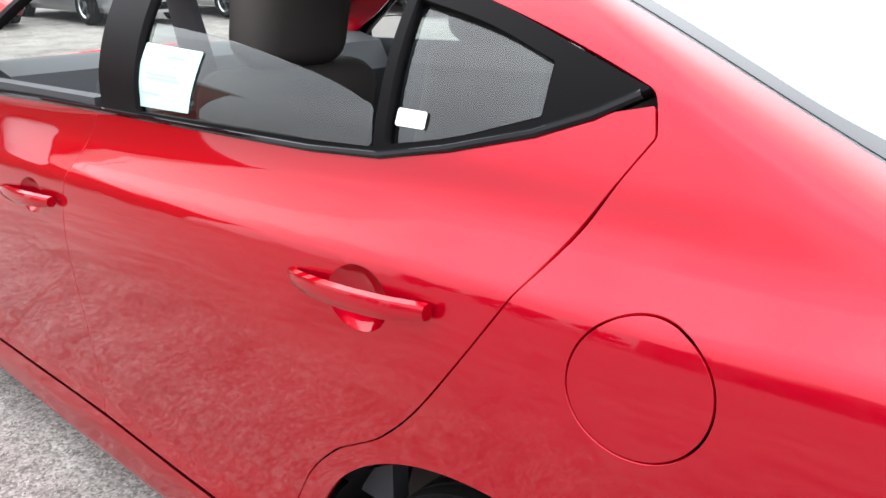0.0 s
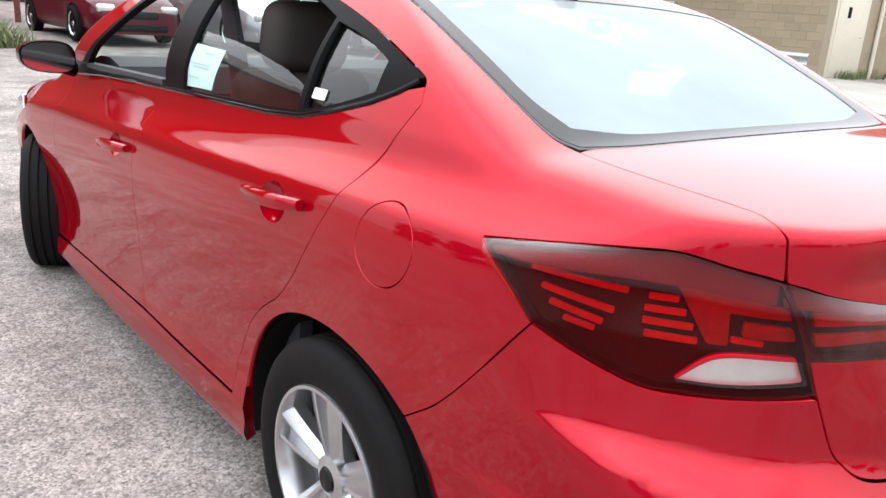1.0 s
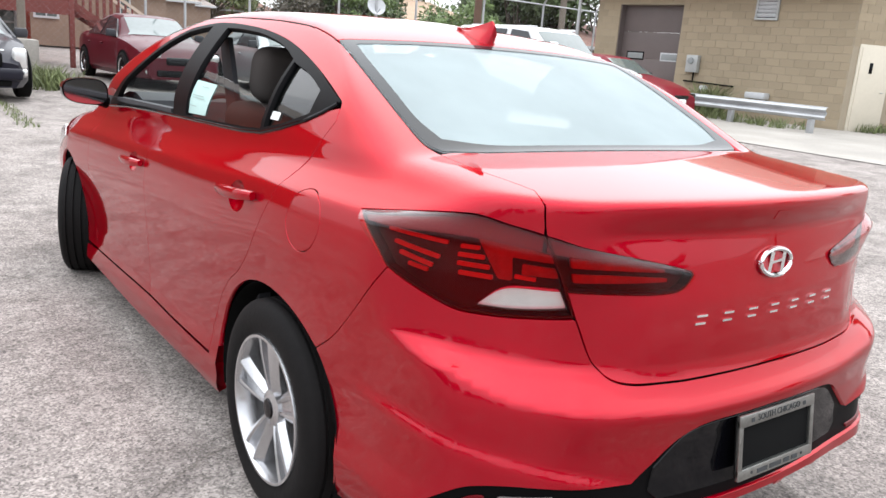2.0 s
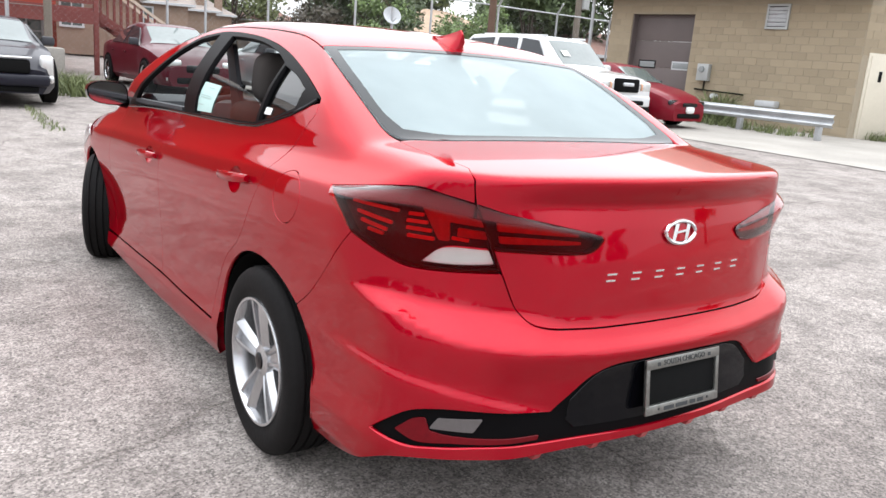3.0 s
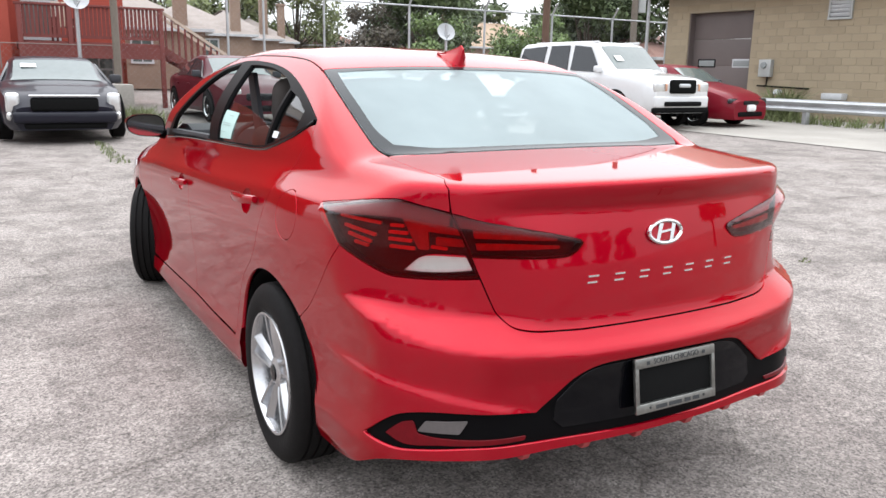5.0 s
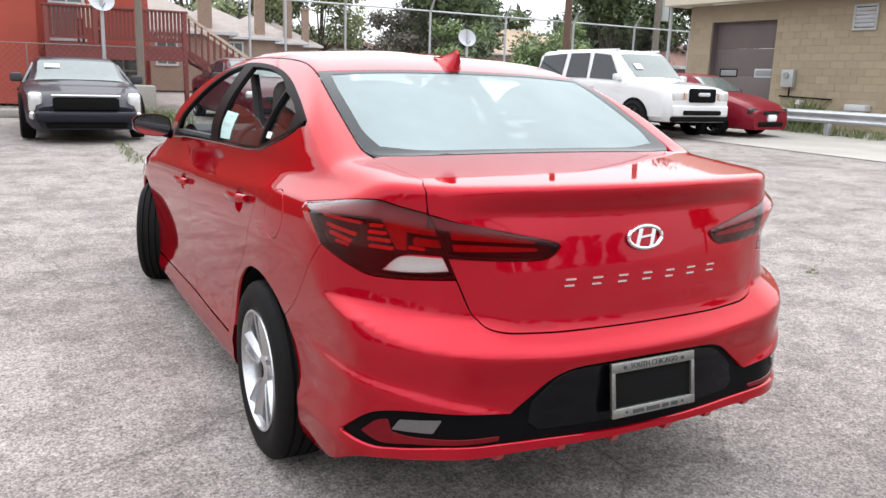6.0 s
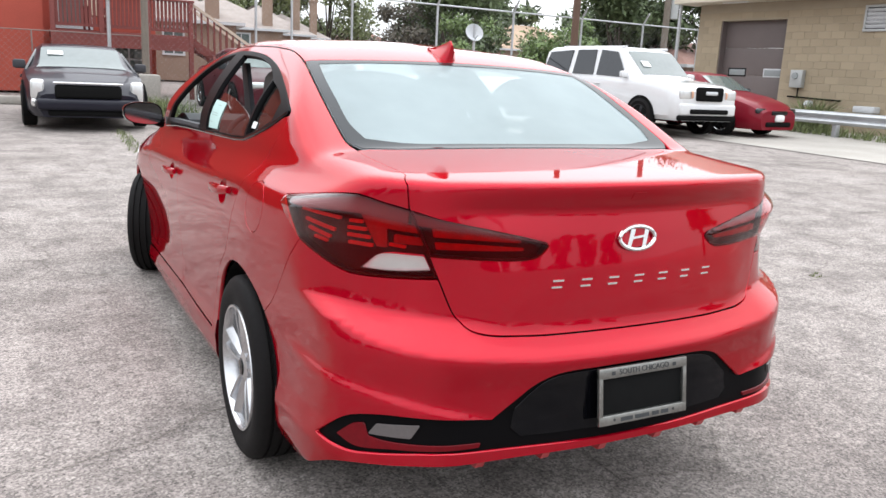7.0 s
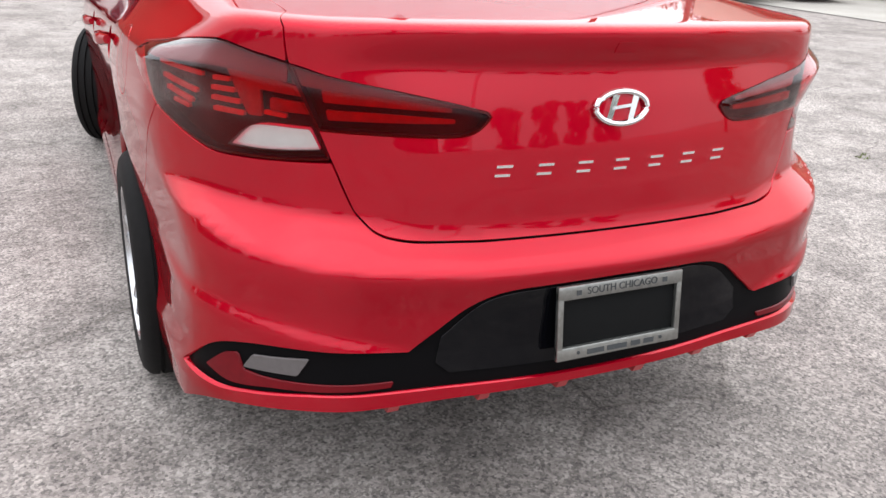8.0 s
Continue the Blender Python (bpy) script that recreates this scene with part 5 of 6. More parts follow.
part("mortar", bm, MORTAR, garage, "pale mortar joints", autos=0)
wing_wall = new("wall_wing")
wing_wall.matrix_world = pose(A1.x, A1.y, BASE, 0, 0, WALL_TURN + 68)
tagged(wing_wall, "tan block wall with a boarded window", "wall", kind="structure")
box_part("core", (4.0, 0.15, TOPZ / 2), (8.0, 0.3, TOPZ), MORTAR, wing_wall)
fascia = box_part("fascia", (LONG / 2 - 0.1, -0.25, TOPZ + 0.42), (LONG + 0.7, 1.0, 0.84), CREAM, garage, 0.02, "cream metal fascia")
roof_slab = box_part("roof_slab", (LONG / 2, 4.0, TOPZ + 0.3), (LONG + 0.6, 7.6, 0.3), CONCRETE, garage)
box_part("soffit_lamp", (1.6, -0.35, TOPZ + 0.0), (0.9, 0.10, 0.05), WHITECARD, garage, 0.01, "slim white strip lamp")

door = new("door_1")
door.parent = garage
tagged(door, "brown sectional garage door with two small panes", "garage door", kind="structure")
for k in range(4):
    box_part("panel", ((GX0 + GX1) / 2, 0.26, 0.395 + 0.79 * k), (GX1 - GX0, 0.05, 0.783), BROWN, door, 0.006)
for x, frame_m in ((GX0 + 0.60, BLACK), (GX1 - 0.44, GREYWHITE)):
    box_part("pane_frame", (x, 0.236, 1.66), (0.66, 0.014, 0.25), frame_m, door, 0.003, "slim pane frame")
    box_part("pane", (x, 0.228, 1.66), (0.58, 0.012, 0.17), GLASSY, door, 0.003, "small dull pane")
for x in (GX0 + 0.01, GX1 - 0.01):
    box_part("jamb", (x, 0.16, GTOP / 2), (0.05, 0.26, GTOP), BROWN, door)
meter = new("meter_box")
meter.matrix_world = garage.matrix_world @ pose(3.82, -0.09, 1.52)
tagged(meter, "grey electric meter box on the block wall", "meter box")
box_part("box", (0, 0, 0), (0.38, 0.16, 0.48), GREYMETAL, meter, 0.012)
v, f = lathe([(0.0, 0.09), (0.05, 0.085), (0.06, 0.0)], 20, "z")
dial = part("dial", soup((v, f)), GLASSY, meter, "round glass dial")
dial.matrix_local = pose(-0.02, -0.08, 0.08, 90, 0, 0)
part("conduit", soup(tube([(0.05, 0.02, -0.22), (0.05, 0.02, -0.49)], 0.02), tube([(-0.25, 0.02, -0.49), (1.37, 0.02, -0.54)], 0.022)), DARK, meter)
louvre = new("wall_louvre")
louvre.matrix_world = garage.matrix_world @ pose(5.82, -0.03, 3.10)
tagged(louvre, "weathered white louvred vent in the block wall", "vent")
bm = bmesh.new()
for c, s in (((0, 0, 0.30), (0.66, 0.07, 0.06)), ((0, 0, -0.30), (0.66, 0.07, 0.06)), ((-0.30, 0, 0), (0.06, 0.066, 0.6)), ((0.30, 0, 0), (0.06, 0.066, 0.6))):
    add_box(bm, c, s, 0.005)
part("frame", bm, GREYMETAL, louvre)
for k in range(5):
    box_part("slat", (0, 0.0, -0.20 + 0.10 * k), (0.56, 0.02, 0.10), GREYWHITE, louvre, 0.003, m=pose(0, 0, -0.20 + 0.10 * k, 28 + 5 * math.sin(k * 2.1), 2 * math.sin(k * 3.0), 0) @ pose(0, 0, 0.20 - 0.10 * k))
box_part("backing", (0, 0.02, 0), (0.56, 0.01, 0.56), DARK, louvre)
cap = stand(box_part("vent_hood", (0, 0, 0), (0.58, 0.3, 0.17), GREYWHITE, None, 0.03), 0, 0)
cap.matrix_world = garage.matrix_world @ pose(6.00, -0.16, 0.80)
tagged(cap, "white sheet-metal vent hood low on the wall", "vent hood")
outlet = part("exhaust_pipe", soup(tube([(0, 0.1, 0), (0, -0.12, 0), (0, -0.14, -0.06)], 0.09, 14)), GREYWHITE)
outlet.matrix_world = garage.matrix_world @ pose(4.28, -0.05, 0.86)
tagged(outlet, "short white vent pipe on the wall", "pipe")

rail = new("guard_rail")
rail.matrix_world = pose(16.03, 12.78, BASE + 0.03, 0, 0, -92.0)
tagged(rail, "galvanised steel guard rail on short posts", "guard rail")
prof = [(-0.155, 0.0), (-0.135, 0.045), (-0.085, 0.075), (-0.045, 0.05), (-0.02, 0.01), (0.02, 0.01), (0.045, 0.05), (0.085, 0.075), (0.135, 0.045), (0.155, 0.0)]
verts = [(x, -b, 0.56 + a) for x in (0.0, 5.0) for a, b in prof] + [(x, -b + 0.006, 0.56 + a) for x in (0.0, 5.0) for a, b in prof]
faces = [(i, i + 1, i + 11, i + 10) for i in range(9)] + [(i + 20, i + 30, i + 31, i + 21) for i in range(9)] + [(0, 10, 30, 20), (9, 29, 39, 19), *[(i, i + 20, i + 21, i + 1) for i in range(9)], *[(i + 10, i + 11, i + 31, i + 30) for i in range(9)]]
part("beam", soup((verts, faces)), GALV, rail, autos=30)
for x in (0.5, 2.4, 4.6):
    box_part("post", (x, 0.08, 0.27), (0.12, 0.14, 0.56), GALV, rail, 0.01)
side_door = new("door_2")
side_door.matrix_world = wing_wall.matrix_world @ pose(0.72, -0.02, 0.13)
tagged(side_door, "cream steel door with a small slot window", "door", kind="structure")
box_part("leaf", (0, -0.01, 1.04), (0.92, 0.05, 2.06), CREAM, side_door, 0.006)
box_part("frame", (0, 0.02, 1.06), (1.06, 0.06, 2.16), CREAM, side_door, 0.006)
box_part("slot_window", (-0.12, -0.038, 1.58), (0.10, 0.012, 0.26), BLACK, side_door, 0.002)
part("lever", soup(tube([(0.36, -0.04, 1.0), (0.36, -0.08, 1.0), (0.28, -0.08, 1.0)], 0.012)), GREYMETAL, side_door)
pipe = part("downpipe", soup(tube([(0, 0, 0.05), (0, 0, 3.5)], 0.05, 12)), CREAM)
pipe.matrix_world = wing_wall.matrix_world @ pose(1.62, -0.07, 0)
tagged(pipe, "cream painted downpipe fixed to the wall", "downpipe")
board = new("window_1")
board.matrix_world = wing_wall.matrix_world @ pose(3.2, -0.02, 1.95)
tagged(board, "window closed with weathered plywood board", "window", kind="structure")
box_part("plywood_board", (0, -0.005, 0), (1.9, 0.03, 1.5), PLY, board, 0.003)
box_part("window_sill", (0, -0.06, -0.80), (2.2, 0.16, 0.10), MORTAR, board, 0.01)
bm = bmesh.new()
add_box(bm, (-0.98, -0.01, 0), (0.06, 0.05, 1.56))
add_box(bm, (0.98, -0.01, 0), (0.06, 0.05, 1.56))
add_box(bm, (0, -0.01, 0.78), (2.02, 0.05, 0.06))
part("window_frame", bm, BROWN, board)


# ---- parked vehicles ----
def vehicle(name, label, x, y, rz, paint, L, W, H, zl, rows, glass_side, screen, wheel_r, axles, trim=PLASTIC, nose=None, group="parked vehicles"):
    """rows: (y, half width, belt height, top height, half width of the top), nose to +y."""
    ob = new(name)
    tagged(ob, label, "car", group)
    r = np.array(rows)
    fine = np.linspace(r[0, 0], r[-1, 0], 60)
    w, zb, zt, ht = (curve(list(zip(r[:, 0], r[:, k])), 0.06)(fine) for k in (1, 2, 3, 4))
    verts = []
    for yy, a, b, t, c in zip(fine, w, zb, zt, ht):
        t = max(t, b + 0.01)
        half = [(0, zl), (a * 0.90, zl), (a * 0.985, zl + 0.10), (a, (zl + b) / 2), (a * 0.99, b - 0.10), (a * 0.95, b), (max(c, 0.05) + 0.03 if t > b + 0.12 else a * 0.86, t - min(0.08, (t - b) * 0.5)), (max(c, 0.05) - 0.06 if t > b + 0.12 else a * 0.70, t - 0.012), (max(c, 0.05) * 0.5 if t > b + 0.12 else a * 0.35, t), (0, t + 0.004)]
        verts += [(p, yy, q) for p, q in half] + [(-p, yy, q) for p, q in half[-2:0:-1]]
    k = 18
    faces = [(i * k + j, i * k + (j + 1) % k, (i + 1) * k + (j + 1) % k, (i + 1) * k + j) for i in range(59) for j in range(k)] + [tuple(range(k)), tuple(range(59 * k, 60 * k))]
    part("body", soup((verts, faces)), paint, ob, autos=32)
    f = [curve(list(zip(r[:, 0], r[:, q])), 0.06) for q in (1, 2, 3, 4)]
    for sx in (-1, 1):
        for poly in glass_side:
            vs = []
            for out in (0.022, -0.01):
                for yy, s in poly:
                    a, b, t, c = (float(g(yy)) for g in f)
                    x0, z0, x1, z1 = a * 0.95, b, max(c, 0.05) + 0.03, t - 0.08
                    vs.append((sx * (x0 + (x1 - x0) * s + out), yy, z0 + (z1 - z0) * s + out * 0.4))
            n = len(poly)
            part("side_window", soup((vs, [tuple(range(n)), *[(i, (i + 1) % n, n + (i + 1) % n, n + i) for i in range(n)]])), DARKGLASS, ob, "dark side window")
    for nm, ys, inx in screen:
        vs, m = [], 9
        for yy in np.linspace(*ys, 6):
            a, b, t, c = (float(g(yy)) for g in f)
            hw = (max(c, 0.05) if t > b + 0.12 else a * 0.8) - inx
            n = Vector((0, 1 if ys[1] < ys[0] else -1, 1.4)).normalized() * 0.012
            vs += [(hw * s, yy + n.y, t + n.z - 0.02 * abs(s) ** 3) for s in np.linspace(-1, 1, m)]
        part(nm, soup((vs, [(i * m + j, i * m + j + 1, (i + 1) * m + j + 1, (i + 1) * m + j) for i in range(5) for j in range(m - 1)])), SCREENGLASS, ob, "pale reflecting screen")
    if "sheet" in nose:
        cx, hw, ya, yb = nose["sheet"]
        vs = []
        for out in (0.004, 0.007):
            for px, yy in ((cx - hw, ya), (cx + hw, ya), (cx + hw, yb), (cx - hw, yb)):
                vs.append((px, yy + 0.010 + out, float(f[2](yy)) + 0.012 + out))
        part("screen_sheet", soup((vs, [(4, 5, 6, 7), (3, 2, 1, 0), (0, 1, 5, 4), (1, 2, 6, 5), (2, 3, 7, 6), (3, 0, 4, 7)])), WHITECARD, ob, "white sheet on the screen", autos=0)
    for yy in axles:
        for sx in (-1, 1):
            a = float(f[0](yy))
            turn = [radians(d) for d in np.linspace(-24, 204, 30)]
            rim_pts = [(sx * (a + 0.010), yy + wheel_r * 1.17 * math.cos(t), wheel_r + wheel_r * 1.17 * math.sin(t)) for t in turn]
            back = [(sx * (a - 0.05), q, z) for _, q, z in rim_pts]
            part("wheel_arch", soup((rim_pts + back, [tuple(range(30)), *[(i, i + 1, 31 + i, 30 + i) for i in range(29)]])), DARK, ob, autos=0)
            wh = new("wheel")
            wh.parent = ob
            wh.matrix_local = pose(sx * (a - 0.075), yy, wheel_r)
            v1, f1 = lathe([(-0.10, wheel_r * 0.68), (-0.115, wheel_r * 0.85), (-0.09, wheel_r), (0.09, wheel_r), (0.115, wheel_r * 0.85), (0.10, wheel_r * 0.68), (-0.10, wheel_r * 0.68)], 32)
            part("tyre", soup((v1, f1)), RUBBER, wh)
            pieces = [lathe([(sx * 0.105, wheel_r * 0.68), (sx * 0.08, wheel_r * 0.62), (sx * 0.06, wheel_r * 0.60)], 28), lathe([(sx * 0.06, 0.06), (sx * 0.095, 0.05), (sx * 0.097, 0.0)], 16)]
            for q in range(5):
                t = 2 * math.pi * q / 5
                u, vv = Vector((0, math.cos(t), math.sin(t))), Vector((0, -math.sin(t), math.cos(t)))
                o = Vector((sx * 0.085, 0, 0))
                ends = [o + u * 0.04 - vv * 0.03, o + u * 0.04 + vv * 0.03, o + u * wheel_r * 0.64 + vv * 0.045, o + u * wheel_r * 0.64 - vv * 0.045]
                pieces.append((ends + [e - Vector((sx * 0.03, 0, 0)) for e in ends], [(0, 1, 2, 3), (7, 6, 5, 4), (0, 4, 5, 1), (1, 5, 6, 2), (2, 6, 7, 3), (3, 7, 4, 0)]))
            part("rim", soup(*pieces), nose.get("rim", ALLOY), wh, "alloy rim")
    a, b, t, c = (float(g(0.55)) for g in f)
    for sx in (-1, 1):
        box_part("door_mirror", (sx * (a * 0.95 + 0.07), screen[0][1][0] - 0.28, b + 0.10), (0.20, 0.12, 0.15), nose.get("mirror", trim), ob, 0.04)
        for yy in nose.get("handles", (0.15, -0.85)):
            box_part("handle", (sx * (float(f[0](yy)) + 0.012), yy, b - 0.13), (0.03, 0.18, 0.035), paint, ob, 0.01)
    fy = r[-1, 0]
    for nm, cx, cz, sx_, sz, dy, m, lab in nose["pieces"]:
        for sx in ((-1, 1) if cx else (1,)):
            box_part(nm, (sx * cx, fy + dy, cz), (sx_, 0.10, sz), m, ob, min(0.05, sz * 0.38), lab, seg=3)
    return stand(ob, x, y, rz)


SED = [(-2.38, 0.70, 0.86, 0.92, 0.5), (-2.2, 0.82, 0.93, 1.03, 0.6), (-1.6, 0.90, 0.95, 1.08, 0.62), (-0.9, 0.915, 0.95, 1.40, 0.58), (-0.2, 0.92, 0.94, 1.46, 0.60), (0.35, 0.92, 0.93, 1.42, 0.60), (1.05, 0.91, 0.93, 1.02, 0.66), (1.6, 0.90, 0.86, 0.94, 0.6), (2.1, 0.84, 0.72, 0.80, 0.6), (2.35, 0.70, 0.56, 0.62, 0.5)]
SED_SIDE = [[(-1.25, 0.25), (-0.95, 0.86), (-0.22, 0.98), (-0.28, 0.08), (-1.1, 0.08)], [(-0.20, 0.08), (-0.14, 0.98), (0.30, 0.95), (0.85, 0.15), (0.85, 0.08)]]
SED_SCREEN = [("windscreen", (1.05, 0.42), 0.04), ("rear_window", (-1.55, -0.95), 0.05)]


def sed_nose(grille_m=BLACK):
    return {"handles": (0.0, -0.95), "pieces": [("headlamp", 0.60, 0.66, 0.34, 0.15, -0.07, SILVER, "clear headlamp"), ("grille", 0.0, 0.56, 0.72, 0.16, -0.02, grille_m, "dark grille"), ("lower_grille", 0.0, 0.32, 1.1, 0.14, -0.02, DARK, "dark lower grille"), ("fog_lamp", 0.66, 0.34, 0.16, 0.10, -0.09, SILVER, "fog lamp")]}


vehicle("sedan", "dark maroon sedan parked facing the yard", 3.35, 16.75, 183, MAROON, 4.8, 1.85, 1.47, 0.20, SED, SED_SIDE, SED_SCREEN, 0.33, (1.40, -1.40), nose=sed_nose())
vehicle("sedan", "silver sedan with alloy wheels parked in the row", 6.0, 15.6, 181, SILVERP, 4.7, 1.84, 1.47, 0.20, SED, SED_SIDE, SED_SCREEN, 0.33, (1.40, -1.40), nose=sed_nose())
vehicle("minivan", "white minivan standing in the row of cars", 8.6, 15.0, 178, WHITEP, 4.7, 1.84, 1.47, 0.20, [(a, b, c * 1.05, d * 1.06, e) for a, b, c, d, e in SED], SED_SIDE, SED_SCREEN, 0.33, (1.40, -1.40), nose=sed_nose())
vehicle("sedan", "red coupe with a white front plate beside a guard rail", 13.5, 12.45, 188, REDCAR, 4.4, 1.78, 1.40, 0.18, [(a * 0.95, b * 0.95, c * 0.97, d * 0.98, e) for a, b, c, d, e in SED], [[(-1.1, 0.3), (-0.85, 0.86), (0.25, 0.95), (0.8, 0.12), (-0.9, 0.1)]], [("windscreen", (0.98, 0.42), 0.04), ("rear_window", (-1.5, -0.9), 0.05)], 0.31, (1.32, -1.32),
        nose={"handles": (-0.4,), "pieces": [("headlamp", 0.56, 0.60, 0.40, 0.12, -0.10, DARKGLASS, "narrow dark headlamp"), ("grille", 0.0, 0.56, 0.62, 0.10, -0.02, BLACK, "black grille"), ("number_plate", 0.0, 0.44, 0.32, 0.16, 0.02, WHITECARD, "white plate"), ("lower_grille", 0.0, 0.30, 1.0, 0.12, -0.02, DARK, "dark lower grille")]})
suv = vehicle("suv", "large white four-wheel-drive wagon with a black grille", 11.52, 12.8, 181.0, WHITEP, 5.13, 2.0, 1.92, 0.36,
              [(-2.56, 0.80, 1.05, 1.55, 0.62), (-2.48, 0.94, 1.18, 1.84, 0.70), (-2.2, 0.985, 1.20, 1.90, 0.74), (-0.9, 1.0, 1.20, 1.93, 0.75), (0.2, 1.0, 1.19, 1.92, 0.74), (0.55, 1.0, 1.18, 1.86, 0.72), (1.25, 0.995, 1.17, 1.26, 0.74), (1.8, 0.985, 1.12, 1.20, 0.7), (2.3, 0.965, 1.04, 1.14, 0.7), (2.48, 0.93, 1.00, 1.08, 0.6), (2.57, 0.80, 0.90, 0.98, 0.6)],
              [[(-2.35, 0.10), (-2.20, 0.92), (-1.25, 0.96), (-1.25, 0.08)], [(-1.05, 0.08), (-1.05, 0.96), (-0.35, 0.97), (-0.25, 0.08)], [(-0.12, 0.08), (-0.16, 0.97), (0.40, 0.95), (0.92, 0.10)]], [("windscreen", (1.22, 0.60), 0.05), ("rear_window", (-2.53, -2.47), 0.1)], 0.39, (1.52, -1.43),
              nose={"mirror": WHITEP, "rim": PLASTIC, "sheet": (0.42, 0.11, 1.02, 0.88), "handles": (0.0, -0.95), "pieces": [("headlamp", 0.66, 0.91, 0.34, 0.24, -0.045, SILVER, "clear headlamp"), ("turn_lamp", 0.50, 0.91, 0.04, 0.18, -0.03, AMBER, "amber turn lamp"), ("grille", 0.0, 0.93, 0.78, 0.30, 0.01, DARK, "black grille"), ("grille_badge", 0.0, 0.95, 0.34, 0.08, 0.045, GREYWHITE, "pale badge bar"),
                                                                       ("front_bumper", 0.0, 0.60, 1.66, 0.26, -0.02, WHITEP, ""), ("lower_grille", 0.0, 0.56, 1.1, 0.10, 0.045, DARK, "black slot"), ("valance", 0.0, 0.42, 1.7, 0.12, -0.02, DARK, "dark valance")]})
box_part("roof_rail", (0.62, -0.7, 1.905), (0.05, 2.4, 0.05), WHITEP, suv, 0.012)
box_part("roof_rail", (-0.62, -0.7, 1.905), (0.05, 2.4, 0.05), WHITEP, suv, 0.012)
cross = vehicle("sedan", "black sedan with a damaged bumper and missing grille", -0.60, 13.75, 180, CARBLACK, 4.8, 1.9, 1.48, 0.20, [(a, q * 1.03, z * 0.95, t * 0.93, e * 1.08) for a, q, z, t, e in SED], SED_SIDE, SED_SCREEN, 0.34, (1.42, -1.42),
                nose={"sheet": (0.40, 0.12, 0.68, 0.56), "handles": (0.0, -0.95), "pieces": [("headlamp", 0.73, 0.62, 0.20, 0.32, -0.12, SILVER, "tall clear headlamp"), ("grille_opening", 0.0, 0.60, 0.98, 0.22, -0.01, DARK, "empty grille opening"), ("chrome_bar", 0.0, 0.735, 1.02, 0.03, 0.0, CHROME, "chrome bar"), ("front_bumper", 0.0, 0.40, 1.5, 0.18, 0.04, CARBLACK, "scuffed black bumper"),
                                                         ("valance", 0.0, 0.27, 1.2, 0.10, -0.02, DARK, ""), ("fog_lamp", 0.78, 0.42, 0.10, 0.14, -0.10, SILVER, "bright bumper lamp")]})


# ---- fences, poles ----
def chain_link(x0, y0, x1, y1, top, step, label, arms=False, wire=0.002, metal=None, slim=1.0):
    ob = new("fence")
    tagged(ob, label, "fence")
    d = Vector((x1 - x0, y1 - y0))
    n = int(round(d.length / step))
    ob.matrix_world = pose(x0, y0, float(gz(x0, y0)), 0, 0, math.degrees(math.atan2(d.y, d.x)))
    L = d.length
    for k in range(n + 1):
        x = L * k / n
        path = [(x, 0, 0), (x, 0, top)] + ([(x, -0.25, top + 0.35)] if arms else [])
        part("post", soup(tube(path, 0.035 * slim)), metal or GALV, ob)
    part("top_rail", soup(tube([(0, 0, top), (L, 0, top)], 0.024 * slim)), metal or GALV, ob)
    cell = 0.15
    pieces = []
    for k in range(int((L + top) / cell)):
        for s in (0, 1):
            a0 = k * cell - (0 if s else top)
            p, q = (a0, 0.02), (a0 + top, top)
            if s:
                p, q = (a0, 0.02), (a0 - top, top)
            (xa, za), (xb, zb2) = p, q
            pts = []
            for x_, z_ in ((xa, za), (xb, zb2)):
                pts.append([x_, z_])
            lo, hi = (0, 1) if pts[0][0] < pts[1][0] else (1, 0)
            slope_ = (pts[hi][1] - pts[lo][1]) / (pts[hi][0] - pts[lo][0])
            if pts[lo][0] < 0:
                pts[lo] = [0, pts[lo][1] - slope_ * pts[lo][0]]
            if pts[hi][0] > L:
                pts[hi] = [L, pts[hi][1] + slope_ * (L - pts[hi][0])]
            if pts[hi][0] > pts[lo][0]:
                pieces.append(tube([(pts[lo][0], 0, pts[lo][1]), (pts[hi][0], 0, pts[hi][1])], wire, 3))
    tagged(part("wire_mesh", soup(*pieces), metal or GALV, ob, autos=0), "galvanised chain-link mesh", kind="stuff")
    return ob


chain_link(-9.0, 19.6, 1.25, 18.9, 1.6, 2.6, "galvanised chain-link fence in painted shade behind the parked cars", wire=0.0022, metal=SHADEDGALV, slim=0.5)
chain_link(1.25, 18.9, 20.5, 19.9, 3.05, 2.75, "tall galvanised chain-link fence with slanted arms", True, 0.0007)


def pole(x, y, r, h, material, label, lean=0.0):
    ob = part("utility_pole", soup(tube([(0, 0, 0), (lean * 0.5, 0, h * 0.5), (lean, 0, h)], [r, r * 0.9, r * 0.75], 14)), material)
    tagged(ob, label, "pole")
    return stand(ob, x, y)


p1 = pole(1.09, 18.0, 0.09, 6.6, WOODGREY, "weathered grey wooden pole in a concrete block")
base = tagged(stand(box_part("concrete_block", (0, 0, 0.37), (0.48, 0.45, 0.74), CONCRETE, None, 0.05), 1.12, 17.8), "rough concrete block at the foot of a pole", "block")
pole(14.45, 19.2, 0.13, 7.0, WOODBROWN, "brown wooden utility pole by the fence")
p2 = pole(20.8, 22.0, 0.14, 7.2, WOODGREY, "grey utility pole with line fittings")
box_part("cross_arm", (0, 0, 4.6), (1.6, 0.10, 0.10), WOODGREY, p2)
v, f = lathe([(3.4, 0.0), (3.4, 0.2), (4.2, 0.2), (4.25, 0.0)], 14, "z")
part("transformer", soup(([(a + 0.3, b, c) for a, b, c in v], f)), GREYMETAL, p2)
pole(17.05, 17.25, 0.06, 4.2, GALV, "galvanised steel gate post beside the building")
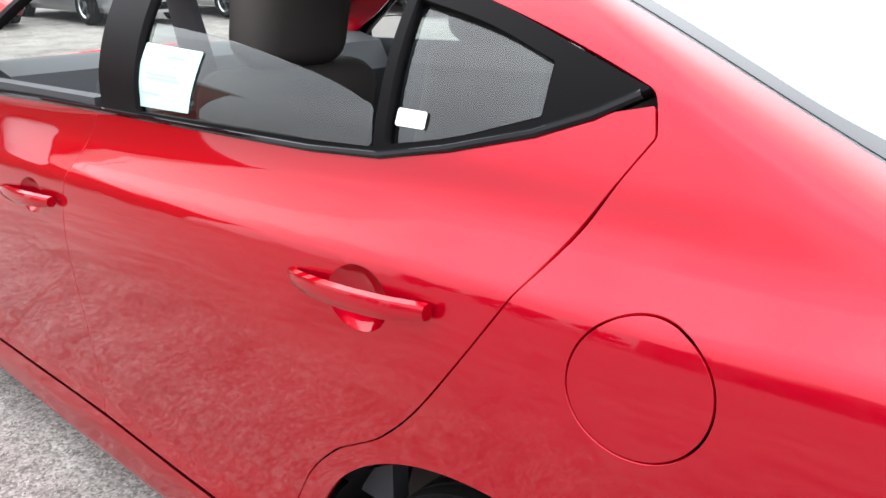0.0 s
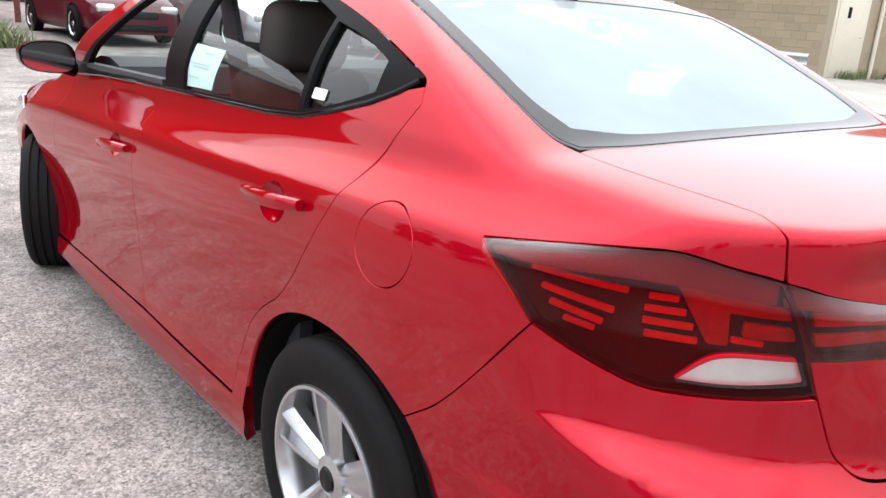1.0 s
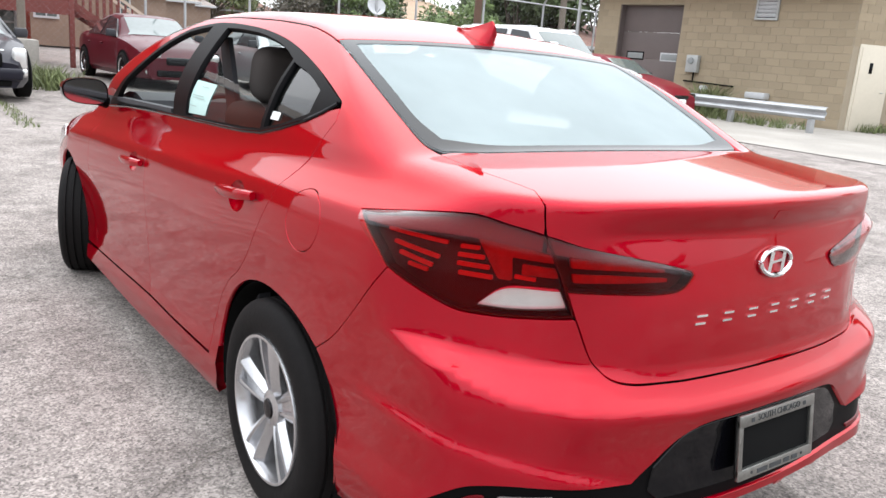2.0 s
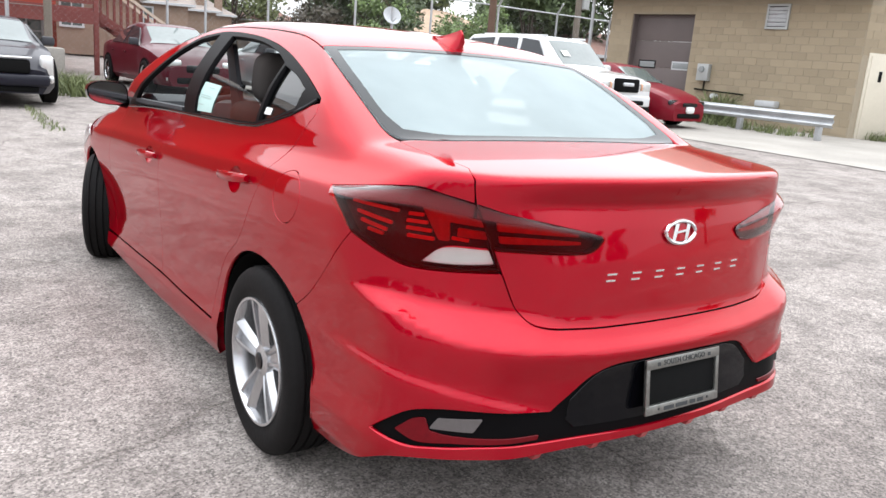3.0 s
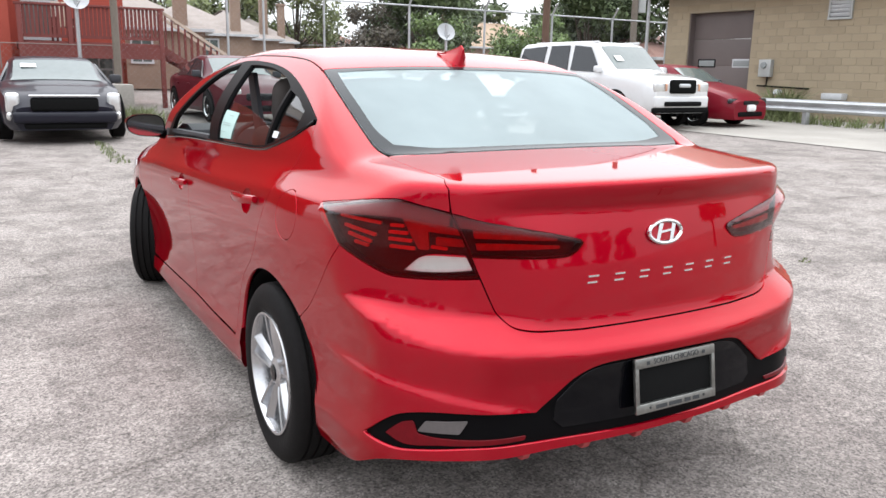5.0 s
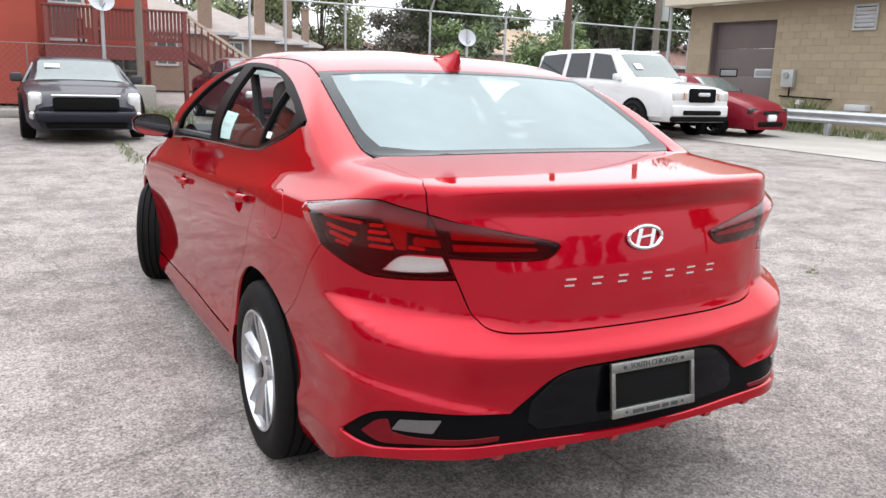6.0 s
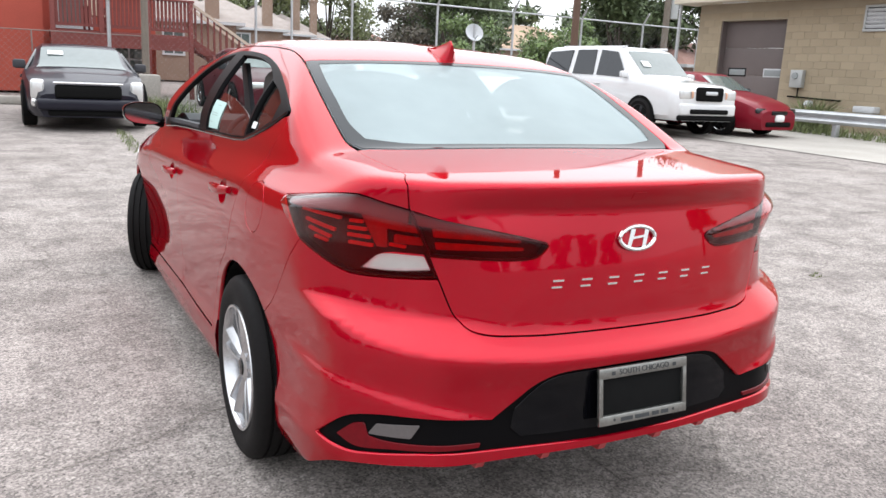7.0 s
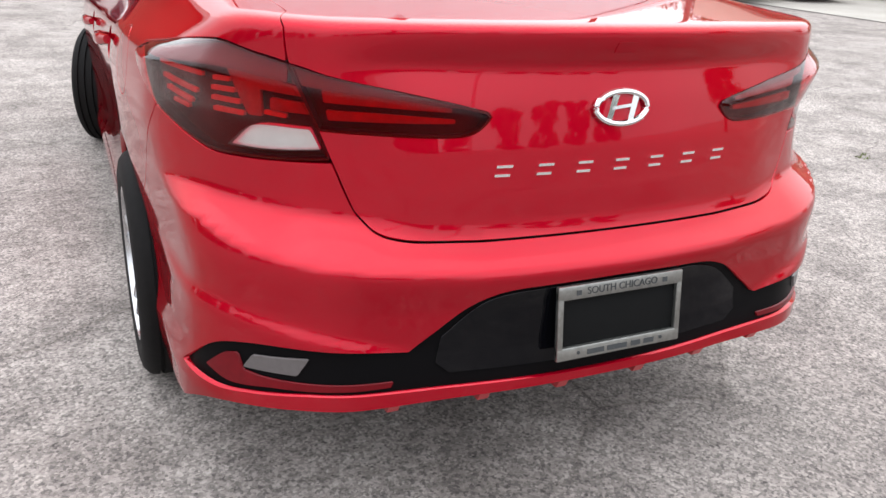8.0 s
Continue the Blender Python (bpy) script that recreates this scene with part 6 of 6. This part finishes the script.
for x, y in ((4.9, 18.8),):
    pole(x, y, 0.035, 5.5, GALV, "thin galvanised steel pole by the fence")


def dish(x, y, z, r, rz):
    ob = new("satellite_dish")
    tagged(ob, "grey satellite dish on a thin mast", "satellite dish")
    v, f = lathe([(-0.08 * (1 - s * s), r * s) for s in np.linspace(0.02, 1, 8)], 24)
    bowl = part("bowl", soup((v, f)), GREYWHITE, ob)
    bowl.matrix_local = pose(0, 0, z, 0, -25, rz)
    part("mast", soup(tube([(0, 0, 0), (0, 0, z + 0.25)], 0.045)), GALV, ob)
    part("arm", soup(tube([(0, 0, z - r * 0.8), (0.35 * math.cos(radians(rz)), 0.35 * math.sin(radians(rz)), z - 0.1)], 0.015)), GALV, ob)
    return stand(ob, x, y)


dish(11.5, 20.6, 2.35, 0.30, -100)
dish(0.36, 18.75, 2.72, 0.31, -80)
for k, (x0, y0, z0, x1, y1, z1) in enumerate(((1.09, 18.0, 6.4, 14.45, 19.2, 6.7), (14.45, 19.2, 6.7, 20.8, 22.0, 6.8), (14.45, 19.2, 5.2, 20.8, 22.0, 5.4), (-12.0, 17.0, 6.6, 1.09, 18.0, 6.4))):
    pts = [(x0 + (x1 - x0) * t, y0 + (y1 - y0) * t, z0 + (z1 - z0) * t - 0.9 * t * (1 - t)) for t in np.linspace(0, 1, 16)]
    tagged(part("overhead_cable", soup(tube(pts, 0.012, 5)), DARK), "thin black overhead cable between wooden poles", "cable")


# ---- houses ----
def house(x, y, rz, w, d, eave, ridge, wall_m, roof_m, label, windows=(), chimneys=(), name="house"):
    ob = new(name)
    tagged(ob, label, "house", "houses behind the fence")
    bm = bmesh.new()
    add_box(bm, (0, 0, eave / 2), (w, d, eave))
    part("wall", bm, wall_m, ob)
    o = 0.35
    pts = [(-w / 2 - o, -d / 2 - o, eave - 0.05), (w / 2 + o, -d / 2 - o, eave - 0.05), (w / 2 + o, d / 2 + o, eave - 0.05), (-w / 2 - o, d / 2 + o, eave - 0.05)]
    low = [(a, b, c - 0.12) for a, b, c in pts]
    r1 = [(-w / 2 + d * 0.35, 0, ridge), (w / 2 - d * 0.35, 0, ridge)]
    part("roof", soup((pts + r1, [(0, 1, 5, 4), (1, 2, 5), (2, 3, 4, 5), (3, 0, 4)])), roof_m, ob, autos=0)
    part("eave", soup((pts + low, [(0, 1, 5, 4), (1, 2, 6, 5), (2, 3, 7, 6), (3, 0, 4, 7), (4, 5, 6, 7)])), GREYWHITE, ob, autos=0)
    for wx, wz, ww, wh, face in windows:
        m = pose(wx, -d / 2 - 0.02, wz) if face == "s" else pose(-w / 2 - 0.02, wx, wz, 0, 0, -90) if face == "w" else pose(w / 2 + 0.02, wx, wz, 0, 0, 90)
        win = new("window")
        win.parent = ob
        win.matrix_local = m
        bm = bmesh.new()
        for c, s in (((0, 0, wh / 2), (ww + 0.1, 0.08, 0.08)), ((0, 0, -wh / 2), (ww + 0.1, 0.1, 0.08)), ((-ww / 2, 0, 0), (0.08, 0.078, wh)), ((ww / 2, 0, 0), (0.08, 0.078, wh)), ((0, 0, 0), (ww, 0.05, 0.05)), ((0, 0, 0), (0.05, 0.052, wh))):
            add_box(bm, c, s)
        part("frame", bm, GREYWHITE, win, autos=0)
        box_part("pane", (0, 0.01, 0), (ww, 0.02, wh), SCREENGLASS, win)
    for cx, cy, cw, ch in chimneys:
        bm = bmesh.new()
        add_box(bm, (cx, cy, ch / 2), (cw, cw, ch))
        add_box(bm, (cx, cy, ch - 0.1), (cw + 0.12, cw + 0.12, 0.14), 0.01)
        part("chimney", bm, BRICK, ob)
    return stand(ob, x, y, rz)


house(-7.2, 26.0, 0, 12.4, 9.0, 6.5, 8.5, REDBRICK, SHINGLE, "red painted brick house beside a wooden deck")
house(0.45, 25.6, 0, 3.0, 6.0, 5.5, 7.0, REDBRICK, SHINGLE, "red brick extension behind a wooden deck", [(-0.65, 2.75, 0.85, 2.0, "s"), (0.75, 0.95, 0.8, 0.8, "s")])
house(3.8, 36.9, -8, 6.6, 9.0, 2.5, 4.3, BRICK, SHINGLE, "tan brick bungalow with a brown shingle roof", [(-1.6, 1.6, 0.75, 1.1, "s"), (0.8, 1.6, 0.8, 1.1, "s")], [(2.35, -4.25, 0.55, 6.4)])
house(8.5, 46.0, -8, 6.4, 9.0, 2.6, 4.4, BRICK, SHINGLE, "brick bungalow with a grey shingle roof", [(-1.5, 1.7, 0.8, 1.1, "s"), (1.0, 1.7, 0.9, 1.1, "s")], [(2.4, -4.2, 0.52, 6.0)])
house(12.85, 54.0, -8, 6.0, 9.0, 2.6, 4.5, BRICK, SHINGLE, "brick bungalow with two square chimneys", [(0.0, 1.7, 0.9, 1.1, "s")], [(2.1, -3.9, 0.5, 5.7)])
house(16.6, 61.0, -8, 5.6, 8.0, 2.6, 4.4, BRICK, SHINGLE, "far brick bungalow with a slim chimney", [(0.0, 1.7, 0.9, 1.1, "s")], [(1.9, -3.6, 0.5, 5.3)])
house(25.0, 66.5, 0, 4.6, 6.0, 2.6, 3.9, BRICK, REDROOF, "distant house with a reddish roof", [(0.0, 2.0, 1.0, 1.1, "s")])
house(32.5, 52.0, 10, 12.0, 10.0, 2.4, 4.4, BRICK, BROWNROOF, "low house with a light brown hipped roof", [(0.0, 1.6, 1.0, 1.0, "s")], [(-2.5, 1.0, 0.8, 5.2)])
house(25.5, 25.5, 5, 7.0, 6.0, 1.7, 2.7, BRICK, REDROOF, "low brick house behind the garage", [])
house(-36.0, 4.0, 80, 14.0, 9.0, 5.5, 8.0, BRICK, SHINGLE, "two-storey brick house across the yard", [(-3.0, 1.8, 1.2, 1.4, "s"), (2.0, 1.8, 1.2, 1.4, "s"), (-3.0, 4.2, 1.2, 1.2, "s"), (2.0, 4.2, 1.2, 1.2, "s")])
house(-4.0, -50.0, 180, 16.0, 9.0, 5.0, 7.5, REDBRICK, SHINGLE, "brick house across the street", [(-4.0, 1.8, 1.2, 1.4, "s"), (1.0, 1.8, 1.2, 1.4, "s"), (4.5, 1.8, 1.2, 1.4, "s")])

# red deck with stairs
deck = new("wooden_deck")
tagged(deck, "red stained wooden deck with balusters and stairs", "deck")
FL = 1.62
box_part("floor", (1.75, 0.9, FL), (3.5, 1.8, 0.18), REDWOOD, deck, 0.01)
box_part("ledge_board", (1.75, -0.03, FL - 0.16), (3.5, 0.05, 0.32), REDWOOD, deck)
for x in (0.05, 1.2, 2.35, 3.45):
    box_part("post", (x, 0.0, (FL + 1.0) / 2), (0.12, 0.12, FL + 1.0), REDWOOD, deck, 0.008)
box_part("hand_rail", (1.75, 0.0, FL + 1.0), (3.6, 0.14, 0.06), REDWOOD, deck, 0.008)
box_part("low_rail", (1.75, 0.0, FL + 0.22), (3.5, 0.06, 0.08), REDWOOD, deck)
slat = None
for k in range(34):
    x = 0.15 + 3.25 * k / 33
    if slat is None:
        slat = box_part("baluster", (0, 0, 0), (0.07, 0.035, 0.80), REDWOOD, deck)
        slat.location = (x, 0.0, FL + 0.60)
    else:
        c = new("baluster", slat.data)
        c.parent, c.location = deck, (x, 0.0, FL + 0.60)
for y in (0.05, 0.95):
    part("stringer", soup(prism([(3.5, FL + 0.05), (3.5, FL - 0.22), (5.9, 0.0), (6.25, 0.0)], y, y + 0.05, 1)), REDWOOD, deck)
    part("stair_rail", soup(prism([(3.45, FL + 1.02), (3.45, FL + 0.94), (5.9, 0.98), (5.95, 1.05)], y, y + 0.07, 1)), PALEWOOD, deck, "pale weathered stair rail")
    box_part("stair_post", (5.85, y + 0.03, 0.5), (0.10, 0.10, 1.0), REDWOOD, deck)
    for k in range(14):
        t = (k + 0.5) / 14
        x, z = 3.5 + 2.4 * t, FL - 0.05 - (FL - 0.05) * t
        box_part("stair_baluster", (x, y + 0.03, z + 0.52), (0.05, 0.03, 0.98), REDWOOD, deck)
for k in range(8):
    box_part("tread", (3.62 + 0.30 * k, 0.5, FL - 0.19 * (k + 1)), (0.30, 0.95, 0.04), REDWOOD, deck)
stand(deck, -0.85, 20.6)
chair = new("deck_chair")
tagged(chair, "pale slatted wooden chair standing on the red deck", "chair")
box_part("seat", (0, 0, 0.40), (0.52, 0.50, 0.04), PALEWOOD, chair, 0.01)
for k in range(4):
    box_part("back_slat", (-0.19 + 0.127 * k, 0.27, 0.72), (0.10, 0.03, 0.66), PALEWOOD, chair, 0.008)
for sx in (-1, 1):
    box_part("armrest", (sx * 0.30, 0.0, 0.62), (0.09, 0.56, 0.03), REDWOOD, chair, 0.008)
    for y in (-0.22, 0.22):
        box_part("leg", (sx * 0.27, y, 0.31), (0.05, 0.05, 0.62), REDWOOD, chair, 0.006)
chair.matrix_world = deck.matrix_world @ pose(1.15, 0.75, FL + 0.09, 0, 0, 12)
kerb = box_part("kerb", (-5.2, 0, 0.09), (10.0, 0.3, 0.18), CONCRETE, None, 0.03)
tagged(stand(kerb, 0.3, 17.4, 0), "worn concrete kerb edging the yard", "kerb", kind="structure")


# ---- trees ----
def tree(x, y, h, spread, leaf, trunk_h, seed, label, n=2600, size=0.34):
    rng = np.random.default_rng(seed)
    ob = new("tree")
    tagged(ob, label, "tree", "trees round the yard")
    pieces = [tube([(0, 0, 0), (0.05, 0.03, trunk_h * 0.5), (0.0, 0.08, trunk_h), (0.1, 0.0, h * 0.8)], [0.03 * h, 0.024 * h, 0.02 * h, 0.006 * h], 10)]
    lumps = []
    for k in range(13):
        t = rng.uniform(0, 2 * math.pi)
        rr = spread * math.sqrt(rng.uniform(0.05, 1)) * 0.72
        z = trunk_h * 0.9 + (h - trunk_h) * rng.uniform(0.05, 0.86)
        rr *= 1 - 0.55 * max(0, (z - trunk_h) / (h - trunk_h) - 0.45)
        c = np.array([rr * math.cos(t), rr * math.sin(t), z])
        lumps.append((c, spread * rng.uniform(0.26, 0.46)))
        s = np.array([0, 0.05, trunk_h * rng.uniform(0.75, 1.05)])
        pieces.append(tube([s, s * 0.5 + c * 0.5 + [0, 0, -0.2], c], [0.011 * h, 0.007 * h, 0.002 * h], 6))
    part("trunk", soup(*pieces), BARK, ob)
    cs, rs = np.array([c for c, _ in lumps]), np.array([r for _, r in lumps])
    pick = rng.integers(len(lumps), size=n)

    def ways():
        d = rng.normal(size=(n, 3))
        return d / np.linalg.norm(d, axis=1)[:, None]
    d, a = ways(), ways()
    p = cs[pick] + d * (rs[pick] * rng.uniform(0.35, 1.08, n))[:, None] * [1, 1, 0.8]
    b = np.cross(a, d)
    b /= np.linalg.norm(b, axis=1)[:, None] + 1e-9
    s = (size * rng.uniform(0.5, 1.2, n))[:, None]
    v = np.stack([p - a * s, p + b * s * 0.45, p + a * s, p - b * s * 0.45], 1).reshape(-1, 3)
    mesh_ob("crown", v, np.arange(4 * n).reshape(-1, 4), leaf, ob)
    return stand(ob, x, y)


tree(21.0, 40.5, 7.4, 3.9, LEAFDARK, 1.4, 3, "broad dark green tree with a dense crown", 9000, 0.20)
tree(23.4, 43.0, 7.6, 3.4, LEAFDARK, 1.6, 4, "tall dark green tree behind the roofs", 8000, 0.20)
tree(18.0, 41.5, 5.0, 2.6, LEAFPURPLE, 0.8, 5, "low reddish green tree by the fence", 5000, 0.15)
tree(20.6, 37.5, 4.4, 2.2, LEAF, 0.6, 6, "bright green shrubby tree behind the fence", 5000, 0.14)
tree(21.3, 25.2, 6.4, 2.9, LEAFDARK, 0.6, 7, "large dark tree behind the chain-link fence", 15000, 0.15)
tree(23.0, 27.5, 6.6, 2.9, LEAFDARK, 0.7, 15, "dense dark green tree behind the fence", 12000, 0.16)
tree(17.6, 24.6, 3.5, 1.9, LEAF, 0.5, 8, "leafy green bush by the utility pole", 5000, 0.11)
tree(24.8, 23.2, 6.4, 2.8, LEAFDARK, 0.7, 9, "tall leafy tree behind the garage", 12000, 0.15)
tree(17.0, 22.5, 3.0, 1.5, LEAF, 0.4, 10, "young bright green sapling at the fence", 2600, 0.09)
tree(16.0, 65.0, 11.5, 5.2, LEAFLIGHT, 2.5, 11, "pale green street tree behind the bungalows", 7000, 0.26)
tree(21.6, 64.0, 9.5, 4.8, LEAFLIGHT, 2.2, 12, "pale green tree above the bungalow roofs", 6000, 0.26)
tree(11.0, 63.0, 12.5, 5.2, LEAFLIGHT, 3.0, 14, "tall pale green tree behind the chimneys", 6000, 0.28)
tree(33.0, 55.0, 7.0, 4.0, LEAFDARK, 1.5, 13, "distant dark green tree", 1800, 0.45)
rng = np.random.default_rng(77)
for k in range(22):
    x, y = (-27 + rng.uniform(-2, 2), -24 + 4.4 * k) if k < 12 else (-22 + 5.6 * (k - 12), -40 + rng.uniform(-2, 2))
    h = rng.uniform(4.6, 5.6)
    tree(x, y, h, h * 0.45, LEAFDARK, h * 0.12, 40 + k, "leafy green street tree across the yard", 2200, 0.34)
for k, (x, y, h) in enumerate(((31, -20, 8), (35, -4, 8))):
    tree(x, y, h, h * 0.42, LEAFDARK, h * 0.3, 80 + k, "leafy green street tree across the yard", 1800, 0.40)
pole(-2.5, -15.0, 0.13, 9.0, WOODBROWN, "brown wooden street pole across the yard")
pole(3.0, -17.0, 0.10, 8.0, GALV, "steel street lamp post across the yard")


# ---- weeds ----
def weeds(spots, seed, label, blade=0.16, wide=0.006):
    rng = np.random.default_rng(seed)
    v, f = [], []
    for x, y, r, n in spots:
        for _ in range(n):
            t, q = rng.uniform(0, 6.28), r * math.sqrt(rng.uniform(0, 1))
            px, py = x + q * math.cos(t), y + q * math.sin(t)
            z = float(gz(px, py))
            hh = blade * rng.uniform(0.4, 1.3)
            lean = rng.normal(size=2) * hh * 0.5
            s = np.array([math.cos(t * 7), math.sin(t * 7)]) * wide
            i = len(v)
            v += [(px - s[0], py - s[1], z), (px + s[0], py + s[1], z), (px + lean[0] * 0.4 + s[0] * 0.8, py + lean[1] * 0.4 + s[1] * 0.8, z + hh * 0.6), (px + lean[0] * 0.4 - s[0] * 0.8, py + lean[1] * 0.4 - s[1] * 0.8, z + hh * 0.6), (px + lean[0], py + lean[1], z + hh)]
            f += [(i, i + 1, i + 2, i + 3), (i + 3, i + 2, i + 4)]
    ob = part("weeds", soup((v, f)), WEED, None, autos=0)
    return tagged(ob, label, "weeds", kind="stuff")


rng = np.random.default_rng(5)
weeds([(-0.16 + 0.05 * math.sin(k * 2.3), 8.7 + 0.13 * k, 0.09, 5 + (k * 7) % 9) for k in range(22)], 1, "low green weeds growing along an asphalt crack", 0.06)
weeds([(0.95 + rng.uniform(-0.5, 0.5), 14.6 + rng.uniform(-0.8, 1.6), 0.22, 60) for k in range(14)], 2, "tall green weeds beside a concrete block", 0.32, 0.012)
weeds([(-3.2 + 0.2 * k, 12.9 + 0.1 * math.sin(k), 0.12, 20) for k in range(6)], 3, "patch of short weeds on the asphalt", 0.07)
weeds([(16.35 + rng.uniform(-0.25, 0.4), 8.9 + 0.24 * k, 0.22, 36) for k in range(17)], 4, "ragged weeds along the foot of the block wall", 0.24, 0.012)
weeds([(17.0 + rng.uniform(-0.15, 0.1), 11.9 + rng.uniform(-0.3, 0.3), 0.2, 50) for k in range(7)], 6, "tall leafy weed growing by the wall", 0.75, 0.02)
weeds([(18.6 + 0.28 * k, 8.25 - 0.02 * k, 0.25, 50) for k in range(14)], 7, "green weeds along the wing wall", 0.22, 0.012)
weeds([(3.52, 1.09, 0.05, 9), (3.6, 1.15, 0.03, 4)], 8, "small weed tuft in the asphalt", 0.022)

# ---- blocks of the walls, last ----
rng = np.random.default_rng(9)
BW, BH = 0.40, 0.20
shared = {}
for row in range(17):
    z = 0.10 + BH * row
    x = -BW / 2 if row % 2 else 0.0
    while x < LONG - 0.02:
        a, b = max(x, 0.0), min(x + BW, LONG)
        x += BW
        spans = [(a, b)]
        if z - BH / 2 < GTOP:
            spans = [(a, min(b, GX0)), (max(a, GX1), b)]
        for s0, s1 in spans:
            if s1 - s0 < 0.06:
                continue
            key = round(s1 - s0, 2)
            if key not in shared:
                bm = bmesh.new()
                add_box(bm, (0, 0, 0), (s1 - s0 - 0.012, 0.03, BH - 0.012), 0.004, seg=1)
                shared[key] = part("block", bm, BLOCK, garage, autos=0)
                ob = shared[key]
            else:
                ob = new("block", shared[key].data)
                ob.parent = garage
            ob.location = ((s0 + s1) / 2, 0.008 + rng.uniform(-0.002, 0.002), z)
pieces = bmesh.new()
for row in range(17):
    z = 0.10 + BH * row
    x = -BW / 2 if row % 2 else 0.0
    while x < 8.0:
        a, b = max(x, 0.0), min(x + BW, 8.0)
        x += BW
        if (b > 0.16 and a < 1.28 and z < 2.2) or (b > 2.2 and a < 4.2 and 1.1 < z < 2.75):
            continue
        add_box(pieces, ((a + b) / 2, 0.008, z), (b - a - 0.012, 0.03, BH - 0.012))
tagged(part("block_courses", pieces, BLOCKS2, wing_wall, autos=0), "tan concrete blocks", kind="stuff")
